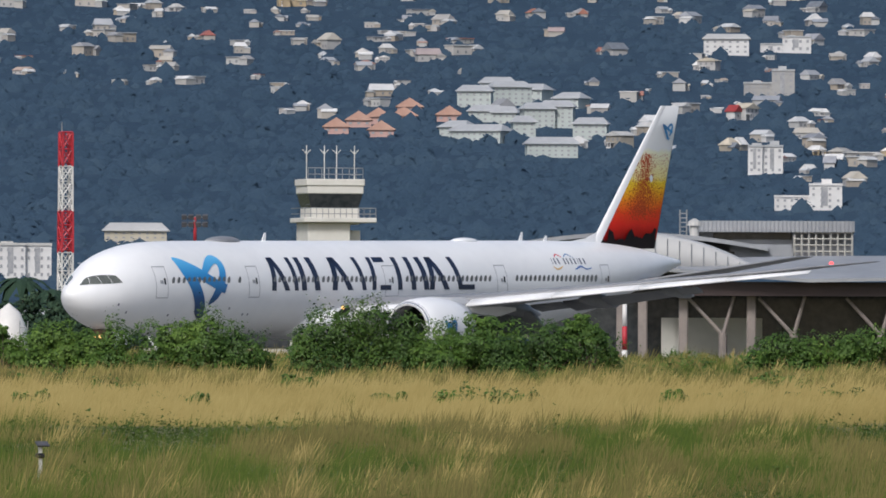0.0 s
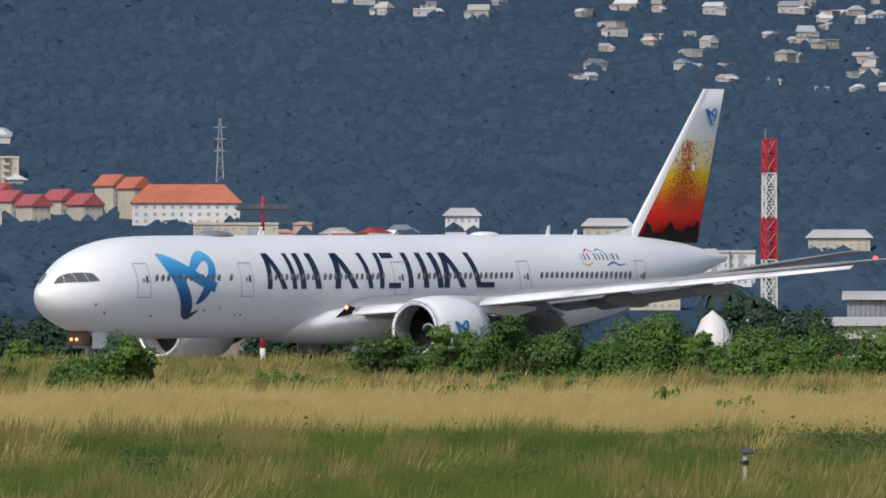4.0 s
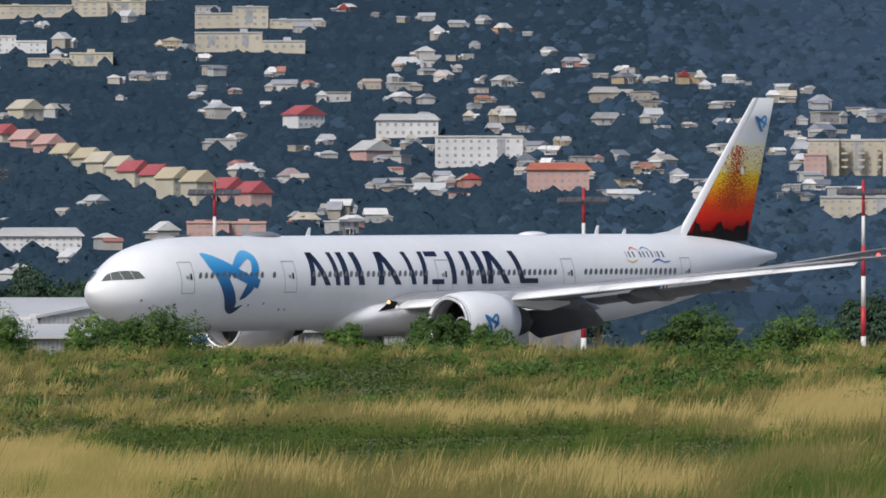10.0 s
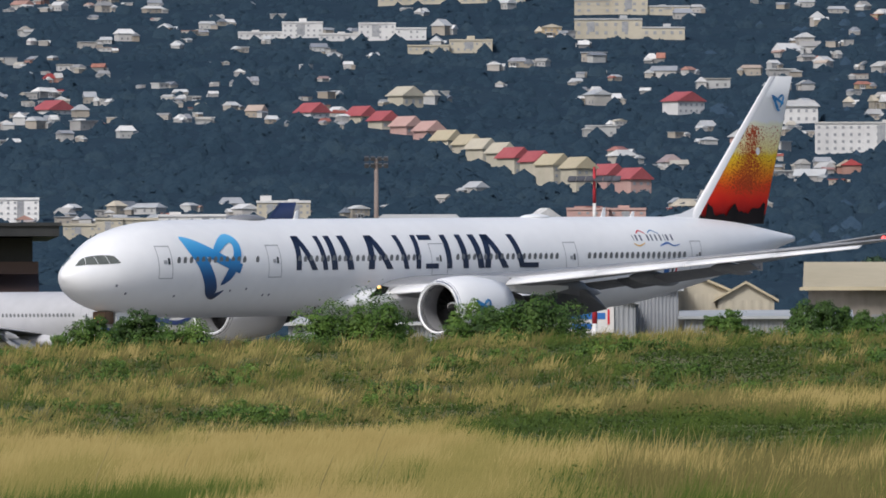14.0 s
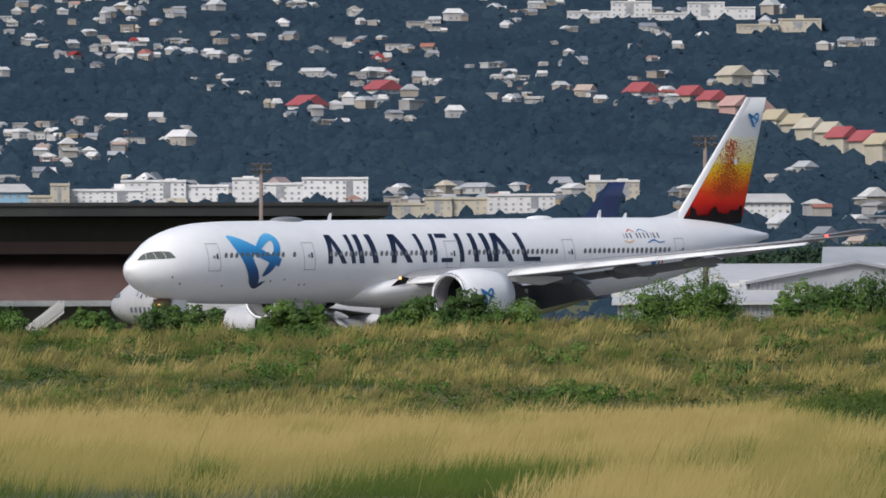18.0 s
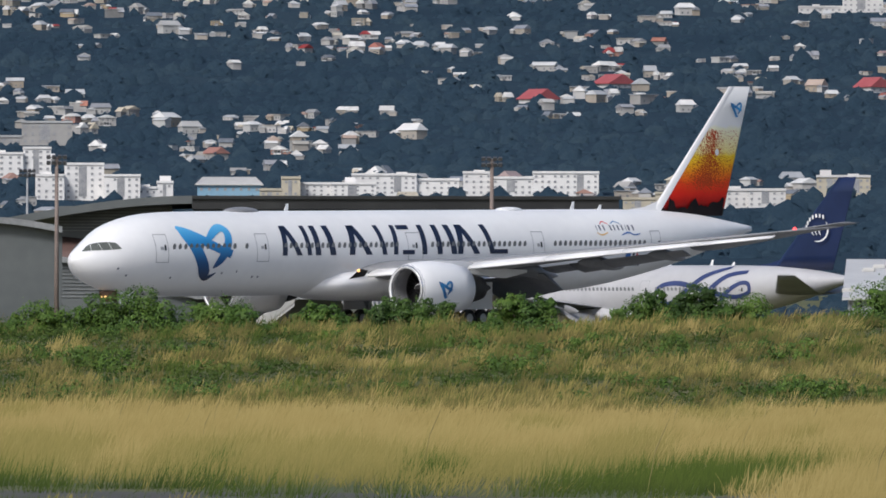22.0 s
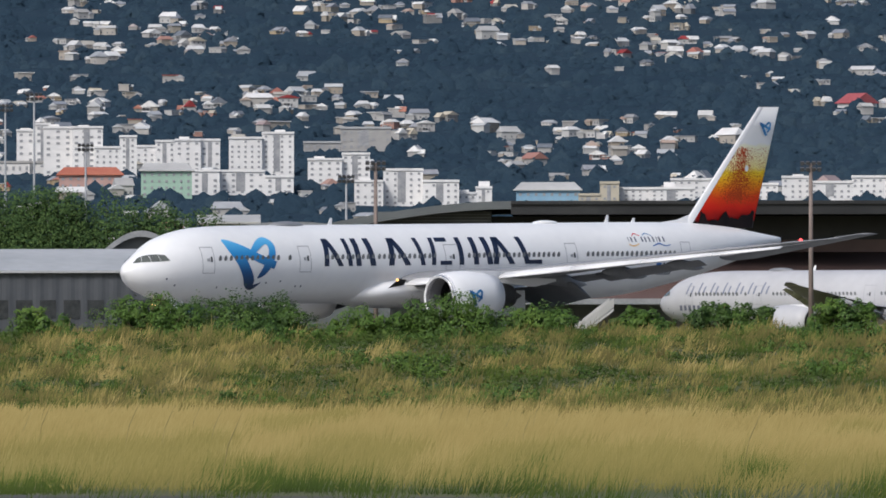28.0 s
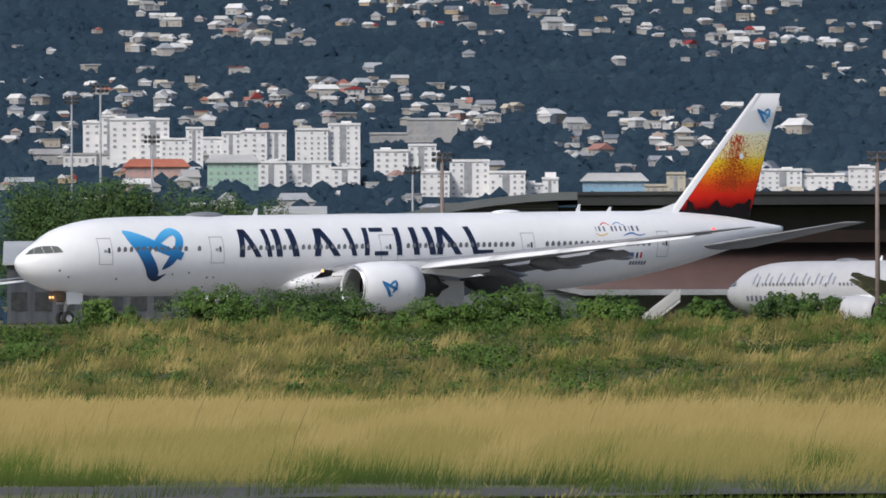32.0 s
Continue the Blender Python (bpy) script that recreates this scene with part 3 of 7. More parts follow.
        # main gear
        leg = part("main_gear", tubes([((37.0, side * 5.3, 3.0), (37.2, side * 5.5, 0.15), 0.2), ((35.6, side * 5.5, 0.2), (38.8, side * 5.5, 0.2), 0.14), ((35.0, side * 4.2, 2.6), (37.1, side * 5.5, 1.2), 0.09)], 10), GEAR, jet, "grey main landing gear leg", True)
        for dx in (-1.45, 0, 1.45):
            for dy in (-0.7, 0.7):
                wheel("wheel", leg, 37.2 + dx, side * 5.5 + dy, 0.23, 0.67, 0.5)
        bm = boxes((35.4, 38.4, side * 6.2 - 0.03, side * 6.2 + 0.03, 0.9, 2.9))
        part("gear_door", bm, WHITE, leg)
        # tailplane
        rings = []
        for i in range(5):
            t = i / 4
            y = 1.2 + 9.5 * t
            rings.append(foil((63.6 + 8.3 * t, 5.2 + 1.9 * t), 6.2 - 3.8 * t, 0.075, side * y))
        # wing grey rather than white, so the underside's shade is in the colour
        part("tailplane", skin(rings), WING_GREY, jet, "grey swept horizontal tailplane", True)
    # fin
    rings = []
    for i in range(7):
        t = i / 6
        z = 7.7 + 9.87 * t
        le = 62.3 + (71.45 - 62.3) * t
        te = 70.6 + (73.8 - 70.6) * t
        rings.append([Vector((p.x, p.z, z)) for p in foil((le, 0), te - le, 0.09 - 0.02 * t, 0)])
    fin = part("fin", skin(rings), FIN_ART if own else NAVY_FIN, jet, "fin painted as a sunset from black and red to yellow and white" if own else "dark navy fin", True)
    rings = []
    for i in range(7):
        t = i / 6
        z = 7.7 + 9.87 * t
        le = 62.3 + (71.45 - 62.3) * t
        te = 70.6 + (73.8 - 70.6) * t
        reach, c, th = 0.72 - 0.3 * t, te - le, (0.09 - 0.02 * t) * 1.02
        side_l = []
        for q in (0.0, 0.06, 0.2, 0.45, 0.75, 1.0):
            f = reach * q / c
            side_l.append((le - 0.03 + reach * q, 5 * th * c * (0.2969 * math.sqrt(f) - 0.126 * f - 0.3516 * f * f + 0.2843 * f**3) + 0.008))
        rings.append([(x, h, z) for x, h in side_l] + [(x, -h, z) for x, h in side_l[::-1]])
    part("fin_leading_edge", skin(rings), WHITE if own else NAVY_FIN, fin, "pale grey leading edge" if own else "")
    rings = [[(59.9, -0.02, 8.1), (59.9, 0.02, 8.1), (59.9, 0.0, 8.22)], [(61.8, -0.1, 8.0), (61.8, 0.1, 8.0), (61.8, 0.0, 8.42)], [(63.3, -0.28, 7.9), (63.3, 0.28, 7.9), (63.3, 0.0, 8.85)]]
    part("dorsal_fillet", skin(rings), WHITE if own else NAVY_FIN, fin)
    # nose gear
    leg = part("nose_gear", tubes([((5.3, 0, 2.6), (5.2, 0, 0.35), 0.13), ((6.6, 0, 2.5), (5.2, 0, 1.2), 0.07), ((5.2, -0.45, 0.47), (5.2, 0.45, 0.47), 0.08)], 10), GEAR, jet, "grey nose landing gear leg", True)
    for dy in (-0.42, 0.42):
        wheel("wheel", leg, 5.2, dy, 0.47, 0.53, 0.36)
    for sy in (-1, 1):
        part("gear_door", boxes((4.9, 6.4, sy * 0.72 - 0.025, sy * 0.72 + 0.025, 1.55, 2.5)), WHITE, leg, "open white nose gear door")
    if own:
        part("lamp_box", boxes((4.05, 4.9, -0.55, 0.55, 1.75, 2.55), bevel=0.06), LAMP_HOUSING, leg, "brown-tinted lamp housing")
        for dy in (-0.2, 0.2):
            bm = bmesh.new()
            bmesh.ops.create_uvsphere(bm, u_segments=8, v_segments=6, radius=0.1, matrix=Matrix.Translation((4.0, dy, 2.1)))
            part("taxi_lamp", bm, LAMP_WARM, leg, "lit warm taxi lamp", True)
    # small dark ports low on the hull
    for x, z in ((3.4, 4.1), (4.2, 3.6), (8.3, 3.4), (13.3, 3.7), (14.8, 3.8), (16.6, 3.4), (17.2, 3.4), (11.9, 3.9)):
        bm = bmesh.new()
        patch(bm, [(x, z), (x + 0.14, z), (x + 0.14, z + 0.14), (x, z + 0.14)], 1, 1, 0.02, -1)
        part("service_port", bm, MARK_GREY, body)
    return jet, body, fin


def title_bars(body, z0, z1, cells, material):
    """A brand title as plain slanted bars, cell by cell: (start, width, bars)."""
    for cx, w, bars in cells:
        for b in bars:
            bm = bmesh.new()
            patch(bm, [(cx + w * u, z0 + (z1 - z0) * v) for u, v in b], 5, 5, 0.022)
            part("title_bar", bm, material, body)


airliner, hull, fin = airframe("taxiing_airliner", "white wide-body airliner with navy title bars and sunset-coloured fin, rolling", True)
bm = bmesh.new()
emblem(bm, 9.05, 3.2, (5.35, 4.1), lambda a, b, off: on_hull(a, b, off))
part("emblem", bm, EMBLEM, hull, "swept blue emblem fading to navy")
bm = bmesh.new()
for side in (-1, 1):
    emblem(bm, 71.35, 15.2, (1.3, 1.15), lambda a, b, off, side=side: Vector((a, side * (0.2 + off), b)))
part("emblem", bm, EMBLEM_SMALL, fin, "small swept blue emblem")
for side in (-1, 1):
    bm = bmesh.new()
    foot, top = [], []
    for k in range(25):
        x = 63.9 + 6.55 * k / 24
        hz = 8.3 + 0.75 * max(0.0, (x - 67.6) / 2.9) + (0.75 if x < 65.0 else 0.0) * (65.0 - x) + 0.7 * math.exp(-((x - 66.9) / 0.6) ** 2) + 0.12 * math.sin(5.3 * x) + 0.07 * math.sin(13.0 * x)
        f = (x - 62.3) / 8.3
        w = 5 * 0.09 * 8.3 * (0.2969 * math.sqrt(f) - 0.126 * f - 0.3516 * f * f + 0.2843 * f**3 - 0.1036 * f**4) + 0.03
        foot.append(bm.verts.new((x, side * w, 7.75)))
        top.append(bm.verts.new((x + 0.25 * (hz - 7.75), side * (w - 0.012 * (hz - 7.75)), hz)))
    for k in range(24):
        bm.faces.new((foot[k], foot[k + 1], top[k + 1], top[k]))
    part("dark_horizon", bm, BLACK_PAINT, fin, "black ragged horizon painted along the foot of the fin")
bm = bmesh.new()
bm.faces.new([bm.verts.new((69.55 + 0.2 * math.cos(a * math.pi / 8), -0.42, 12.55 + 0.26 * math.sin(a * math.pi / 8))) for a in range(16)])
part("sun_mark", bm, WHITE, fin, "small white disc painted on the fin")
# title cells: plain leaning bars where the airline's name stands
UP = lambda a, b, w=0.3: [(a, 0), (a + w, 0), (b + w, 1), (b, 1)]
LEANING = [UP(0.0, 0.1, 0.24), UP(0.74, 0.14, 0.26)]
PAIR = [UP(0.06, 0.0, 0.24), UP(0.72, 0.56, 0.26)]
cells = [(19.4, 2.1, LEANING), (21.75, 0.75, [UP(0.4, 0.0, 0.6)]), (22.75, 2.35, PAIR), (26.45, 2.45, LEANING), (29.5, 2.3, [UP(0.22, 0.0, 0.2), UP(0.72, 0.78, 0.2)]),
         (31.95, 1.5, [[(0.1, 0.0), (0.95, 0.0), (0.95, 0.15), (0.1, 0.15)], [(0.0, 0.85), (0.85, 0.85), (0.85, 1.0), (0.0, 1.0)]]), (33.3, 2.0, [UP(0.45, 0.45, 0.26)]), (35.7, 2.3, PAIR), (38.0, 2.4, LEANING), (40.9, 2.5, [UP(0.24, 0.0, 0.22), [(0.3, 0.0), (1.0, 0.0), (1.0, 0.15), (0.3, 0.15)]])]
title_bars(hull, 5.0, 7.16, cells, NAVY)
for x, w in ((53.6, 0.12), (53.9, 0.3), (54.35, 0.3), (55.1, 0.32), (55.5, 0.3), (55.95, 0.3), (56.4, 0.32), (56.85, 0.12), (57.1, 0.36), (57.6, 0.32)):
    bm = bmesh.new()
    patch(bm, [(x, 6.65), (x + w * 0.55, 6.65), (x + w * 0.55, 7.05), (x, 7.05)], 1, 2)
    part("small_title_bar", bm, MARK_GREY, hull)
for mat_, pts in ((MARK_RED, [(54.2, 7.12, 0.06), (54.6, 7.32, 0.08), (55.1, 7.12, 0.06)]), (GOLD, [(53.5, 6.5, 0.06), (54.0, 6.32, 0.09), (54.7, 6.5, 0.06)]), (MARK_BLUE, [(56.2, 6.3, 0.06), (57.0, 6.5, 0.12), (57.6, 6.32, 0.08), (58.3, 6.4, 0.05)]), (EMBLEM_SMALL, [(55.4, 7.15, 0.05), (55.9, 7.33, 0.07), (56.5, 7.1, 0.05)])):
    bm = bmesh.new()
    ribbon(bm, curve_pts(pts, 5))
    part("wave_mark", bm, mat_, hull)
for k in range(6):
    bm = bmesh.new()
    patch(bm, [(56.8 + 0.3 * k, 3.98), (57.0 + 0.3 * k, 3.98), (57.05 + 0.3 * k, 4.26), (56.85 + 0.3 * k, 4.26)], 1, 1)
    part("registration_bar", bm, MARK_GREY, hull)
for x, m_ in ((56.5, MARK_BLUE), (57.35, NAVY), (57.55, WHITE), (57.75, MARK_RED)):
    bm = bmesh.new()
    w = 0.6 if x < 57 else 0.2
    patch(bm, [(x, 4.5), (x + w, 4.5), (x + w, 4.95), (x, 4.95)], 1, 2)
    part("flag_mark", bm, m_, hull)

# seconds, place of the nose on the ground (m) and heading (degrees); distances are set to fit the airliner's size in
# the camera's view
TAXI = [
    (0.0, -24.48, 799.05, 56.34),
    (0.5, -30.28, 794.24, 56.33),
    (1.0, -36.13, 784.10, 56.61),
    (1.5, -41.41, 777.09, 56.79),
    (2.0, -46.66, 762.61, 57.26),
    (2.5, -51.82, 759.34, 57.32),
    (3.0, -57.07, 752.89, 57.57),
    (3.5, -61.58, 743.97, 57.88),
    (5.5, -79.33, 712.32, 58.68),
    (6.0, -83.64, 706.10, 58.87),
    (6.5, -87.51, 700.16, 58.96),
    (7.0, -91.75, 695.92, 59.02),
    (7.5, -100.44, 738.84, 59.10),
    (8.0, -104.14, 733.20, 59.15),
    (8.5, -108.29, 733.67, 58.85),
    (9.0, -111.72, 728.33, 58.92),
    (9.5, -114.81, 723.70, 58.94),
    (10.0, -128.29, 790.09, 58.81),
    (10.5, -130.93, 784.45, 58.95),
    (11.0, -134.71, 785.03, 58.76),
    (11.5, -136.20, 774.67, 59.33),
    (12.0, -139.76, 775.63, 59.05),
    (12.5, -141.89, 770.45, 59.21),
    (13.0, -144.98, 769.75, 58.93),
    (13.5, -146.77, 763.82, 59.20),
    (14.0, -149.44, 761.78, 59.03),
    (14.5, -151.71, 759.19, 59.13),
    (16.5, -177.76, 851.06, 58.74),
    (17.0, -178.99, 842.33, 59.08),
    (17.5, -188.61, 876.45, 59.22),
    (18.0, -196.21, 898.66, 58.84),
    (18.5, -197.17, 890.00, 58.90),
    (19.0, -199.97, 890.06, 58.77),
    (19.5, -201.99, 886.87, 58.64),
    (20.0, -204.30, 884.46, 58.41),
    (20.5, -205.82, 879.92, 58.58),
    (21.0, -208.38, 879.42, 58.42),
    (21.5, -210.30, 877.22, 58.29),
    (22.0, -211.56, 872.03, 58.28),
    (22.5, -214.37, 874.40, 57.96),
    (23.0, -215.11, 867.69, 58.12),
    (23.5, -216.19, 864.00, 58.26),
    (24.0, -217.71, 861.38, 58.05),
    (24.5, -219.52, 861.58, 57.96),
    (26.5, -224.06, 853.07, 57.69),
    (27.0, -247.01, 941.99, 57.52),
    (27.5, -247.95, 940.00, 57.44),
    (28.0, -248.19, 934.91, 57.38),
    (28.5, -249.92, 935.83, 56.79),
    (29.0, -250.15, 930.53, 56.30),
    (29.5, -251.07, 928.21, 55.60),
    (30.0, -253.37, 929.97, 54.27),
    (30.5, -254.02, 925.88, 53.12),
    (31.0, -255.46, 924.13, 51.68),
    (31.5, -259.84, 933.47, 49.29),
    (32.0, -259.04, 923.16, 48.07),
]


# ---- ground: one sheet from the camera over the airfield to the hills ----
def along(table, u):
    return float(np.interp(u, [p[0] for p in table], [p[1] for p in table]))


CREST = [(-6100, 16), (-5600, 18), (-5200, 18), (-4700, 22), (-4200, 28), (-3700, 40), (-3400, 48), (-2700, 50), (-2000, 46), (-1000, 44), (900, 46)]
FOOT = [(-6100, -104), (-5200, -108), (-4200, -118), (-3700, -108), (-3300, -58), (-2700, -42), (-2200, -8), (-1800, 8), (900, 8)]
HILL_NEAR, HILL_FAR = 2150.0, 4850.0


def hill_e(u, d):
    """How high, in view units, the slope shows at the distance d."""
    t = (d - HILL_NEAR) / (HILL_FAR - HILL_NEAR)
    fold = noise.noise(Vector((u / 900.0, d / 700.0, 3.1))) * 20 + noise.noise(Vector((u / 300.0, d / 300.0, 7.7))) * 9
    return 105 + 690 * t + fold * min(1, max(0, t * 8))


def ground_z(u, d):
    zf = EYE + along(FOOT, u) * 520 / F - 0.75
    zc = EYE + along(CREST, u) * 655 / F - 0.75
    if d < 520:
        t = max(0.0, (d - 150) / 370)
        z = 0.0 + (zf - 0.0) * t ** 1.3
    elif d < 655:
        t = (d - 520) / 135
        z = zf + (zc - zf) * t * t * (3 - 2 * t)
    elif d < 690:
        z = zc + (RUNWAY - 0.04 - zc) * (d - 655) / 35
    elif d < 1090:
        z = RUNWAY - 0.04
    elif d < 1250:
        z = RUNWAY - 0.04 - 1.3 * (d - 1090) / 160
    elif d < HILL_NEAR:
        z = 2.0 + (lift(105, HILL_NEAR) - 2.0) * ((d - 1250) / (HILL_NEAR - 1250)) ** 2
    else:
        z = lift(hill_e(u, min(d, 4990)), d)
    if 200 < d < 660:
        p = at(u, d)
        z += 0.22 * noise.noise(Vector((p.x / 22, p.y / 22, 0))) + 0.1 * noise.noise(Vector((p.x / 6, p.y / 6, 5)))
    return z


GROUND = surface("field_soil", (0.06, 0.075, 0.024), (0.12, 0.11, 0.04), 0.03, 0.95, bump=0.4, space="World")


def canopy(name, stops, drift=0.012):
    """Tree crowns seen from afar: each with its own tone, mottled leaf clumps and a soft relief."""
    m, ns, ln, bsdf = nodes_of(name)
    geo = ns.new("ShaderNodeNewGeometry")
    big, mid, fine = (ns.new("ShaderNodeTexNoise") for _ in range(3))
    for nd, sc, det in ((big, drift, 4), (mid, 0.12, 3), (fine, 0.9, 6)):
        nd.inputs["Scale"].default_value, nd.inputs["Detail"].default_value = sc, det
        ln.new(geo.outputs["Position"], nd.inputs["Vector"])
    total = None
    for src, gain in ((big.outputs[0], 0.8), (mid.outputs[0], 0.45), (fine.outputs[0], 0.75), (geo.outputs["Random Per Island"], 0.16)):
        k = ns.new("ShaderNodeMath")
        k.operation = "MULTIPLY_ADD"
        ln.new(src, k.inputs[0])
        k.inputs[1].default_value = gain
        if total is None:
            k.inputs[2].default_value = -0.58
        else:
            ln.new(total, k.inputs[2])
        total = k.outputs[0]
    r = ramp_of(ns, stops)
    ln.new(total, r.inputs[0])
    ln.new(r.outputs[0], bsdf.inputs["Base Color"])
    bp = ns.new("ShaderNodeBump")
    bp.inputs["Strength"].default_value, bp.inputs["Distance"].default_value = 0.5, 0.6
    ln.new(fine.outputs[0], bp.inputs["Height"])
    ln.new(bp.outputs[0], bsdf.inputs["Normal"])
    bsdf.inputs["Roughness"].default_value = 0.95
    bsdf.inputs["Specular IOR Level"].default_value = 0.05
    return m


# both leaf colours are painted bluer than real foliage, to stand for air haze
HAZY = canopy("haze_blue_canopy", [(0.0, (0.026, 0.047, 0.075)), (0.5, (0.037, 0.064, 0.099)), (1.0, (0.052, 0.083, 0.115))])
HAZE_CANOPY = canopy("canopy", [(0.0, (0.014, 0.028, 0.045)), (0.5, (0.024, 0.044, 0.066)), (1.0, (0.042, 0.066, 0.083))])


def build_ground():
    us = [-7400 + 90 * i for i in range(102)]
    ds = [2, 60, 110] + [150 + 12 * i for i in range(46)] + [705, 760, 850, 1000, 1090, 1150, 1250, 1400, 1600, 1800, 2000, 2150] + [2150 + 60 * i for i in range(1, 48)]
    verts = [tuple(at(u, d, ground_z(u, d))) for d in ds for u in us]
    faces, idx = [], []
    n = len(us)
    for i in range(len(ds) - 1):
        for j in range(n - 1):
            faces.append((i * n + j, i * n + j + 1, i * n + n + j + 1, i * n + n + j))
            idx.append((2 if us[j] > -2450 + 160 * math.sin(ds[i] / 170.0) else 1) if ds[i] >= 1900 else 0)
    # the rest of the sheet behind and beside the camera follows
    g = raw("ground", verts, faces, None, smooth=True, mats=[GROUND, HAZE_CANOPY, HAZY], index=idx)
    tagged(g, "grassy airfield ground rising to wooded hills", "ground", kind="structure")
    b = bmesh.new()
    w = at(-7400, 4970)
    e = at(-7400 + 90 * 101, 4970)
    for q in ([(0, 0, -0.05), (-4900, -4900, -0.05), (-4900, w.y, -0.05), (w.x, w.y, -0.05)], [(0, 0, -0.05), (e.x, e.y, -0.05), (4900, e.y, -0.05), (4900, -4900, -0.05)], [(0, 0, -0.05), (4900, -4900, -0.05), (-4900, -4900, -0.05)]):
        b.faces.new([b.verts.new(v) for v in q])
    tagged(part("ground_beyond", b, GROUND), "plain land around the airfield", "ground", kind="structure")


build_ground()

# ---- grass: tufts of bent blades, dry straw and green, joined ----
def sward(name, low, high, rough=0.8):
    """Grass that is green at the foot and drier at the tip, its foot colours deepened; each tuft has its own tone, and
    swathes differ.
    """
    m, ns, ln, bsdf = nodes_of(name)
    tone, tip = ns.new("ShaderNodeAttribute"), ns.new("ShaderNodeAttribute")
    tone.attribute_name, tip.attribute_name = "tone", "tip"
    big = ns.new("ShaderNodeTexNoise")
    big.inputs["Scale"].default_value, big.inputs["Detail"].default_value = 0.11, 5
    ln.new(ns.new("ShaderNodeNewGeometry").outputs["Position"], big.inputs["Vector"])
    k = ns.new("ShaderNodeMath")
    k.operation = "MULTIPLY_ADD"
    ln.new(tone.outputs["Fac"], k.inputs[0])
    k.inputs[1].default_value = 0.6
    off = ns.new("ShaderNodeMath")
    off.operation = "MULTIPLY_ADD"
    ln.new(big.outputs[0], off.inputs[0])
    off.inputs[1].default_value, off.inputs[2].default_value = 1.5, -0.55
    ln.new(off.outputs[0], k.inputs[2])
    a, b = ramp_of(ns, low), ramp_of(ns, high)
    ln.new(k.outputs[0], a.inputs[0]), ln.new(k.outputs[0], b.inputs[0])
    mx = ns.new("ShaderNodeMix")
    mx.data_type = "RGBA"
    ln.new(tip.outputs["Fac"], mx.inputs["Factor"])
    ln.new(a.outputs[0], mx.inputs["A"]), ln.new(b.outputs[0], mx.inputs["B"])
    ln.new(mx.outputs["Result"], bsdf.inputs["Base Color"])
    bsdf.inputs["Roughness"].default_value = rough
    bsdf.inputs["Specular IOR Level"].default_value = 0.2
    return m


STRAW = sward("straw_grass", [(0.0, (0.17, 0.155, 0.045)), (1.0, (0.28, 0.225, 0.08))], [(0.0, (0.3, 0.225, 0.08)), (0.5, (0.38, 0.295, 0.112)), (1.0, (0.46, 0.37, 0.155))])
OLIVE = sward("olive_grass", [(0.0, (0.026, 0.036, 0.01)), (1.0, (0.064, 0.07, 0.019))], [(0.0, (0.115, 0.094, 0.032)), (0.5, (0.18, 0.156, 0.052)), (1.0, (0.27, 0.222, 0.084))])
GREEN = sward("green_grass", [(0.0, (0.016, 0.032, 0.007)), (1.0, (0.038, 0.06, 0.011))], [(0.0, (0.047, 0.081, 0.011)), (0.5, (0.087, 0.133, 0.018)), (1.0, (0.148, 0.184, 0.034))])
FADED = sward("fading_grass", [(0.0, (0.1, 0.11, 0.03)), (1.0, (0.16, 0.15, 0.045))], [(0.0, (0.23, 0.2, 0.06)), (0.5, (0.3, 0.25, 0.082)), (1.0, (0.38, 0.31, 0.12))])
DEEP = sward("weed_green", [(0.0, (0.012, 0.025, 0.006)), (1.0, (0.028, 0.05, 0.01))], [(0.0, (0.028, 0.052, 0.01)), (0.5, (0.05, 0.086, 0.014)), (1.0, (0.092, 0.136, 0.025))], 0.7)


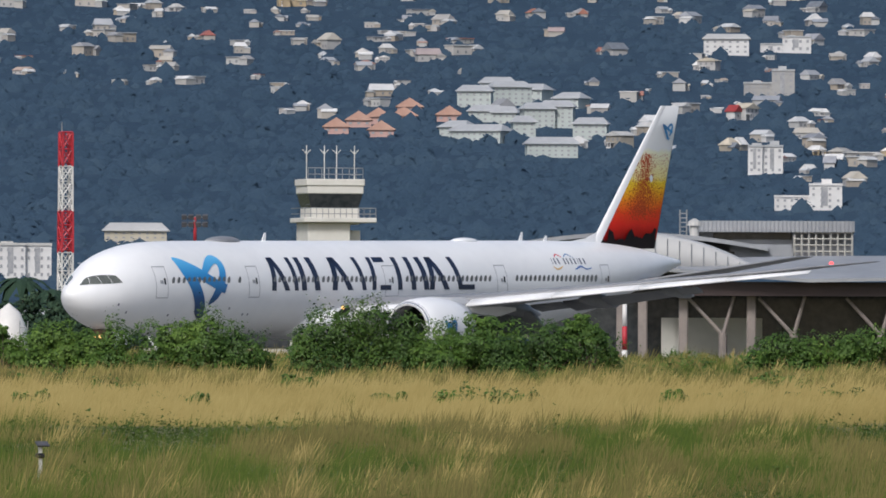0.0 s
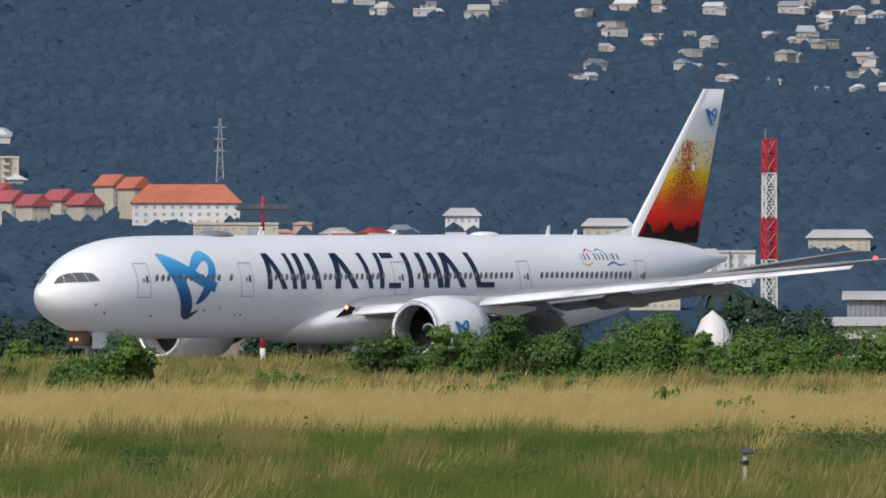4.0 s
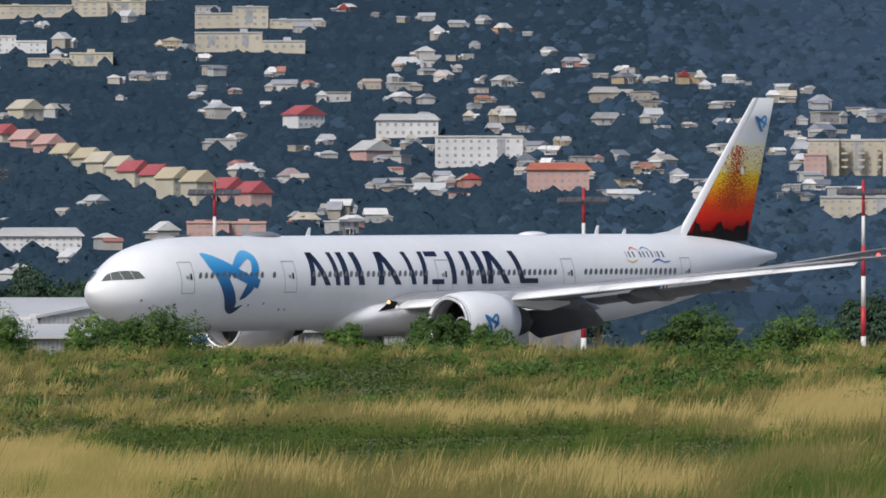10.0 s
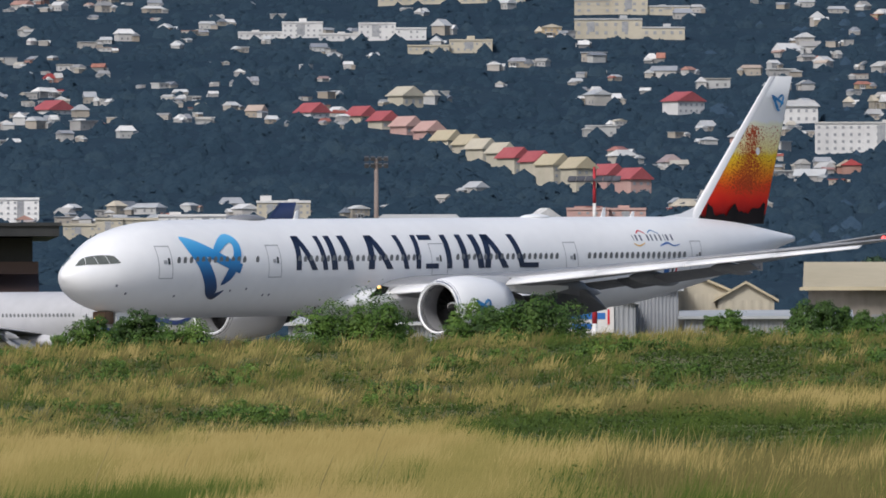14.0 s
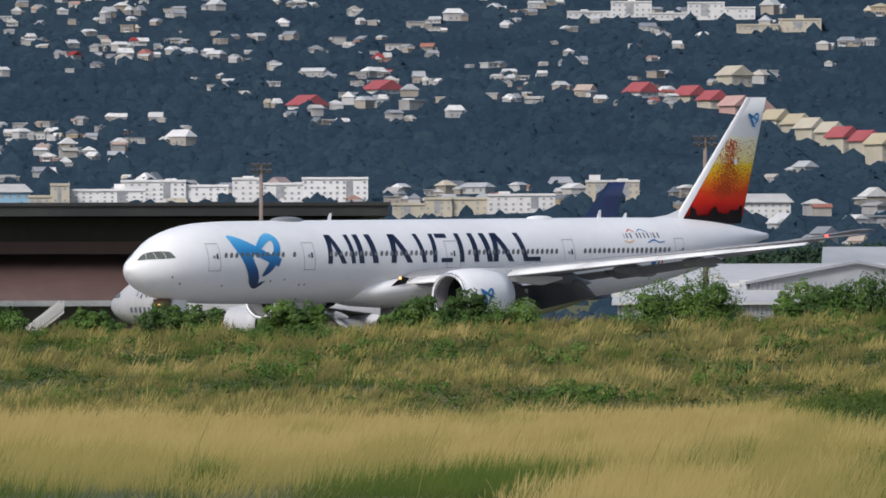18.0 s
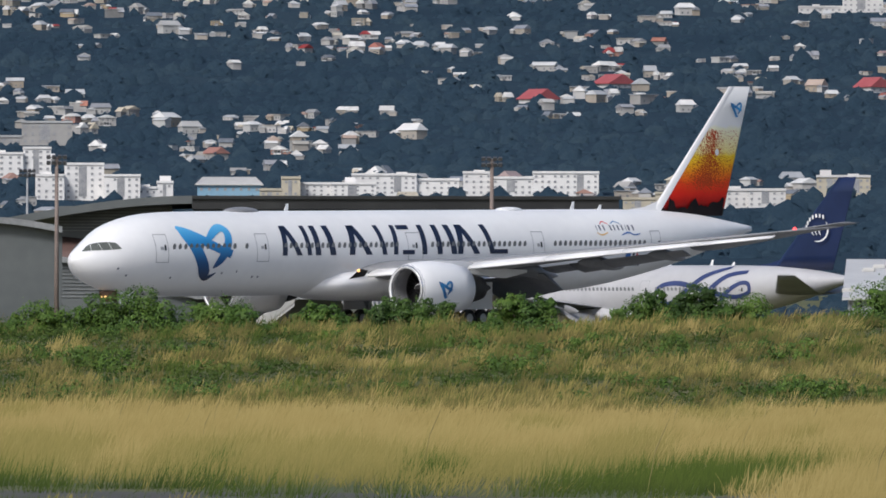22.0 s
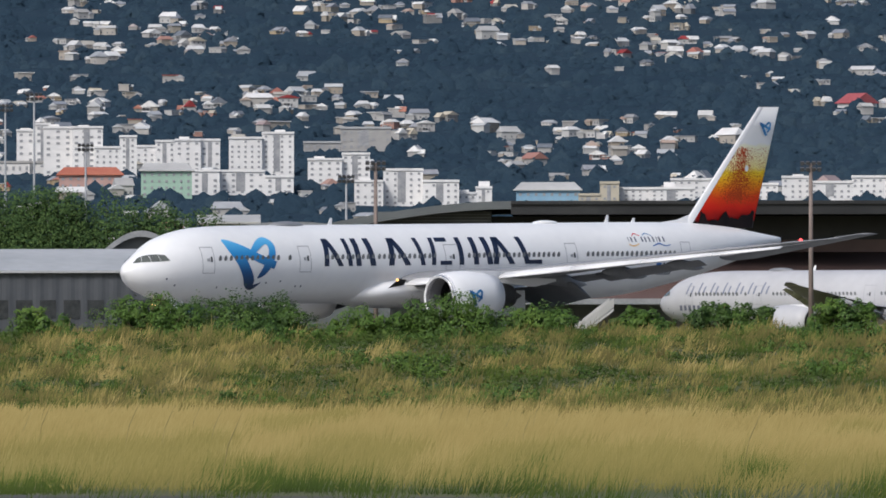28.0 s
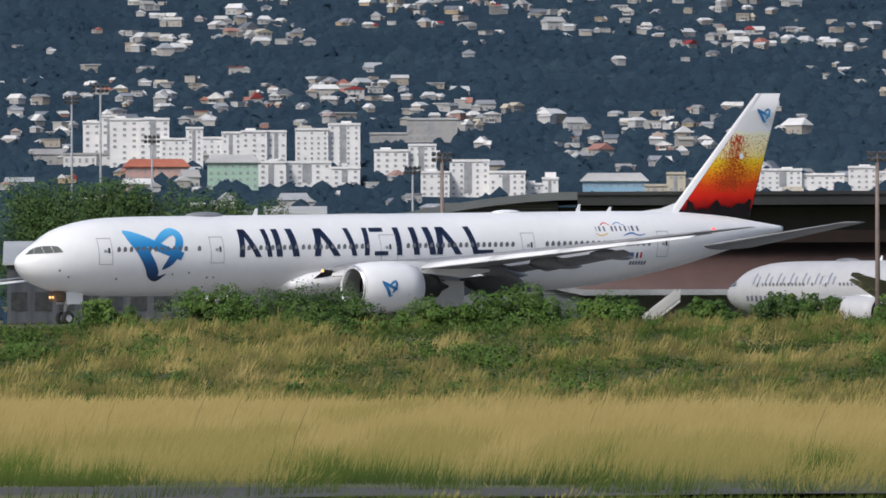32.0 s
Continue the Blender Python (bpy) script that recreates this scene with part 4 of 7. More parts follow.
def cover(u, e):
    """Weights of straw, green and weed of the sward by heading and apparent height."""
    n1 = noise.noise(Vector((u / 210.0, e / 22.0, 1.3)))
    n2 = noise.noise(Vector((u / 75.0, e / 9.0, 9.1)))
    n3 = noise.noise(Vector((u / 420.0, e / 60.0, 4.4)))
    foot = along(FOOT, u) - (10 if u < -3500 else 0)
    early = min(1.0, max(0.0, (u + 2450) / 200.0))
    late = min(1.0, max(0.0, (-3450 - u) / 250.0))
    mid = 1 - early - late
    if e > foot + 5:
        # the bank: green and weeds in clumps, straw in wisps
        bank = (0.2 + 0.9 * n1 + 0.3 * n2, 0.42 + 0.5 * n2, 0.34 - 1.1 * n1 + 0.7 * n3)
        belt = math.exp(-((e - 8) / 24.0) ** 2) * mid
        return (bank[0] + 0.12 * late - 0.4 * belt, bank[1] + 0.05 * late, bank[2] - 0.1 * early + 0.16 * late + 0.1 + 0.5 * belt)
    # wide yellow field late on
    t = foot - e
    lush = min(1.0, max(0.0, (-3800 - u) / 500.0)) * min(1.0, max(0.0, (t - 32) / 85.0))
    band = math.exp(-((t - 66 - 14 * n3) / 15.0) ** 2) * min(1.0, max(0.0, (u + 4500) / 400.0))
    field = (1.05 - 0.65 * band + 0.55 * n1 + 0.3 * n2 - 1.1 * lush, 0.3 + 0.5 * n2 - 0.5 * n1 + 0.6 * lush + 0.25 * band, -0.35 - 0.4 * n1)
    # belts of straw between belts of green midway
    s1 = math.exp(-((e + 60 + 14 * n3) / 13.0) ** 2) + math.exp(-((e + 158 + 18 * n3) / 20.0) ** 2)
    low = min(1.0, max(0.0, (-172 - e) / 25.0))
    belts = (-0.3 + 1.4 * s1 + 0.6 * n1 + 0.55 * low, 0.55 + 0.4 * n2, 0.85 - 1.2 * s1 - 0.7 * n1 - 0.8 * low)
    # yellow belt at the far edge, rough mixed sward before it early on
    if t < 62:
        front = (1.1 + 0.6 * n1, 0.3, -0.15 + 0.6 * n2)
    elif t < 130:
        front = (0.02 + 1.6 * n1 + 0.8 * n2, 0.7 + 0.5 * n3, 0.35 - 1.4 * n1 - 0.6 * n2)
    else:
        front = (0.1 - 0.25 * min(1.0, max(0.0, (-700 - u) / 300.0)) + 1.5 * n2 + 1.0 * n1, 0.7 - 0.5 * n3, 0.35 - 1.2 * n1 - 0.6 * n2)
    return tuple(early * a + mid * b + late * c for a, b, c in zip(front, belts, field))


def build_grass():
    rng = np.random.default_rng(5)
    tufts = {0: [], 1: [], 2: [], 3: [], 4: []}
    d = 203.0
    while d < 668:
        step = 24.0 if d < 520 else 20.0
        u = -6250.0 + rng.uniform(0, step)
        while u < 900:
            uu, dd = u + rng.uniform(-11, 11), d + rng.uniform(-2.2, 2.2)
            u += step
            if uu < -3950 and 214 < dd < 238 and rng.random() < 0.93:
                continue
            gz = ground_z(uu, dd)
            e = (gz + 0.75 - EYE) * F / dd
            s, g, w = cover(uu, e)
            bank = e > along(FOOT, uu) - 8
            r = rng.uniform(0, 1, 3) * (1.0 if bank else 0.7 if uu > -3300 else 0.42) + np.array((s, g, w))
            kind = int(np.argmax(r))
            if kind == 0 and bank:
                kind = int(rng.choice((3, 4, 0), p=(0.5, 0.36, 0.14)))
            elif kind < 2 and not bank and abs(s - g) < 0.35:
                kind = 3 if uu > -3300 else 4
            elif kind == 1 and bank and rng.random() < 0.4:
                kind = 3
            p = at(uu, dd, gz - 0.03)
            swell = noise.noise(Vector((p.x / 2.2, p.y / 9.0, 6.0))) + 0.7 * noise.noise(Vector((p.x / 0.8, p.y / 2.5, 2.0)))
            clump = 0.8 + 0.55 * swell + 0.45 * rng.random() ** 2
            h = (0.74, 0.7, 0.5, 0.74, 0.74)[kind] * max(0.4, clump if bank or uu > -3400 else 0.45 + 0.5 * clump)
            if dd < 216 and uu < -3950:
                h *= 0.3
            tufts[kind].append((p.x, p.y, p.z, h, dd, min(1.0, max(0.0, 0.5 + 0.28 * swell + rng.normal(0, 0.22 if bank else 0.13)))))
        d += 3.6 if d < 300 else 4.2 if d < 520 else 3.2
    # grass blades are thin and bent by the wind, weeds are domes of small leaves
    for kind, name, m, lab, blades, wide in ((0, "dry_grass", STRAW, "tall dry straw-coloured grass on the field", 36, 0.013), (1, "green_grass", GREEN, "rough green grass on the field", 38, 0.012), (2, "weeds", DEEP, "low dark green weeds in the grass", 40, 0.054), (3, "olive_grass", OLIVE, "half-dry olive grass on the field", 38, 0.012), (4, "fading_grass", FADED, "fading yellow-green grass on the field", 38, 0.012)):
        t = np.repeat(np.array(tufts[kind]), blades, 0)
        n = len(t)
        off = rng.normal(0, 0.4, (n, 2))
        # a tuft is tallest in the middle
        h = t[:, 3] * rng.uniform(0.5, 1.2, n) * np.clip(1.15 - 0.55 * np.abs(off[:, 0]) / 0.4, 0.5, 1.15)
        lean = (0.42 if kind in (0, 4) else 0.25) * h + rng.normal(0, 0.2, n) * h + 0.25 * off[:, 0]
        w = wide * rng.uniform(0.6, 1.5, n) * np.clip(t[:, 4] / 420, 0.6, 1.4)
        x, y, z = t[:, 0] + off[:, 0], t[:, 1] + off[:, 1], t[:, 2]
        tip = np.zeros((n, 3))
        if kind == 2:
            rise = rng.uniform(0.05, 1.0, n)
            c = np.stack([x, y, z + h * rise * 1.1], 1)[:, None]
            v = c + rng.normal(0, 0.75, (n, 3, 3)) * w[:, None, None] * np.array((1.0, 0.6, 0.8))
            # leaves low in a weed clump take the darker foot colour
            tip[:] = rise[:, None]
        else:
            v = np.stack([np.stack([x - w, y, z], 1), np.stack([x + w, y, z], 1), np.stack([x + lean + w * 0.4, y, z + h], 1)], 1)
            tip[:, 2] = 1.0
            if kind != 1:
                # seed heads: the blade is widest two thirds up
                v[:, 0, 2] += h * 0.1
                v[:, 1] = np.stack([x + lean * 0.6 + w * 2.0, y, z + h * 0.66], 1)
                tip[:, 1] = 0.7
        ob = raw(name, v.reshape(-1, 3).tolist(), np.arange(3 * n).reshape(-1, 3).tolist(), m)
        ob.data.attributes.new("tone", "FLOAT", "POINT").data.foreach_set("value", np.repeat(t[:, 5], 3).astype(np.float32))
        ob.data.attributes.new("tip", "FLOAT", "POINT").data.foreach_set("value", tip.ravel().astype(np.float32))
        tagged(ob, lab, "grass", kind="stuff")


build_grass()

# ---- bushes along the crest ----
LEAF = [assorted("leaf_%s" % n, st, 0.6, 0.05, 0.5, True, drift=0.5, spread=0.5) for n, st in (("mid", [(0, (0.026, 0.06, 0.009)), (0.5, (0.06, 0.122, 0.017)), (1, (0.13, 0.21, 0.033))]), ("dark", [(0, (0.018, 0.043, 0.008)), (0.5, (0.04, 0.086, 0.013)), (1, (0.092, 0.16, 0.026))]))]
BARK = surface("bark", (0.05, 0.04, 0.03), (0.1, 0.08, 0.06), 2.0, 0.9, bump=0.4)


def leafy(rng, w, h, dep, count, size, full=1.0):
    """Leaves of a bush of several uneven lobes that reach the ground."""
    lobes = []
    for k in range(max(6, int(w * 2.0))):
        lx = (-0.45 + 0.9 * (k + rng.uniform(0.2, 0.8)) / max(6, int(w * 2.0))) * w
        top = h * rng.uniform(0.55, 1.08) * (1 - 1.15 * (lx / w) ** 2 * rng.uniform(0.6, 1.0))
        r = min(top * 0.5, w * 0.2 * full) * rng.uniform(0.45 * full, 1.0)
        lobes.append((lx, rng.uniform(-0.3, 0.3) * dep, top - r, r))
        if top - 2 * r > 0.25 * r:
            lobes.append((lx + rng.uniform(-0.3, 0.3) * r, rng.uniform(-0.3, 0.3) * dep, max(0.3 * r, top - 2.4 * r), r * 1.15))
    lb = np.array(lobes)
    pick = lb[rng.integers(len(lb), size=count)]
    v = rng.normal(0, 1, (count, 3))
    v /= np.linalg.norm(v, axis=1)[:, None]
    r = pick[:, 3] * rng.uniform(0.45, 1.1, count) ** 0.5
    # boughs bulge and dip, a few sprigs stand out
    ph = pick[:, 0] * 9 + pick[:, 2] * 5
    r = r * (1 + 0.24 * np.sin(5 * v[:, 0] + ph) + 0.2 * np.sin(6 * v[:, 2] - 2 * ph)) * np.where(rng.random(count) < 0.05, 1.25, 1.0)
    c = pick[:, :3] + v * r[:, None] * np.array((1.25, 1.0, 1.0))
    c[:, 2] = np.where(c[:, 2] < 0.05, rng.uniform(0.05, 0.4, count), c[:, 2])
    n = v + rng.normal(0, 0.4, (count, 3)) + np.array((0, -0.35, 0.35))
    n /= np.linalg.norm(n, axis=1)[:, None]
    a = np.cross(n, rng.normal(0, 1, (count, 3)))
    a /= np.linalg.norm(a, axis=1)[:, None] + 1e-9
    b = np.cross(n, a)
    s = (size * rng.uniform(0.6, 1.5, count))[:, None]
    vs = np.stack([c - a * s, c + a * s * 0.8 - b * s * 0.7, c + b * s], 1).reshape(-1, 3)
    fs = np.arange(3 * count).reshape(-1, 3)
    soft = v * 0.8 + np.array((0, -0.25, 0.5)) + rng.normal(0, 0.28, (count, 3))
    soft = np.repeat(soft / np.linalg.norm(soft, axis=1)[:, None], 3, 0)
    return vs.tolist(), fs.tolist(), lobes, soft


def bush(u, d, w, top, tone=0, label="dense green shrub on the grassy bank"):
    """w: width in metres; top: apparent height of its top."""
    z = ground_z(u, d)
    h = lift(top, d) - z
    rng = np.random.default_rng(abs(int(u * 7 + d)))
    ob = thing("bush", Matrix.Translation(at(u, d, z)), label, "bush", "shrubs along the bank")
    vs, fs, lobes, soft = leafy(rng, w, h, w * 0.7, int(1150 * w * h + 1200), 0.062)
    raw("crown", vs, fs, LEAF[tone], ob, normals=soft)
    part("branchwork", tubes([((0.15 * x, 0.1 * y, -0.1), (x * 0.8, y * 0.8, zz), 0.06, 0.02) for x, y, zz, _ in lobes], 5), BARK, ob)


for u, w, top, tone in ((-774, 70, 98, 0), (-654, 190, 106, 0), (-424, 230, 112, 0), (-154, 230, 132, 1), (20, 190, 118, 0), (176, 200, 104, 1), (262, 90, 110, 0), (640, 230, 78, 0), (745, 160, 90, 0)):
    bush(u, 570, w * 570 / F, top, tone)
for u, w, top, tone in ((-1219, 130, 98, 0), (-1100, 180, 116, 1), (-979, 150, 108, 0), (-849, 190, 116, 0), (-1330, 120, 92, 1), (-1846, 190, 88, 0), (-1986, 70, 78, 0), (-2276, 140, 104, 0), (-2471, 150, 112, 1)):
    d = 505 if u == -1846 else 572 if u > -1900 else 652
    bush(u, d, w * d / F, top, tone)
for u, w, top, tone in ((-2827, 100, 78, 0), (-2908, 110, 112, 1), (-3072, 80, 86, 0), (-3425, 180, 114, 1), (-3513, 120, 100, 0), (-3730, 190, 112, 0), (-4063, 150, 78, 0), (-4206, 120, 82, 0), (-4118, 90, 86, 1)):
    bush(u, 655, w * 655 / F, top, tone)
for u, w, top, tone in ((-4425, 115, 70, 0), (-4593, 100, 62, 1), (-4655, 90, 62, 1), (-4768, 80, 55, 0), (-4805, 70, 50, 0), (-4960, 140, 60, 0), (-5130, 175, 80, 0), (-5275, 130, 52, 0), (-5470, 200, 92, 1), (-5640, 170, 80, 0), (-5843, 100, 52, 0)):
    bush(u, 658, w * 658 / F, top, tone)


STALK = surface("dry_stalk", (0.2, 0.17, 0.06), (0.3, 0.25, 0.1), 2.0, 0.8)


# single leafy weeds that stand out of the straw
for u, d, w, top in ((-1530, 520, 105, 16), (-1480, 520, 60, 10), (-1115, 520, 70, 16), (-2125, 520, 60, 14), (-1300, 515, 34, 8), (-2570, 560, 40, -8), (-429, 430, 40, -28), (121, 430, 34, -26), (411, 440, 44, -22), (-94, 440, 60, -24), (-250, 500, 60, 4), (-850, 470, 50, -10), (-1010, 500, 44, 2), (-760, 520, 60, 8)):
    bush(u, d, w * d / F, top, 0, "small leafy green weed standing in the dry grass")


def undergrowth():
    """Low leafy clumps on the bank, joined."""
    rng = np.random.default_rng(77)
    vs, fs, soft = [], [], []
    for _ in range(400):
        u, d = rng.uniform(-6000, 850), rng.uniform(528, 664)
        if u > -2300:
            d = rng.uniform(600, 664) if rng.random() < 0.7 else rng.uniform(420, 600)
        if noise.noise(Vector((u / 150.0, d / 40.0, 12.0))) < -0.12:
            continue
        z = ground_z(u, d)
        w, h = rng.uniform(1.2, 4.2), rng.uniform(0.55, 1.1)
        v, f, _l, sn = leafy(rng, w, h, w * 0.7, int(400 * w * h), 0.054)
        soft.append(sn)
        p = at(u, d, z)
        k = len(vs)
        vs.extend([(a + p.x, b + p.y, c + p.z) for a, b, c in v])
        fs.extend([tuple(i + k for i in q) for q in f])
    tagged(raw("undergrowth", vs, fs, LEAF[0], normals=np.concatenate(soft)), "low leafy green undergrowth on the grassy bank", "weeds", kind="stuff")
    # single tall stalks in the near field
    segs = [(at(u, d, ground_z(u, d)), h) for u, d, h in zip(rng.uniform(-5950, -3700, 26), rng.uniform(225, 420, 26), rng.uniform(0.9, 1.6, 26))]
    bm = bmesh.new()
    for p, h in segs:
        tube(bm, p, p + Vector((0.12 * h, 0, h * 0.6)), 0.008, 0.007, 4)
        tube(bm, p + Vector((0.12 * h, 0, h * 0.6)), p + Vector((0.3 * h, 0, h)), 0.012, 0.004, 4)
    tagged(part("tall_stalks", bm, STALK), "single tall grass stalks standing over the field", "grass", kind="stuff")


undergrowth()

# ---- the hillside town ----
PLASTER = assorted("plaster_walls", [(0.0, (0.42, 0.41, 0.4)), (0.3, (0.54, 0.53, 0.52)), (0.52, (0.34, 0.31, 0.26)), (0.68, (0.44, 0.35, 0.23)), (0.8, (0.24, 0.24, 0.24)), (0.92, (0.38, 0.22, 0.18))], 0.85, 0.1, 0.3)
ROOFING = assorted("roof_sheet", [(0.0, (0.74, 0.73, 0.71)), (0.42, (0.34, 0.35, 0.38)), (0.6, (0.56, 0.5, 0.4)), (0.72, (0.18, 0.2, 0.23)), (0.84, (0.32, 0.05, 0.05)), (0.875, (0.42, 0.19, 0.14)), (0.92, (0.54, 0.53, 0.51))], 0.6, 0.12, 0.3)
# dark of window panes, also the painted shade of verandas
OPENING = surface("pane_and_shade", (0.13, 0.135, 0.15), (0.24, 0.24, 0.25), 0.5, 0.4)
# window dark paled: haze over the slope is put into the colour
PALE_PANE = surface("haze_paled_pane", (0.24, 0.25, 0.27), (0.4, 0.4, 0.41), 0.5, 0.4)
# white render greyed to take in the same haze
WHITE_WALL = surface("white_render", (0.55, 0.54, 0.535), (0.68, 0.67, 0.66), 0.08, 0.85, bump=0.1)
CREAM_WALL = surface("cream_render", (0.42, 0.38, 0.3), (0.53, 0.48, 0.38), 0.08, 0.85)
PINK_WALL = surface("pink_render", (0.44, 0.27, 0.24), (0.52, 0.34, 0.3), 0.08, 0.85)
GREY_WALL = surface("grey_render", (0.28, 0.28, 0.28), (0.38, 0.37, 0.36), 0.08, 0.85)
GREEN_WALL = surface("pale_green_render", (0.3, 0.45, 0.36), (0.36, 0.52, 0.42), 0.08, 0.85)
RED_ROOF = surface("red_roof_sheet", (0.33, 0.07, 0.075), (0.42, 0.11, 0.115), 0.1, 0.6)
ORANGE_ROOF = surface("orange_roof_sheet", (0.4, 0.11, 0.06), (0.5, 0.17, 0.1), 0.1, 0.6)
SALMON_ROOF = surface("salmon_tiles", (0.42, 0.24, 0.18), (0.52, 0.32, 0.25), 0.1, 0.7)
GREY_ROOF = surface("grey_roof_sheet", (0.34, 0.35, 0.36), (0.45, 0.46, 0.47), 0.1, 0.55)
PALE_ROOF = surface("pale_roof_sheet", (0.42, 0.415, 0.4), (0.54, 0.53, 0.51), 0.1, 0.6)
TAN_ROOF = surface("tan_roof_sheet", (0.42, 0.36, 0.24), (0.5, 0.43, 0.3), 0.1, 0.6)
BLUE_WALL = surface("blue_render", (0.2, 0.36, 0.5), (0.26, 0.44, 0.58), 0.1, 0.8)


def find_d(u, e):
    lo, hi = HILL_NEAR, 4880.0
    for _ in range(22):
        mid = (lo + hi) / 2
        if hill_e(u, mid) < e:
            lo = mid
        else:
            hi = mid
    return lo


def gable(bm, w, dp, z, rise, over=0.35, hip=0.0):
    x, y = w / 2 + over, dp / 2 + over
    xr = x - hip
    lo = [bm.verts.new(p) for p in ((-x, -y, z), (x, -y, z), (x, y, z), (-x, y, z))]
    hi = [bm.verts.new((-xr, 0, z + rise)), bm.verts.new((xr, 0, z + rise))]
    base = [bm.verts.new((v.co.x, v.co.y, z - 0.18)) for v in lo]
    bm.faces.new((lo[0], lo[1], hi[1], hi[0]))
    bm.faces.new((lo[2], lo[3], hi[0], hi[1]))
    bm.faces.new((lo[1], lo[2], hi[1]))
    bm.faces.new((lo[3], lo[0], hi[0]))
    for i in range(4):
        j = (i + 1) % 4
        bm.faces.new((base[i], base[j], lo[j], lo[i]))
    bm.faces.new(base[::-1])


def slope_roof(w, dp, z, roof, rise, turn, m):
    """A roof over one volume, its ridge along x, or along y where turned."""
    bm = bmesh.new()
    if roof == "flat":
        box(bm, -w / 2 - 0.3, w / 2 + 0.3, -dp / 2 - 0.5, dp / 2 + 0.3, z, z + 0.35)
    elif turn:
        gable(bm, dp, w, z + 0.18, rise, 0.5, rise * 0.8 if roof == "hip" else 0.0)
        bmesh.ops.transform(bm, matrix=Matrix.Rotation(radians(90), 4, "Z"), verts=bm.verts)
    else:
        gable(bm, w, dp, z + 0.18, rise, 0.5, rise * 0.9 if roof == "hip" else 0.0)
    bmesh.ops.transform(bm, matrix=m, verts=bm.verts)
    return bm


def house_kind(seed):
    """One kind of hillside house of two or three joined volumes; the front looks towards -y."""
    rg = random.Random(seed)
    ob = thing("house", Matrix.Identity(4), "pale hillside house with sheet-metal roof among trees", "house", "houses on the hillside")
    w, dp, h = rg.uniform(7, 10), rg.uniform(6, 8), rg.choice((2.8, 2.9, 4.6, 5.0))
    vols = [(0, 0, w, dp, h, rg.choice(("gable", "gable", "gable", "hip", "flat")), rg.random() < 0.5)]
    side = rg.choice((-1, 1))
    w2 = rg.uniform(3.5, 6)
    vols.append((side * (w / 2 + w2 / 2 - 0.6), rg.uniform(-2.5, 1.5), w2, dp * rg.uniform(0.6, 1.0), h * rg.choice((0.6, 0.7, 1.1)), rg.choice(("gable", "hip", "flat")), rg.random() < 0.6))
    if seed % 2:
        w3 = rg.uniform(3, 5)
        vols.append((-side * rg.uniform(0.1, 0.3) * w, -dp / 2 - 1.0, w3, 3.0, h * rg.uniform(0.5, 0.75), rg.choice(("gable", "flat")), True))
    bm = bmesh.new()
    for x, y, a, b, hh, roof, turn in vols:
        box(bm, x - a / 2, x + a / 2, y - b / 2, y + b / 2, -4.0, hh)
    part("wall", bm, PLASTER, ob)
    for x, y, a, b, hh, roof, turn in vols:
        part("roof", slope_roof(a, b, hh, roof, rg.uniform(1.6, 3.4), turn, Matrix.Translation((x, y, 0))), ROOFING, ob)
    # a dark panel painted as the veranda's shade along the front, windows beside it
    va = rg.uniform(-0.45, -0.1) * w
    vb = va + w * rg.uniform(0.3, 0.5)
    part("veranda", boxes((va, vb, -dp / 2 - 0.06, -dp / 2 + 0.1, 0.1, 2.3)), OPENING, ob, "flat dark panel painted as the shade in the veranda")
    bm = boxes((va - 0.3, vb + 0.3, -dp / 2 - 1.8, -dp / 2 + 0.05, 2.35, 2.55), (va - 0.3, vb + 0.3, -dp / 2 - 1.8, -dp / 2 - 1.65, 0, 0.8))
    for k in range(3):
        x = va + (vb - va) * k / 2
        box(bm, x - 0.1, x + 0.1, -dp / 2 - 1.75, -dp / 2 - 1.55, -3, 2.35)
    part("veranda_frame", bm, WHITE_WALL, ob)
    for x in ([vb + 1.0] if vb + 1.7 < w / 2 else []) + ([-w / 2 + 1.0] if va > -w / 2 + 1.8 else []):
        part("window", boxes((x - 0.55, x + 0.55, -dp / 2 - 0.06, -dp / 2 + 0.1, 0.9, 2.1)), OPENING, ob)
    if h > 4:
        for k in range(3):
            x = (k - 1) * w * 0.3
            part("window", boxes((x - 0.55, x + 0.55, -dp / 2 - 0.06, -dp / 2 + 0.1, 3.1, 4.3)), OPENING, ob)
    x, y, a, b, hh, _r, _t = vols[1]
    part("window", boxes((x - 0.6, x + 0.6, y - b / 2 - 0.06, y - b / 2 + 0.1, hh * 0.35, hh * 0.35 + 1.1)), OPENING, ob)
    return ob


KINDS = [house_kind(k) for k in range(40, 54)]
# the samples themselves stand among the others
LOTS = []


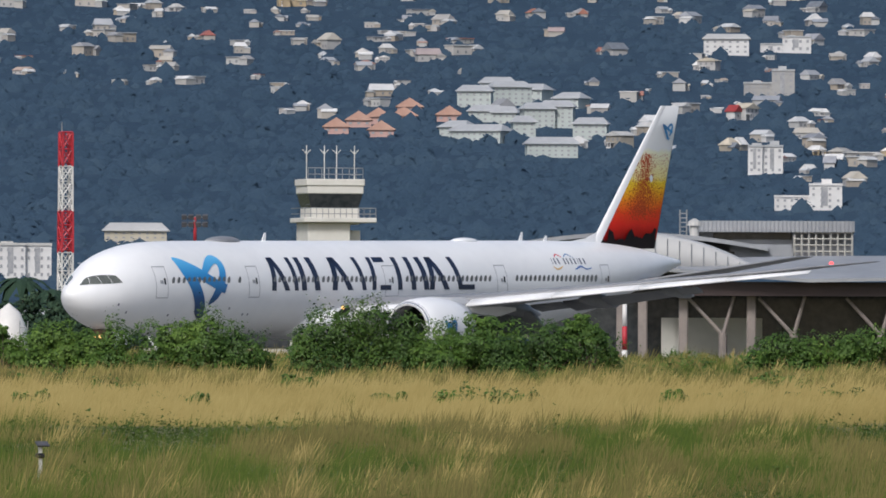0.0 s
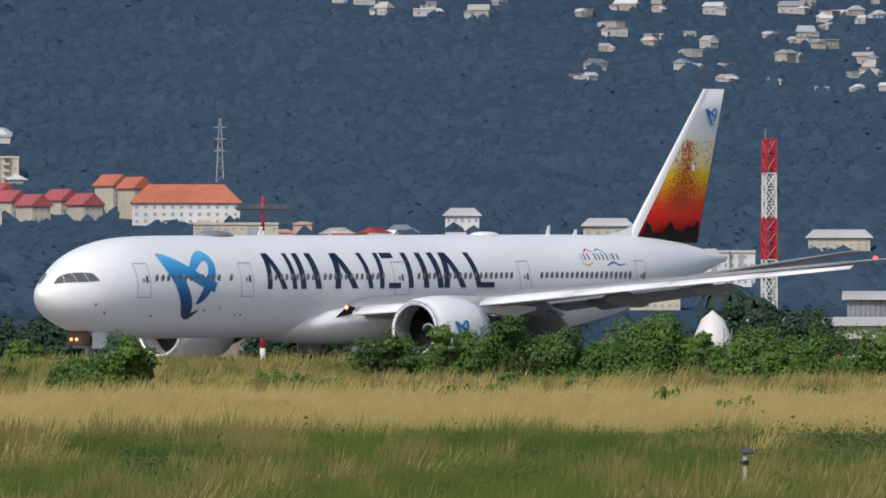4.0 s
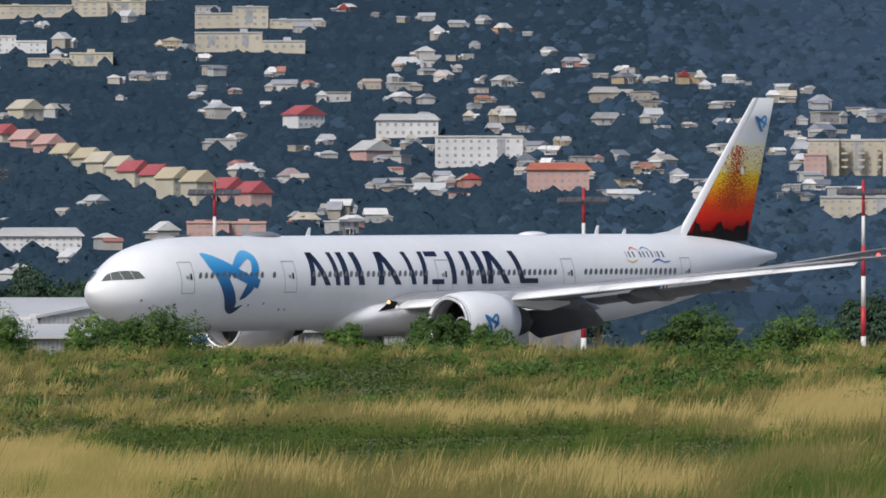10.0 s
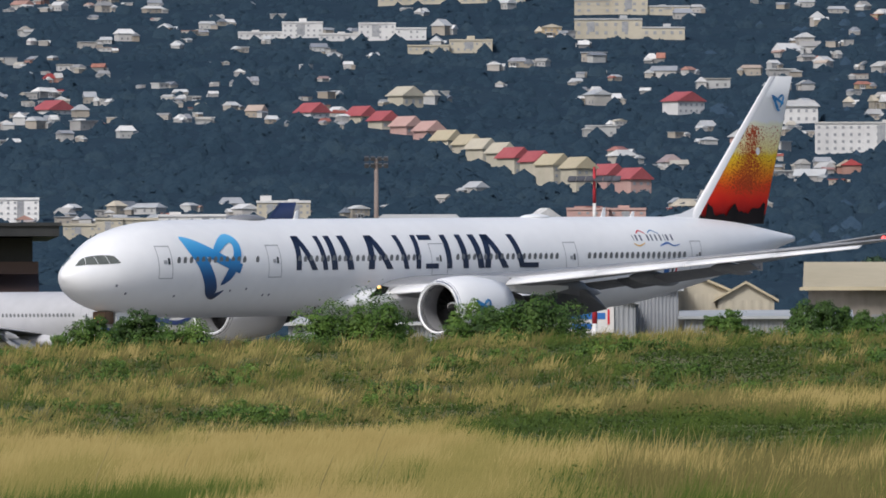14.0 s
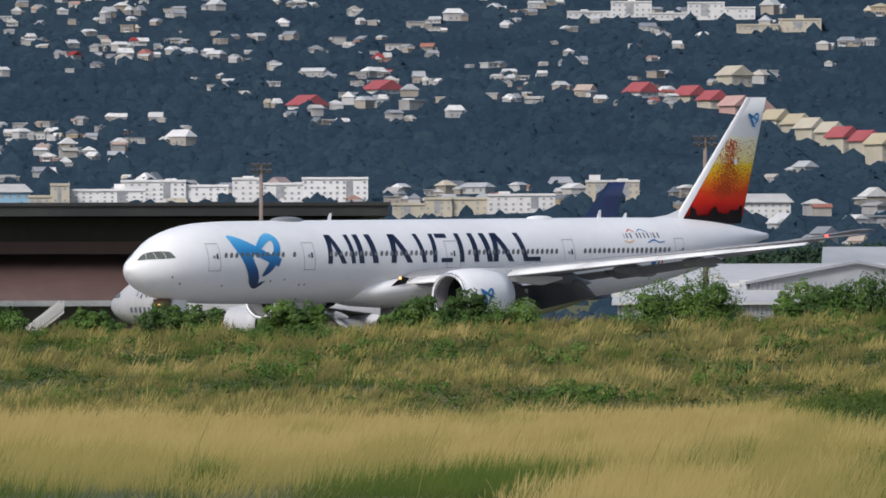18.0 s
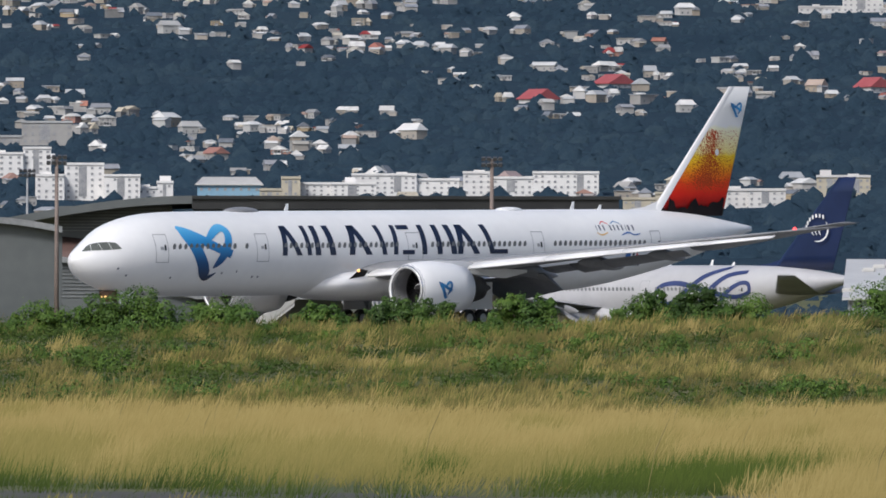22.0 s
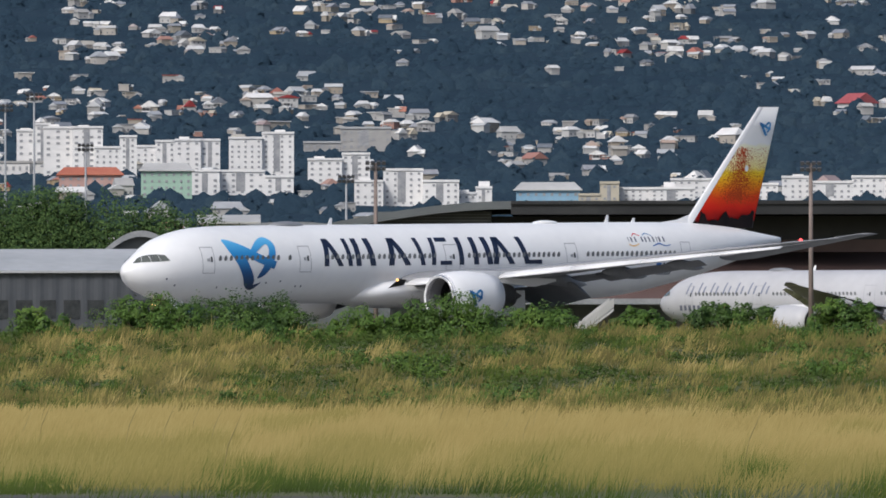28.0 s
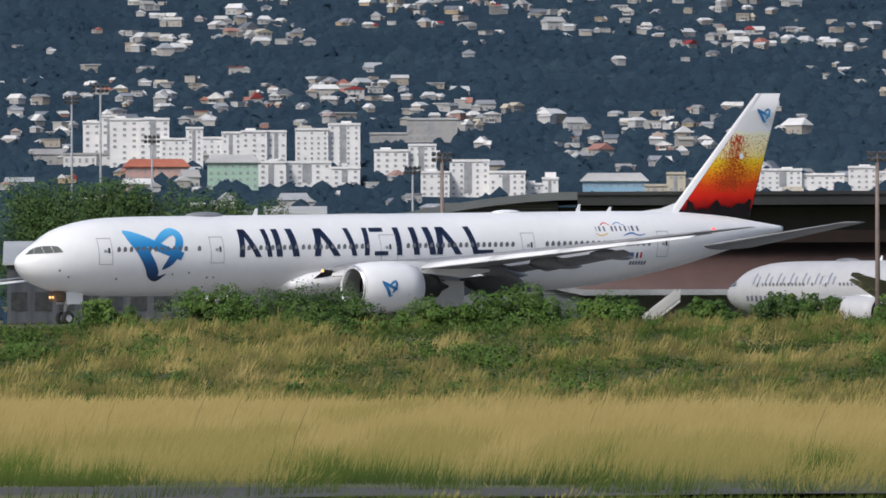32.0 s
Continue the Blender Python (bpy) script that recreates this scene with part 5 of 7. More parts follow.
def zone(u, e):
    """How densely the slope is built up, 0 to 1."""
    low = along([(-784, 535), (-334, 470), (216, 405), (666, 330), (900, 310)], u)
    if u > -1000:
        return 0.33 if e > low else 0.0
    if u > -1450:
        return 0.35 if e > 640 else (0.35 if e < 285 and u < -1170 else 0.0)
    if u > -2000:
        return 0.0
    if u > -3017:
        top = along([(-3017, 696), (-2817, 616), (-2667, 566), (-2487, 536), (-2277, 496), (-2017, 440)], u)
        return 0.5 if 300 < e < top else 0.0
    if u > -3738:
        return 0.28 if e > 440 or (e > 330 and u > -3300) else (0.35 if e < 290 else 0.0)
    if u > -4600:
        wood = 392 + 18 * math.sin(u / 130.0)
        return (0.5 if u > -4200 else 0.72) if wood < e < 640 else (0.75 if 225 < e < 262 else 0.0)
    if e < 300:
        return 0.25
    if u > -5215:
        return 1.0 if e > 478 else (0.95 if 292 < e < 385 else 0.03)
    return 1.0 if (e > 500 and u > -5800) or 345 < e < 440 else (0.4 if u < -5700 and e < 510 else 0.02)


def put_house(k, u, e, size, turn=0.0):
    d = find_d(u, e)
    m = Matrix.Translation(at(u, d, lift(hill_e(u, d), d) - 0.35 * size)) @ Matrix.Rotation(radians(turn) - u / F, 4, "Z")
    ob = KINDS[k]
    if not ob.get("used"):
        ob["used"] = 1
        ob.matrix_basis = m @ Matrix.Diagonal((size, size, size, 1))
        new_ob = ob
    else:
        s = ob.scale.copy()
        ob.scale = (size, size, size)
        new_ob = copy_thing(ob, m)
        ob.scale = s
    LOTS.append((u, e, 11 * size * F / d, 5.5 * size * F / d))
    return new_ob


def free_lot(u, e, w):
    return all(abs(u - a) > (w + b) * 0.42 or abs(e - c) > 9 for a, c, b, _ in LOTS)


def block(u, e, w, h, wall, roof, floors, cols, label, depth=12.0, turn=0.0, pitched=0.0, name="apartment_building", balcony=False):
    """A long building: w and h as they show, e its foot."""
    d = find_d(u, e)
    s = d / F
    W, H = w * s, h * s
    ob = thing(name, Matrix.Translation(at(u, d, lift(hill_e(u, d), d))) @ Matrix.Rotation(radians(turn) - u / F, 4, "Z"), label, "building")
    rg = random.Random(int(abs(u)))
    fh = H / floors
    n = 1 if pitched or w < 60 else max(2, int(w / 55))
    edges = [-W / 2 + W * k / n for k in range(n + 1)]
    for k in range(1, n):
        edges[k] += rg.uniform(-0.2, 0.2) * W / n
    pane = None
    for k in range(n):
        a, b = edges[k], edges[k + 1]
        lv = floors if n == 1 or k == n // 2 else max(1, floors - rg.choice((0, 0, 1, 1, 2)))
        fy = -depth / 2 + (rg.choice((-1.6, 0.0, 1.4, 2.5)) if n > 1 else 0.0)
        hk = lv * fh
        part("wall", boxes((a, b - 0.02, fy, depth / 2, -6, hk)), wall, ob)
        bm = bmesh.new()
        if name == "terraced_house":
            bm.free()
            bm = slope_roof(W, depth, H, "gable", pitched * 1.25, True, Matrix.Identity(4))
        elif pitched:
            gable(bm, W, depth, H + 0.2, pitched, 0.6, pitched)
        else:
            box(bm, a - 0.1, b + 0.08, fy - 0.25, depth / 2 + 0.25, hk, hk + 0.5)
            if rg.random() < 0.4:
                x = rg.uniform(a + 0.3 * (b - a), a + 0.6 * (b - a))
                box(bm, x - 1.2, x + 1.2, -2, 2, hk + 0.5, hk + rg.choice((0.8, 1.0, 1.6)))
        part("roof", bm, roof, ob)
        nc = max(1, int(round(cols * (b - a) / W)))
        cw = (b - a) / nc
        if pane is None:
            pane = mesh_of("window", boxes((-cw * 0.2, cw * 0.2, -0.06, 0.25, 0, fh * 0.42)) if W > 40 else boxes((-cw * 0.17, cw * 0.17, -0.06, 0.25, 0, fh * 0.4)))
            pane.materials.append(PALE_PANE)
        for f in range(lv):
            for c in range(nc):
                if n > 1 and rg.random() < 0.15:
                    continue
                o = new("window", pane)
                o.parent = ob
                o.location = (a + cw * (c + 0.5), fy - 0.05, fh * (f + 0.28))
        # a flat strip, its grey painted in place of the loggias' shade
        if n > 1 and (k % 2 or rg.random() < 0.4):
            part("loggia", boxes((a + (b - a) * 0.36, a + (b - a) * 0.56, fy - 0.09, fy + 0.2, fh * 0.6, hk - fh * 0.2)), PALE_PANE, ob, "flat grey strip painted as the shade of stacked loggias")
    cw = W / cols
    if balcony:
        for f in range(1, floors):
            for c in range(0, cols, 2):
                part("balcony", boxes((-W / 2 + cw * (c + 0.1), -W / 2 + cw * (c + 0.9), -depth / 2 - 1.7, -depth / 2, fh * f, fh * f + fh * 0.3)), wall, ob)
    LOTS.append((u, e, w, h))
    return ob


T_ = surface("bright_white_render", (0.68, 0.67, 0.665), (0.8, 0.79, 0.78), 0.08, 0.85)
W_, C_, P_, G_ = WHITE_WALL, CREAM_WALL, PINK_WALL, GREY_WALL
for a in ((-5452, 287, 115, 72, T_, T_, 8, 9), (-5565, 292, 80, 55, T_, T_, 6, 6), (-5785, 287, 105, 82, T_, T_, 8, 7), (-5855, 297, 60, 78, T_, T_, 7, 4), (-5710, 285, 75, 68, T_, T_, 7, 6), (-5640, 300, 70, 45, T_, T_, 5, 6),
          (-5195, 232, 185, 62, T_, T_, 6, 14), (-5315, 272, 110, 50, T_, T_, 5, 8), (-5485, 252, 180, 40, T_, T_, 4, 12), (-5075, 232, 62, 30, T_, T_, 3, 5), (-4755, 232, 140, 28, T_, T_, 4, 11), (-4633, 242, 190, 34, T_, T_, 4, 14), (-4411, 242, 240, 38, T_, T_, 4, 20)):
    block(*a, "white flat-roofed apartment block with rows of windows", balcony=False)
for a, lab in (((-5300, 330, 155, 38, G_, GREY_ROOF, 3, 12), "grey and brown apartment block with flat roofs"), ((-5620, 247, 90, 46, GREEN_WALL, PALE_ROOF, 4, 7), "pale green apartment block"), ((-5755, 262, 110, 24, P_, ORANGE_ROOF, 2, 8), "low terracotta coloured building"),
               ((-5865, 290, 110, 18, W_, G_, 1, 9), "low white building with dark band"), ((-4945, 232, 112, 26, BLUE_WALL, PALE_ROOF, 2, 8), "blue building with pale domed roof"), ((-4855, 228, 72, 42, C_, C_, 4, 5), "beige rendered building"),
               ((-4163, 214, 170, 30, C_, C_, 3, 14), "tan apartment block"), ((-3618, 209, 150, 28, W_, PALE_ROOF, 3, 12), "low white block"), ((-3858, 240, 95, 34, C_, W_, 3, 8), "cream block with flat roof"), ((-4020, 222, 120, 28, W_, W_, 3, 9), "white block with flat roof"),
               ((-3863, 566, 150, 26, W_, W_, 3, 14), "pale terraced apartment block high on the slope"), ((-3700, 562, 190, 28, W_, W_, 3, 18), "pale apartment block with grey roof"), ((-3563, 540, 150, 20, C_, C_, 2, 14), "pale long apartment block"),
               ((-3398, 658, 150, 28, C_, GREY_ROOF, 3, 16), "tan long block with striped front"), ((-3240, 608, 205, 34, C_, GREY_ROOF, 3, 13), "white long block with arcades"), ((-3245, 566, 195, 30, C_, GREY_ROOF, 2, 12), "white lower block with grey roof"), ((-3560, 628, 260, 24, C_, C_, 3, 18), "white block along the upper road"),
               ((-2840, 362, 155, 50, W_, PALE_ROOF, 4, 10), "white apartment house with pale pitched roofs"), ((-2967, 414, 110, 28, W_, PALE_ROOF, 2, 8), "white terrace with pale roofs"), ((-2700, 318, 110, 36, P_, ORANGE_ROOF, 3, 8), "pink house block with orange roof"),
               ((-3287, 228, 140, 32, P_, PINK_WALL, 3, 9), "salmon pink block"), ((-2127, 345, 262, 60, C_, PALE_ROOF, 5, 18), "cream five-storey apartment slab with balconies"), ((-2245, 345, 40, 34, P_, P_, 3, 3), "pink annexe beside the slab"),
               ((-2131, 268, 210, 36, C_, GREY_ROOF, 3, 14), "ochre low block"), ((-1211, 262, 60, 30, W_, PALE_ROOF, 2, 5), "small white block"), ((-544, 232, 110, 22, C_, PALE_ROOF, 3, 8), "pale pink block behind the apron"), ((-954, 252, 85, 22, C_, PALE_ROOF, 1, 5), "pale low block"),
               ((500, 572, 80, 26, W_, PALE_ROOF, 3, 6), "white villa block"), ((605, 576, 90, 26, W_, GREY_ROOF, 2, 7), "white row with grey roof"), ((576, 498, 90, 44, G_, GREY_ROOF, 4, 7), "grey apartment house"),
               ((646, 298, 120, 42, W_, W_, 4, 9), "white block above the terminal"), ((570, 362, 62, 46, W_, GREY_ROOF, 4, 5), "white tall gabled house"), ((-1300, 150, 250, 60, W_, W_, 4, 16), "white blocks at the foot of the hill"), ((-1380, 205, 90, 52, G_, PALE_ROOF, 4, 6), "grey block at the foot of the hill"), ((-740, 170, 95, 58, W_, PALE_ROOF, 4, 8), "white block at the foot of the hill"), ((-1700, 276, 190, 38, W_, ORANGE_ROOF, 3, 12), "cream institution with orange roof"), ((-1612, 222, 150, 54, C_, C_, 4, 11), "cream blocks below the institution"), ((-1508, 248, 62, 28, P_, P_, 2, 4), "low pink block"), ((-1710, 128, 140, 74, W_, W_, 5, 10), "stepped white block"), ((-1830, 150, 90, 60, C_, PALE_ROOF, 4, 7), "cream block"), ((-1560, 140, 90, 44, W_, GREY_ROOF, 3, 7), "white block"), ((-1010, 132, 120, 50, W_, W_, 4, 9), "white block"), ((-870, 128, 90, 40, C_, PALE_ROOF, 3, 7), "cream block")):
    block(*a, lab + " on the hillside", balcony=a[0] == -2127 or a[0] == -2867, pitched=4.2 if a[0] == -1700 else 1.7 if a[5] in (PALE_ROOF, ORANGE_ROOF) and a[3] < 50 else 0.0)
for u, e, w, h, wall, roof in ((-1990, 285, 80, 34, C_, RED_ROOF), (-2050, 300, 75, 40, C_, RED_ROOF), (-1900, 290, 85, 30, C_, RED_ROOF), (-1810, 292, 80, 62, C_, ORANGE_ROOF), (-3700, 410, 80, 16, C_, RED_ROOF), (-3620, 390, 80, 18, P_, PINK_WALL), (-3550, 362, 74, 22, C_, TAN_ROOF), (-3490, 342, 70, 28, C_, C_),
                               (-3430, 318, 80, 38, C_, RED_ROOF), (-3358, 298, 88, 48, C_, TAN_ROOF), (-3262, 292, 90, 32, P_, RED_ROOF), (-4264, 432, 58, 8, W_, RED_ROOF), (-3642, 444, 46, 22, C_, C_), (-3807, 425, 42, 10, W_, RED_ROOF), (-4398, 404, 52, 9, W_, RED_ROOF), (-3150, 430, 60, 26, W_, RED_ROOF), (-3030, 372, 60, 20, P_, PALE_ROOF)):
    # each row is two narrow houses, one set a little lower
    for k, (du, de, f) in enumerate(((-0.25, 5, 0.9), (0.25, -5, 1.0)) if w > 60 else ((0.0, 0, 1.0),)):
        ww = w * (0.48 if w > 60 else 1.0)
        block(u + du * w, e + de, ww, h * f * 0.85, wall, roof, max(1, int(h / 13)), max(2, int(ww / 12)), "%s terraced house with pitched %s roof" % ("pink" if wall is P_ else "cream", "red" if roof is RED_ROOF else "orange" if roof is ORANGE_ROOF else "pale"), depth=7.0, turn=(38, 32)[k], pitched=2.1, name="terraced_house")
for u, e in ((-190, 430), (-150, 442), (-115, 448), (-70, 450), (-60, 466), (-110, 425), (10, 452)):
    block(u, e, 44, 10, P_, SALMON_ROOF, 1, 3, "pink terraced villa with salmon tiled roof", pitched=2.0, name="terraced_house")

# a stepped complex of small pale blocks high above the tower
PALE_GREEN_WALL = surface("pale_grey_green_render", (0.38, 0.42, 0.4), (0.48, 0.52, 0.5), 0.08, 0.85)
for u, e, w, h in ((56, 476, 60, 35), (116, 481, 70, 38), (161, 486, 50, 26), (76, 451, 60, 22), (111, 446, 45, 25), (166, 441, 55, 40), (201, 441, 60, 45), (261, 421, 60, 32), (66, 416, 100, 22), (191, 389, 90, 28), (141, 419, 40, 38), (26, 426, 50, 18), (226, 476, 50, 20), (96, 506, 60, 16)):
    block(u, e, w, h * 0.8, PALE_GREEN_WALL, GREY_ROOF, max(2, int(h / 9)), max(3, int(w / 11)), "pale grey-green apartment house of a stepped complex on the slope", depth=8.0, turn=(w * 7) % 50 - 25, pitched=1.8)

rng = np.random.default_rng(11)
made = 0
rest = []
for _ in range(24000):
    u, e = rng.uniform(-6050, 900), rng.uniform(150, 720)
    dens = zone(u, e)
    small = 0.52 if u < -3600 else 0.68
    if rng.random() > dens or noise.noise(Vector((u / 110.0, e / 38.0, 2.0))) + 0.6 * noise.noise(Vector((u / 330.0, e / 90.0, 8.0))) < -0.18 or not free_lot(u, e, 44 * small):
        continue
    size, turn = small * rng.uniform(0.5, 1.1), rng.choice((-70, -35, 0, 20, 50, 90)) + rng.uniform(-15, 15)
    if made < 280:
        put_house(int(rng.integers(len(KINDS))), u, e, size, turn)
    else:
        d = find_d(u, e)
        rest.append((u, e, d, size, turn))
        LOTS.append((u, e, 9 * size * F / d, 4 * size * F / d))
    made += 1
    if made >= 1150:
        break

# the many further roofs between them, joined
ISLE_WALL = assorted("far_plaster", [(0.0, (0.34, 0.33, 0.32)), (0.4, (0.5, 0.5, 0.49)), (0.7, (0.36, 0.31, 0.25)), (1.0, (0.58, 0.57, 0.56))], 0.85, 0.08, 0.3, True)
ISLE_ROOF = assorted("far_roofs", [(0.0, (0.74, 0.73, 0.72)), (0.35, (0.5, 0.51, 0.52)), (0.6, (0.22, 0.24, 0.28)), (0.8, (0.5, 0.46, 0.39)), (0.87, (0.32, 0.08, 0.06)), (0.9, (0.4, 0.4, 0.4)), (1.0, (0.68, 0.67, 0.65))], 0.6, 0.08, 0.3, True)
walls, roofs, gaps = bmesh.new(), bmesh.new(), bmesh.new()
for u, e, d, size, turn in rest:
    m = Matrix.Translation(at(u, d, lift(hill_e(u, d), d) - 0.3 * size)) @ Matrix.Rotation(radians(turn) - u / F, 4, "Z") @ Matrix.Scale(size, 4)
    w, h = rng.uniform(6, 13), rng.uniform(2.4, 4.6)
    box(walls, -w / 2, w / 2, -3.5, 3.5, -4, h, m)
    if rng.random() < 0.4:
        box(roofs, -w / 2 - 0.3, w / 2 + 0.3, -4, 4, h, h + 0.4, m)
    else:
        g = bmesh.new()
        gable(g, w, 7, h + 0.18, rng.uniform(1.6, 3.2), 0.5, rng.uniform(0, 1.6))
        bmesh.ops.transform(g, matrix=m, verts=g.verts)
        vm = {v: roofs.verts.new(v.co) for v in g.verts}
        for f in g.faces:
            roofs.faces.new([vm[v] for v in f.verts])
        g.free()
    x, ww = rng.choice((-1, 1)) * w * 0.5, rng.uniform(3, 5)
    box(walls, x - ww / 2, x + ww / 2, -5.2, 1.5, -4, h * 0.7, m)
    g = bmesh.new()
    gable(g, 6.7, ww, h * 0.7 + 0.18, rng.uniform(0.8, 1.8), 0.4, 0.0)
    bmesh.ops.transform(g, matrix=m @ Matrix.Translation((x, -1.85, 0)) @ Matrix.Rotation(radians(90), 4, "Z"), verts=g.verts)
    vm = {v: roofs.verts.new(v.co) for v in g.verts}
    for f in g.faces:
        roofs.faces.new([vm[v] for v in f.verts])
    g.free()
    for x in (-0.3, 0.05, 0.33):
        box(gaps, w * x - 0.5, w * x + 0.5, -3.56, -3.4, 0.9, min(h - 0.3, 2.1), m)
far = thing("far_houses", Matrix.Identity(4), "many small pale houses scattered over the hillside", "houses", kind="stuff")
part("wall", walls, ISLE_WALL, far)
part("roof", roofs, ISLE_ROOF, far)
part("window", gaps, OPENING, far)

# ---- woods on the slope: crowns joined into a few sheets ----
def crowns(name, spots, label, material, seed=3, category="trees", n=6, relief=0.36):
    """Many uneven tree crowns in one mesh, each a lumpy dome with a few sprigs: spots of (x, y, z, radius, height)."""
    rg = np.random.default_rng(seed)
    sp = np.array(spots)
    c = len(sp)
    unit = [(math.cos(2 * math.pi * (i + 0.5 * k) / n) * math.cos(a), math.sin(2 * math.pi * (i + 0.5 * k) / n) * math.cos(a), math.sin(a)) for k, a in enumerate((-0.1, 0.6)) for i in range(n)] + [(0, 0, 1)]
    unit = np.array(unit)
    m = len(unit)
    tri = []
    for i in range(n):
        j = (i + 1) % n
        tri += [(i, j, n + i), (j, n + j, n + i), (n + i, n + j, 2 * n)]
    tri = np.array(tri)
    v = unit[None] * rg.uniform(0.8, 1.1, (c, m, 1))
    v = v * sp[:, None, [3, 3, 4]] + sp[:, None, :3]
    f = tri[None] + (np.arange(c) * m)[:, None, None]
    # normals lean up and to the camera, flattening the shading as haze would
    nr = unit * relief + np.array((0, -0.45, 0.6))
    nr = nr / np.linalg.norm(nr, axis=1)[:, None]
    soft = np.broadcast_to(nr[tri][None], (c, len(tri), 3, 3)).reshape(-1, 3)
    # sprigs that break the outline
    k = 9
    d = rg.normal(0, 1, (c, k, 3))
    d[:, :, 2] = np.abs(d[:, :, 2])
    d /= np.linalg.norm(d, axis=2)[:, :, None]
    q = d * rg.uniform(0.8, 0.98, (c, k, 1)) * sp[:, None, [3, 3, 4]] + sp[:, None, :3]
    dn = d * relief + np.array((0, -0.45, 0.6))
    dn /= np.linalg.norm(dn, axis=2)[:, :, None]
    up = dn + rg.normal(0, 0.2, dn.shape)
    up[:, :, 1] = np.minimum(up[:, :, 1], -0.2)
    up[:, :, 2] = np.maximum(up[:, :, 2], 0.1)
    a = np.cross(up, rg.normal(0, 1, dn.shape))
    a /= np.linalg.norm(a, axis=2)[:, :, None] + 1e-9
    b = np.cross(up, a)
    s = sp[:, None, 3:4] * rg.uniform(0.1, 0.26, (c, k, 1))
    tw = np.stack([q - a * s - b * s * 0.6, q + a * s - b * s * 0.5, q + b * s], 2)
    dn = np.repeat(dn.reshape(-1, 3), 3, 0)
    vs = np.concatenate([v.reshape(-1, 3), tw.reshape(-1, 3)])
    fs = np.concatenate([f.reshape(-1, 3), np.arange(3 * c * k).reshape(-1, 3) + c * m])
    ob = raw(name, vs.tolist(), fs.tolist(), material, normals=np.concatenate([soft, dn]), smooth=True)
    return tagged(ob, label, category, kind="stuff")


def build_woods():
    rg = np.random.default_rng(21)
    lots = np.array(LOTS)
    hazy, green = [], []
    for _ in range(37000):
        u = rg.uniform(-6080, 840)
        e0 = 130 + 580 * rg.random()
        d = HILL_NEAR + (e0 - 105) / 690 * (HILL_FAR - HILL_NEAR)
        e = hill_e(u, d)
        r = 0.74 * rg.uniform(1.0, 2.0) ** 1.5
        near = lots[(np.abs(lots[:, 0] - u) < lots[:, 2] * 0.5 + 7)]
        if len(near):
            if np.any((e > near[:, 1] - 5) & (e < near[:, 1] + near[:, 3] * 0.6)) and rg.random() > 0.26:
                continue
            # larger garden trees between the houses
            if rg.random() < 0.4:
                r *= rg.uniform(1.2, 2.0)
        p = at(u, d, lift(e, d) - 0.5)
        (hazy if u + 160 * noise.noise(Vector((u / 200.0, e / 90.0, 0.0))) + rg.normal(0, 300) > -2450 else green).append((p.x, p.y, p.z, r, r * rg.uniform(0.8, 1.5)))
    # the belt of trees at the foot of the slope
    for _ in range(3200):
        u, d = rg.uniform(-6080, 840), rg.uniform(1560, 2160)
        r = rg.uniform(1.0, 2.2)
        p = at(u, d, ground_z(u, d) - 0.4)
        green.append((p.x, p.y, p.z, r, r * rg.uniform(1.0, 1.8)))
    crowns("hill_woods", hazy, "trees covering the hillside, haze painted into their blue-green", HAZY, relief=0.24)
    crowns("hill_woods", green, "trees between the hillside houses, haze painted into their dark blue-green", HAZE_CANOPY, 4)


build_woods()


def power_pylon(u, e0, e1):
    d = find_d(u, e0)
    h = (e1 - e0) * d / F
    ob = thing("power_pylon", Matrix.Translation(at(u, d, lift(hill_e(u, d), d) - 0.3)), "slim grey lattice power pylon on the wooded slope", "pylon")
    n = 7
    hw = lambda z: 0.95 - 0.72 * z / h
    bm = bmesh.new()
    for k in range(n):
        a, b = h * k / n, h * (k + 1) / n
        for q in range(4):
            ca, cb = [(sx * hw(z), sy * hw(z), z) for z, (sx, sy) in ((a, ((-1, -1), (1, -1), (1, 1), (-1, 1))[q]), (b, ((-1, -1), (1, -1), (1, 1), (-1, 1))[q]))]
            sx, sy = ((-1, -1), (1, -1), (1, 1), (-1, 1))[(q + 1) % 4]
            tube(bm, ca, cb, 0.07, n=4)
            tube(bm, ca, (sx * hw(b), sy * hw(b), b), 0.045, n=4)
    part("lattice", bm, GREY_ROOF, ob)
    for f in (0.5, 0.68, 0.86):
        part("cross_arm", tubes([((-1.6, 0, h * f), (0, 0, h * f + 0.35), 0.05), ((1.6, 0, h * f), (0, 0, h * f + 0.35), 0.05), ((-1.6, 0, h * f), (1.6, 0, h * f), 0.06)], 4), GREY_ROOF, ob)


power_pylon(-1640, 352, 467)

# ---- the airport behind the runway ----
CONCRETE = surface("pale_concrete", (0.42, 0.41, 0.38), (0.55, 0.53, 0.49), 0.12, 0.85, bump=0.1)
OFF_WHITE = surface("tower_white", (0.6, 0.58, 0.53), (0.7, 0.68, 0.63), 0.15, 0.8)
STEEL_GREY = surface("grey_steel", (0.2, 0.21, 0.22), (0.32, 0.33, 0.34), 0.3, 0.5, 0.2)
SHEET_GREY = surface("grey_cladding", (0.24, 0.25, 0.27), (0.32, 0.33, 0.35), 0.1, 0.5)
SIGNAL_RED = surface("signal_red", (0.4, 0.022, 0.035), (0.5, 0.035, 0.05), 0.5, 0.5)
SIGNAL_WHITE = surface("signal_white", (0.62, 0.6, 0.58), (0.72, 0.7, 0.68), 0.5, 0.5)
BLACK_CLAD = surface("black_cladding", (0.012, 0.013, 0.015), (0.028, 0.029, 0.03), 0.1, 0.5)
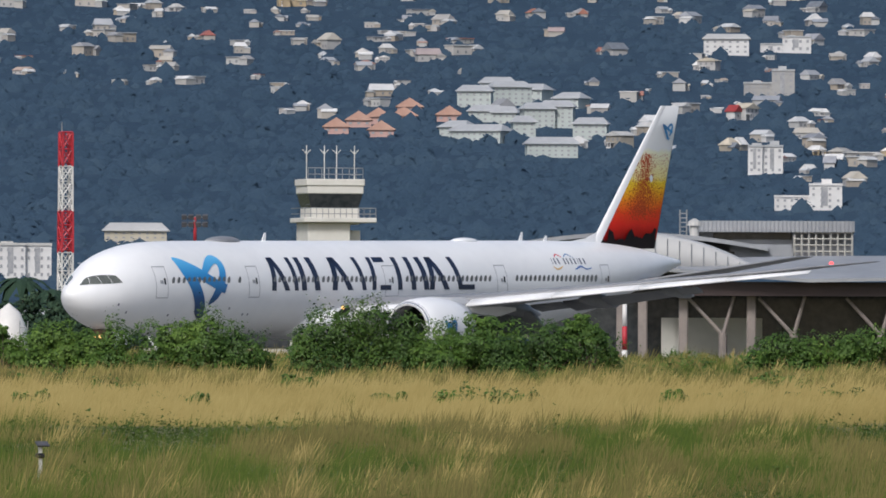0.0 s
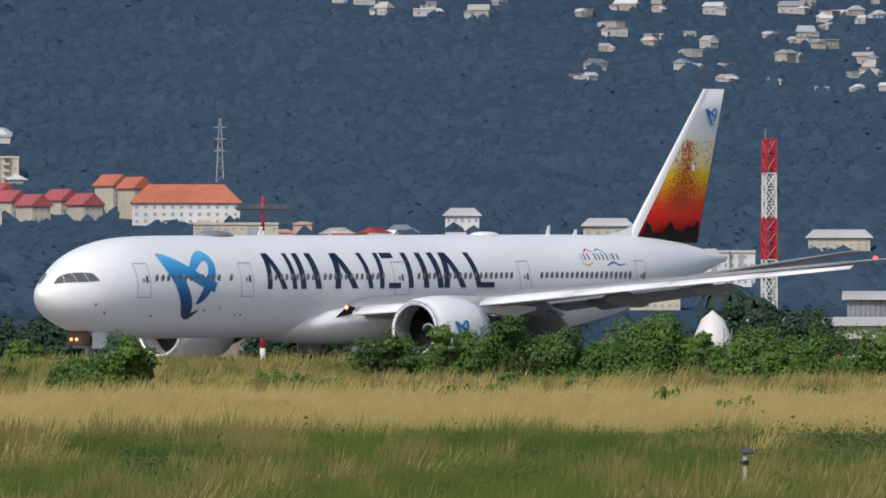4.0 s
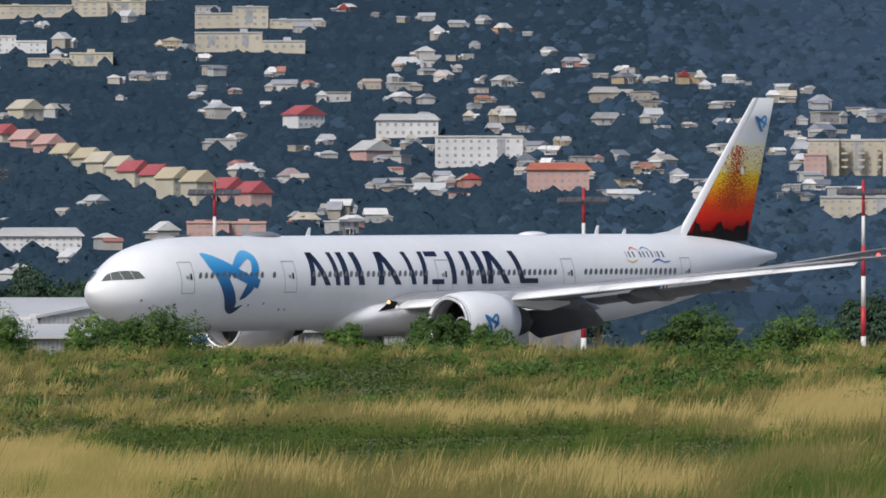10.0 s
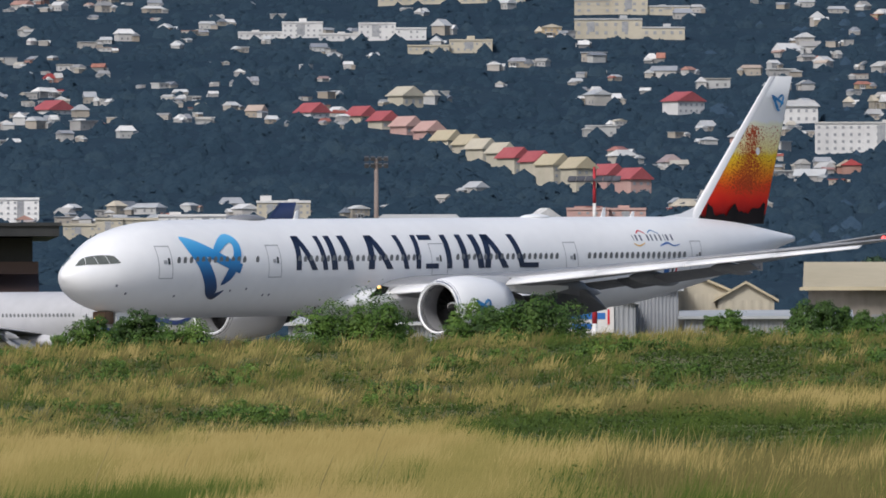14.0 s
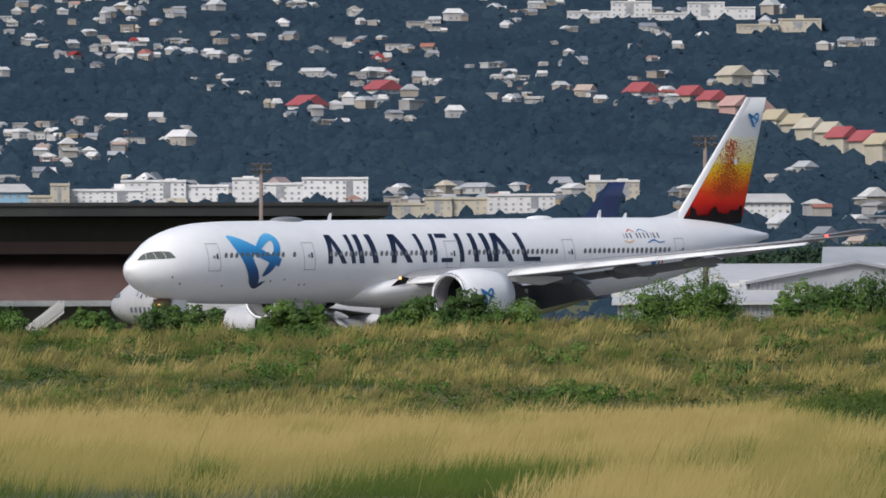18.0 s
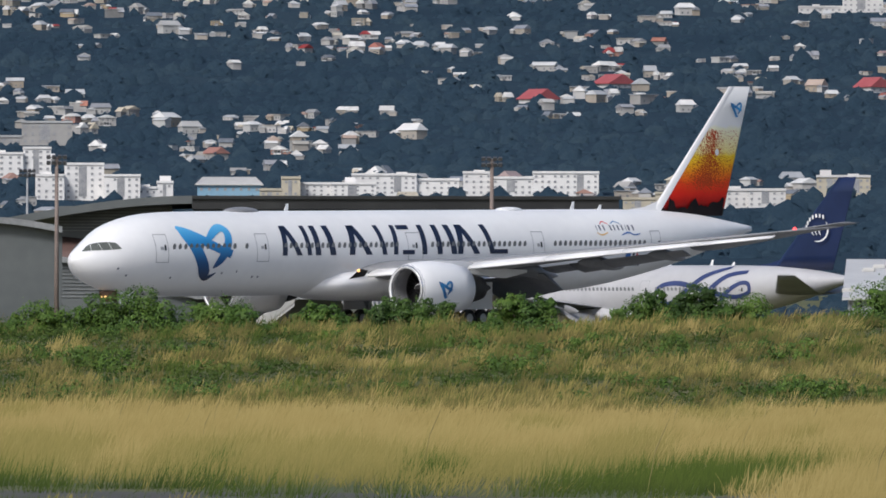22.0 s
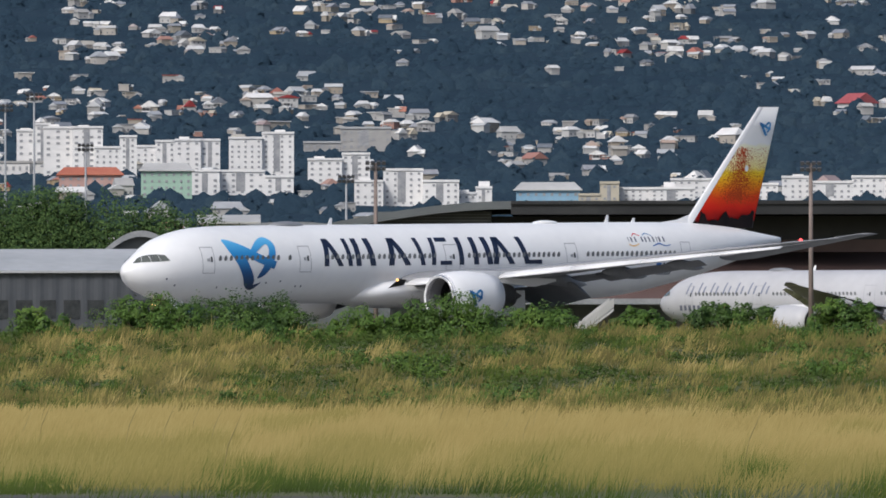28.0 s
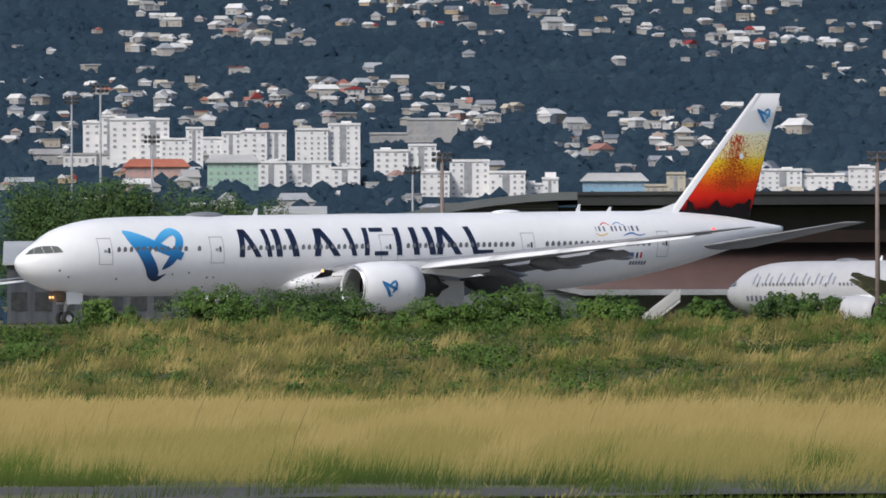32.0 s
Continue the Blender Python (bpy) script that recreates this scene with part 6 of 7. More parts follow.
MAROON = surface("maroon_cladding", (0.09, 0.055, 0.05), (0.14, 0.085, 0.075), 0.06, 0.6)
SAGE = surface("sage_cladding", (0.085, 0.097, 0.102), (0.125, 0.137, 0.14), 0.08, 0.55)
# canopy shade put into the column colour, with the branching columns' own brown
COLUMN_SHADE = surface("column_shade_brown", (0.2, 0.17, 0.16), (0.28, 0.24, 0.22), 0.4, 0.8)
VAULT_METAL = surface("vault_metal", (0.4, 0.4, 0.4), (0.48, 0.48, 0.48), 0.08, 0.5)
SOFFIT = surface("maroon_soffit", (0.03, 0.018, 0.018), (0.05, 0.03, 0.03), 0.1, 0.6)
ASPHALT = surface("asphalt", (0.05, 0.048, 0.043), (0.075, 0.072, 0.064), 0.15, 0.97, bump=0.3, space="World")
# unseen pavement, made paler so that it reflects light up onto the airliner
BOUNCE_PAVEMENT = surface("bounce_pavement", (0.16, 0.158, 0.15), (0.22, 0.215, 0.2), 0.05, 0.9, bump=0.2, space="World")
PLATE = surface("lamp_plate", (0.05, 0.05, 0.055), (0.1, 0.1, 0.11), 1.0, 0.5)


def facing(u, d, z, turn=0.0):
    """A pose on the ground with its front (-y) towards the camera."""
    return Matrix.Translation(at(u, d, z)) @ Matrix.Rotation(-u / F + radians(turn), 4, "Z")


def strip(name, u0, u1, d0, d1, dz, material, label, category):
    n = 60
    vs, fs = [], []
    for i in range(n + 1):
        u = u0 + (u1 - u0) * i / n
        for d in (d0, (d0 + d1) / 2, d1):
            vs.append(tuple(at(u, d, ground_z(u, d) + dz)))
    for i in range(n):
        for k in range(2):
            a = 3 * i + k
            fs.append((a, a + 3, a + 4, a + 1))
    return tagged(raw(name, vs, fs, material), label, category, kind="structure")


strip("runway", -6600, 900, 694, 1085, 0.04, BOUNCE_PAVEMENT, "runway and taxiway, paled to bounce light onto the hull", "runway")
strip("road", -6300, -3900, 217, 235, 0.05, ASPHALT, "dark asphalt service road in the grass", "road")


def control_tower():
    d, u = 1300.0, -201
    s = d / F
    z = ground_z(u, d)
    ob = thing("control_tower", facing(u, d, z, 12), "off-white airport control tower with dark slanted glazing", "control tower")
    top = lift(271, d) - z
    w = 99 * s / 2
    part("shaft", boxes((-w, w * 0.55, -w, w, -1, top), (w * 0.55, w, -w * 0.6, w, -1, top - 0.8), bevel=0.08), OFF_WHITE, ob)
    deck = part("gallery", boxes((-w * 1.2, w * 1.45, -w * 1.3, w * 1.2, top, top + 0.5), bevel=0.06), OFF_WHITE, ob)
    bm = bmesh.new()
    for k in range(13):
        x = -w * 1.17 + 2.59 * w * k / 12
        tube(bm, (x, -w * 1.27, top + 0.5), (x, -w * 1.27, top + 1.55), 0.04, n=5)
    for h in (0.9, 1.5):
        tube(bm, (-w * 1.17, -w * 1.27, top + h), (w * 1.42, -w * 1.27, top + h), 0.045, n=5)
        tube(bm, (w * 1.42, -w * 1.27, top + h), (w * 1.42, w * 1.1, top + h), 0.045, n=5)
        tube(bm, (-w * 1.17, -w * 1.27, top + h), (-w * 1.17, w * 1.1, top + h), 0.045, n=5)
    part("railing", bm, STEEL_GREY, deck)
    z1, z2, z3 = lift(278, d) - z, lift(296, d) - z, lift(322, d) - z
    part("parapet", boxes((-w * 0.88, w * 0.9, -w * 0.9, w * 0.9, z1 - 0.6, z2), bevel=0.05), OFF_WHITE, ob)
    rings = [[(-w * 0.86, -w * 0.86, z2), (w * 0.86, -w * 0.86, z2), (w * 0.86, w * 0.86, z2), (-w * 0.86, w * 0.86, z2)], [(-w * 1.0, -w * 1.0, z3), (w * 1.0, -w * 1.0, z3), (w * 1.0, w * 1.0, z3), (-w * 1.0, w * 1.0, z3)]]
    part("cab_glazing", skin(rings), GLASSY, ob, "dark outward-leaning cab glazing")
    z4 = lift(336, d) - z
    part("cab_roof", boxes((-w * 1.02, w * 1.02, -w * 1.02, w * 1.02, z3, z4), (-w * 1.06, w * 1.06, -w * 1.06, w * 1.06, z4, z4 + 0.7), bevel=0.05), OFF_WHITE, ob)
    bm = bmesh.new()
    for k in range(9):
        x = -w + 2 * w * k / 8
        tube(bm, (x, -w, z4 + 0.7), (x, -w, z4 + 1.9), 0.04, n=5)
    for h in (1.2, 1.85):
        tube(bm, (-w, -w, z4 + h), (w, -w, z4 + h), 0.045, n=5)
        tube(bm, (w, -w, z4 + h), (w, w, z4 + h), 0.045, n=5)
    part("roof_railing", bm, STEEL_GREY, ob)
    for x in (-0.85, -0.2, 0.25, 0.9):
        h = lift(408, d) - z
        part("antenna", tubes([((w * x, 0, z4 + 0.6), (w * x, 0, h), 0.05), ((w * x, 0, h - 0.9), (w * x + 0.45, 0, h - 0.45), 0.035), ((w * x, 0, h - 0.9), (w * x - 0.45, 0, h - 0.45), 0.035), ((w * x, 0, h - 1.1), (w * x, 0.4, h - 0.6), 0.035)], 5), OFF_WHITE, ob)


control_tower()


def lattice_mast():
    d, u = 1450.0, -668
    z = ground_z(u, d)
    s = d / F
    ob = thing("lattice_mast", facing(u, d, z, 20), "red and white lattice radio mast", "mast")
    w0, w1 = 11.5 * s, 9 * s
    for k, (e0, e1, m) in enumerate(((-10, 120, SIGNAL_WHITE), (120, 216, SIGNAL_WHITE), (216, 289, SIGNAL_RED), (289, 369, SIGNAL_WHITE), (369, 429, SIGNAL_RED))):
        z0, z1 = (0 if k == 0 else lift(e0, d) - z), lift(e1, d) - z
        bm = bmesh.new()
        n = max(2, int((z1 - z0) / 1.6))
        r = 0.085 if m is SIGNAL_WHITE else 0.12
        hw = lambda zz: w0 + (w1 - w0) * zz / (lift(429, d) - z)
        for i in range(n):
            a, b = z0 + (z1 - z0) * i / n, z0 + (z1 - z0) * (i + 1) / n
            ca = [(-hw(a), -hw(a), a), (hw(a), -hw(a), a), (hw(a), hw(a), a), (-hw(a), hw(a), a)]
            cb = [(-hw(b), -hw(b), b), (hw(b), -hw(b), b), (hw(b), hw(b), b), (-hw(b), hw(b), b)]
            for q in range(4):
                j = (q + 1) % 4
                tube(bm, ca[q], cb[q], r * 1.3, n=4)
                tube(bm, ca[q], cb[j], r * 0.8, n=4)
                tube(bm, ca[j], cb[q], r * 0.8, n=4)
                tube(bm, cb[q], cb[j], r * 0.8, n=4)
        part("mast_section", bm, m, ob)
    h = lift(429, d) - z
    part("antenna", tubes([((-0.5, 0, h), (-0.5, 0, h + 1.2), 0.06)], 5), STEEL_GREY, ob)


lattice_mast()


def banded_mast(u, e, d, head="panels"):
    z = ground_z(u, d)
    h = lift(e, d) - z
    ob = thing("floodlight_mast", facing(u, d, z, -8), "red and white banded mast with solar panel head" if head == "panels" else "red-topped mast with a cluster of floodlights", "mast", "banded masts")
    n = 6
    for k in range(n):
        a, b = h * k / n, h * (k + 1) / n
        bm = bmesh.new()
        tube(bm, (0, 0, a), (0, 0, b), 0.24 - 0.02 * k, 0.22 - 0.02 * k, 10)
        part("pole_band", bm, SIGNAL_RED if (n - k) % 2 else SIGNAL_WHITE, ob, "", True)
    if head == "panels":
        part("cross_bar", boxes((-2.1, 2.1, -0.06, 0.06, h - 0.75, h - 0.63)), STEEL_GREY, ob)
        for k in range(6):
            x = -1.8 + 0.72 * k
            bm = bmesh.new()
            box(bm, -0.33, 0.33, -0.5, 0.5, -0.03, 0.03, Matrix.Translation((x, -0.1, h - 0.45)) @ Matrix.Rotation(radians(24), 4, "X"))
            part("panel", bm, PLATE, ob)
        part("beacon", tubes([((0, 0, h), (0, 0, h + 0.5), 0.14, 0.1)], 8), SIGNAL_RED, ob)
    else:
        cluster(ob, h)


def cluster(ob, h):
    part("head_frame", tubes([((-0.9, 0, h), (0.9, 0, h), 0.06), ((-0.9, 0, h - 0.6), (0.9, 0, h - 0.6), 0.06), ((0, -0.6, h - 0.3), (0, 0.6, h - 0.3), 0.06)], 5), STEEL_GREY, ob)
    for x in (-0.85, -0.3, 0.3, 0.85):
        for dz in (0, -0.6):
            bm = bmesh.new()
            box(bm, -0.2, 0.2, -0.14, 0.14, -0.18, 0.2, Matrix.Translation((x, -0.2, h + dz)) @ Matrix.Rotation(radians(25), 4, "X"))
            part("floodlight", bm, PLATE, ob)


for u, e in ((-1564, 318), (-2160, 326), (-2655, 312), (-3308, 326)):
    banded_mast(u, e, 1000)
banded_mast(-439, 280, 1000, "cluster")
banded_mast(322, 258, 1000, "cluster")


POLE_BROWN = surface("weathered_pole", (0.17, 0.13, 0.115), (0.25, 0.2, 0.18), 0.6, 0.8)
POLE_GREY = surface("galvanised_pole", (0.26, 0.27, 0.29), (0.34, 0.35, 0.37), 0.6, 0.6)


def concrete_mast(u, e, d, r=0.2, head=True):
    z = ground_z(u, d)
    h = lift(e, d) - z
    ob = thing("floodlight_mast", facing(u, d, z), "tall weathered mast with a cluster of floodlights", "mast", "apron masts")
    part("pole", lathe([(-0.5, r * 1.3), (h, r * 0.8)], "z", 10, True), POLE_BROWN if r > 0.2 else POLE_GREY, ob, "", True)
    if head:
        cluster(ob, h)


for u, e, d in ((-3694, 352, 1100), (-4480, 306, 1250), (-5250, 308, 1300)):
    concrete_mast(u, e, d, 0.22)
for u, e, d in ((-5854, 430, 1650), (-5763, 340, 1650), (-5302, 284, 1600), (-5905, 410, 1700)):
    concrete_mast(u, e, d, 0.16)


def ribbed(bm, x0, x1, z0, z1, y, n, dep=0.08):
    """A corrugated skin before a wall in the plane y, folded out of one sheet."""
    row = []
    for k in range(4 * n + 1):
        x = x0 + (x1 - x0) * k / (4 * n)
        yy = y - (dep if k % 4 in (1, 2) else 0.012)
        row.append((bm.verts.new((x, yy, z0)), bm.verts.new((x, yy, z1))))
    for (a, b), (c, d) in zip(row, row[1:]):
        bm.faces.new((a, c, d, b))


def shed(u0, u1, e_eave, e_ridge, d, wall, roof, label, dep=24.0, ribs=40, along_x=True, name="warehouse"):
    u = (u0 + u1) / 2
    z = ground_z(u, d)
    W = (u1 - u0) * d / F
    ob = thing(name, facing(u, d, z), label, "building")
    he, hr = lift(e_eave, d) - z, lift(e_ridge, d) - z
    bm = bmesh.new()
    ribbed(bm, -W / 2, W / 2, 0, he, 0, ribs)
    part("cladding", bm, wall, ob)
    bm = boxes((-W / 2, W / 2, 0, dep, -1, he))
    if not along_x:
        v = [bm.verts.new(p) for p in ((-W / 2, 0, he), (W / 2, 0, he), (0, 0, hr))]
        bm.faces.new(v)
    part("wall", bm, wall, ob)
    bm = bmesh.new()
    if along_x:
        q = [(-W / 2 - 0.5, -0.6, he), (W / 2 + 0.5, -0.6, he), (W / 2 + 0.5, dep * 0.5, hr), (-W / 2 - 0.5, dep * 0.5, hr), (W / 2 + 0.5, dep + 0.6, he), (-W / 2 - 0.5, dep + 0.6, he)]
        v = [bm.verts.new(p) for p in q] + [bm.verts.new((x, y, zz - 0.25)) for x, y, zz in q]
        for f in ((0, 1, 2, 3), (3, 2, 4, 5), (6, 9, 8, 7), (9, 11, 10, 8), (0, 6, 7, 1), (5, 4, 10, 11), (0, 3, 9, 6), (3, 5, 11, 9), (1, 7, 8, 2), (2, 8, 10, 4)):
            bm.faces.new([v[i] for i in f])
    else:
        q = [(-W / 2 - 0.4, he - 0.15), (0, hr), (W / 2 + 0.4, he - 0.15)]
        for (xa, za), (xb, zb) in zip(q, q[1:]):
            v = [bm.verts.new(p) for p in ((xa, -0.5, za), (xb, -0.5, zb), (xb, dep, zb), (xa, dep, za), (xa, -0.5, za + 0.25), (xb, -0.5, zb + 0.25), (xb, dep, zb + 0.25), (xa, dep, za + 0.25))]
            for f in ((0, 1, 2, 3), (4, 7, 6, 5), (0, 4, 5, 1), (2, 6, 7, 3), (0, 3, 7, 4), (1, 5, 6, 2)):
                bm.faces.new([v[i] for i in f])
    bmesh.ops.recalc_face_normals(bm, faces=bm.faces)
    part("roof", bm, roof, ob)
    return ob, W, he, hr


# low sheds and walls along the apron
DARK_CLAD = surface("dark_blue_grey_cladding", (0.045, 0.05, 0.06), (0.075, 0.082, 0.095), 0.1, 0.6)
SHEET_PALE = surface("weathered_pale_sheet", (0.44, 0.44, 0.45), (0.56, 0.56, 0.56), 0.06, 0.6)
TAN_GREY = surface("tan_grey_render", (0.2, 0.175, 0.15), (0.28, 0.25, 0.215), 0.1, 0.85)
shed(-1460, -1270, 92, 108, 1150, SHEET_GREY, GREY_ROOF, "grey corrugated shed beyond the runway")
shed(-1740, -1160, 90, 106, 1160, TAN_GREY, GREY_ROOF, "long low tan-grey terminal annexe", ribs=24)
ob, W, he, hr = shed(-760, -250, 104, 116, 1165, CONCRETE, PALE_ROOF, "long low pale terminal wing beside the tower", dep=18, ribs=20)
part("window_band", boxes((-W * 0.42, W * 0.46, -0.16, 0.1, he * 0.5, he * 0.75)), GLASSY, ob, "dark band of windows")
shed(-530, -262, 150, 162, 1200, STEEL_GREY, PALE_ROOF, "grey upper storey of a terminal hall", dep=14, ribs=30)
shed(-3480, -3160, 122, 162, 1150, SHEET_GREY, GREY_ROOF, "grey corrugated cargo shed with pale roof", dep=40, ribs=50)
shed(-3150, -2860, 72, 84, 1140, SHEET_GREY, GREY_ROOF, "low grey corrugated lean-to", ribs=40)
ob, W, he, hr = shed(-3616, -3236, 96, 130, 1120, SHEET_GREY, SHEET_GREY, "grey gabled cargo shed with a white sign", dep=40, ribs=44, along_x=False)
sign = part("sign", boxes((W * 0.16, W * 0.4, -0.3, -0.1, he * 0.45, he * 0.95)), SIGNAL_WHITE, ob, "white sign board with plain bars")
part("sign_bar", boxes((W * 0.19, W * 0.36, -0.34, -0.29, he * 0.7, he * 0.82)), MARK_BLUE, sign)
part("sign_bar", boxes((W * 0.2, W * 0.3, -0.34, -0.29, he * 0.52, he * 0.62)), MARK_BLUE, sign)
part("sign_mark", boxes((W * 0.37, W * 0.38, -0.34, -0.29, he * 0.6, he * 0.88)), MARK_RED, sign)
shed(-3250, -3060, 112, 154, 1180, CREAM_WALL, TAN_ROOF, "cream gabled building with tan roof", along_x=False, ribs=8)
shed(-3090, -2990, 100, 130, 1170, CREAM_WALL, TAN_ROOF, "small cream gabled building", along_x=False, ribs=6)
# the wall's darker tan-grey has the shade below the roof painted in
ob, W, he, hr = shed(-2930, -2650, 124, 170, 1160, TAN_GREY, TAN_ROOF, "wide building with a wall coloured shade-brown and a broad tan sheet roof", dep=30, ribs=10)
for k in range(8):
    x = -W / 2 + W * (k + 0.5) / 8
    part("window", boxes((x - 0.55, x + 0.55, -0.14, 0.1, he * 0.3, he * 0.62)), OPENING, ob)
part("eave", boxes((-W / 2 - 0.8, W / 2 + 0.8, -1.6, -0.62, he - 0.35, he - 0.05)), TAN_ROOF, ob, "deep tan eave")
ob, W, he, hr = shed(-3850, -3380, 62, 134, 1110, SHEET_GREY, SHEET_PALE, "large warehouse with a pale grey sheet roof", dep=70, ribs=60)
for k in range(14):
    x, y = -W / 2 + W * ((k * 0.37) % 1.0), 5 + 26 * ((k * 0.61) % 1.0)
    zz = he + (hr - he) * y / 35
    part("roof_vent", boxes((x - 0.6, x + 0.6, y - 0.4, y + 0.4, zz - 0.1, zz + 0.35), bevel=0.12), PALE_ROOF, ob)


def terminal():
    d, u = 1180.0, 500
    s = d / F
    z = ground_z(u, d)
    ob = thing("terminal_building", facing(u, d, z), "grey airport terminal with curved metal roofs and slanting columns", "terminal")
    X = lambda x: (x - 784 - u) * s
    Z = lambda y: lift(666.5 - y, d) - z
    part("glazed_wall", boxes((X(1180), X(2000), 10, 14, -1, Z(505))), GLASSY, ob, "dark glazed front")
    part("plinth_wall", boxes((X(1170), X(1350), 9.2, 10, -1, Z(560))), CONCRETE, ob)
    # main vault
    def vault(x0, x1, y_edge, y_top, y0, y1, name, m):
        rings = []
        for k in range(13):
            t = k / 12
            x = X(x0) + (X(x1) - X(x0)) * t
            zz = Z(y_edge) + (Z(y_top) - Z(y_edge)) * math.sin(math.pi * (0.08 + 0.84 * t))
            rings.append([(x, y0, zz - 0.4), (x, y1, zz + 0.3 - 0.4), (x, y1, zz + 0.3), (x, y0, zz)])
        part(name, skin(rings), m, ob)
    vault(872, 1360, 440, 406, 16, 60, "vault_roof", SHEET_GREY)
    # dark box put in for the shade of the vault's open interior
    part("vault_shade", boxes((X(930), X(1300), 17, 50, 0, Z(440))), GLASSY, ob, "dark box in place of the shaded interior under the vault")
    # the vault's long metal slope
    rings = []
    for k in range(15):
        t = k / 14
        x, yy = X(1095) + (X(1352) - X(1095)) * t, 404 + 70 * t ** 2.2
        rings.append([(x, 4, Z(480)), (x, 15.5, Z(480)), (x, 15.5, Z(yy)), (x, 8, Z(yy + 2)), (x, 4, Z(min(478, yy + 9)))])
    part("vault_slope", skin(rings), VAULT_METAL, ob, "pale grey standing-seam slope of the vault", True)
    for k in range(1, 12):
        t = k / 12
        x = X(1095) + (X(1352) - X(1095)) * t
        part("seam", tubes([((x, 3.9, Z(478)), (x, 3.9, Z(406 + 70 * t ** 2.2 + 8)), 0.05)], 4), SHEET_GREY, ob)
    part("lower_wall", boxes((X(1292), X(1402), 17.5, 20, Z(470), Z(427))), SHEET_GREY, ob, "ribbed grey wall below the upper block")
    # canopy
    rings = [[(X(1158), -4, Z(478)), (X(1158), 14, Z(462)), (X(1158), 14, Z(455)), (X(1158), -4, Z(472))],
             [(X(1430), -4, Z(498)), (X(1430), 14, Z(455)), (X(1430), 14, Z(448)), (X(1430), -4, Z(492))],
             [(X(1900), -4, Z(488)), (X(1900), 14, Z(452)), (X(1900), 14, Z(445)), (X(1900), -4, Z(482))]]
    part("canopy", skin(rings), SHEET_GREY, ob, "broad pale grey canopy")
    part("canopy_beam", boxes((X(1170), X(1900), -2.5, -2.0, Z(522), Z(497)), (X(1170), X(1900), 3.0, 9.0, Z(520), Z(500))), SOFFIT, ob, "maroon beam under the canopy")
    # upper block
    part("upper_block", boxes((X(1222), X(1512), 22, 40, Z(460), Z(404))), SHEET_GREY, ob)
    bm = boxes((X(1218), X(1516), 20.5, 41, Z(404), Z(384)))
    ribbed(bm, X(1218), X(1516), Z(404), Z(384), 20.5, 40)
    part("upper_fascia", bm, SHEET_GREY, ob, "ribbed grey fascia")
    part("window_band", boxes((X(1262), X(1402), 21.8, 22.1, Z(417), Z(405))), GLASSY, ob)
    bm = bmesh.new()
    for k in range(9):
        x = X(1408) + (X(1512) - X(1408)) * k / 8
        tube(bm, (x, 20.8, Z(450)), (x, 20.8, Z(405)), 0.1, n=4)
    for k in range(5):
        zz = Z(450) + (Z(405) - Z(450)) * k / 4
        tube(bm, (X(1408), 20.8, zz), (X(1512), 20.8, zz), 0.08, n=4)
    part("screen_lattice", bm, CONCRETE, ob)
    for x in (1100, 1138, 1210, 1330):
        part("column", boxes((X(x) - 0.45, X(x) + 0.45, -1, -0.1, -0.5, Z(520)), bevel=0.12), COLUMN_SHADE, ob, "concrete column coloured as in the canopy's shade")
    for x in (1280, 1405, 1560):
        part("branching_column", tubes([((X(x), -1, -0.5), (X(x), -1, Z(590)), 0.42), ((X(x), -1, Z(592)), (X(x - 62), -1, Z(525)), 0.2, 0.16), ((X(x), -1, Z(592)), (X(x + 20), -1, Z(520)), 0.2, 0.16)], 8), COLUMN_SHADE, ob, "column that branches to the canopy")
    part("roof_duct", lathe([(0, 0.45), (1.2, 0.45), (1.2, 0.7), (1.6, 0.6), (1.9, 0.1)], "z", 12, True), PALE_ROOF, ob).location = (X(1228), 18, Z(416))
    part("roof_lattice", tubes([((X(1202), 18, Z(440)), (X(1202), 18, Z(365)), 0.08), ((X(1214), 18, Z(440)), (X(1214), 18, Z(365)), 0.08)] + [((X(1202), 18, Z(372 + 8 * k)), (X(1214), 18, Z(372 + 8 * k)), 0.06) for k in range(8)], 4), STEEL_GREY, ob)


terminal()


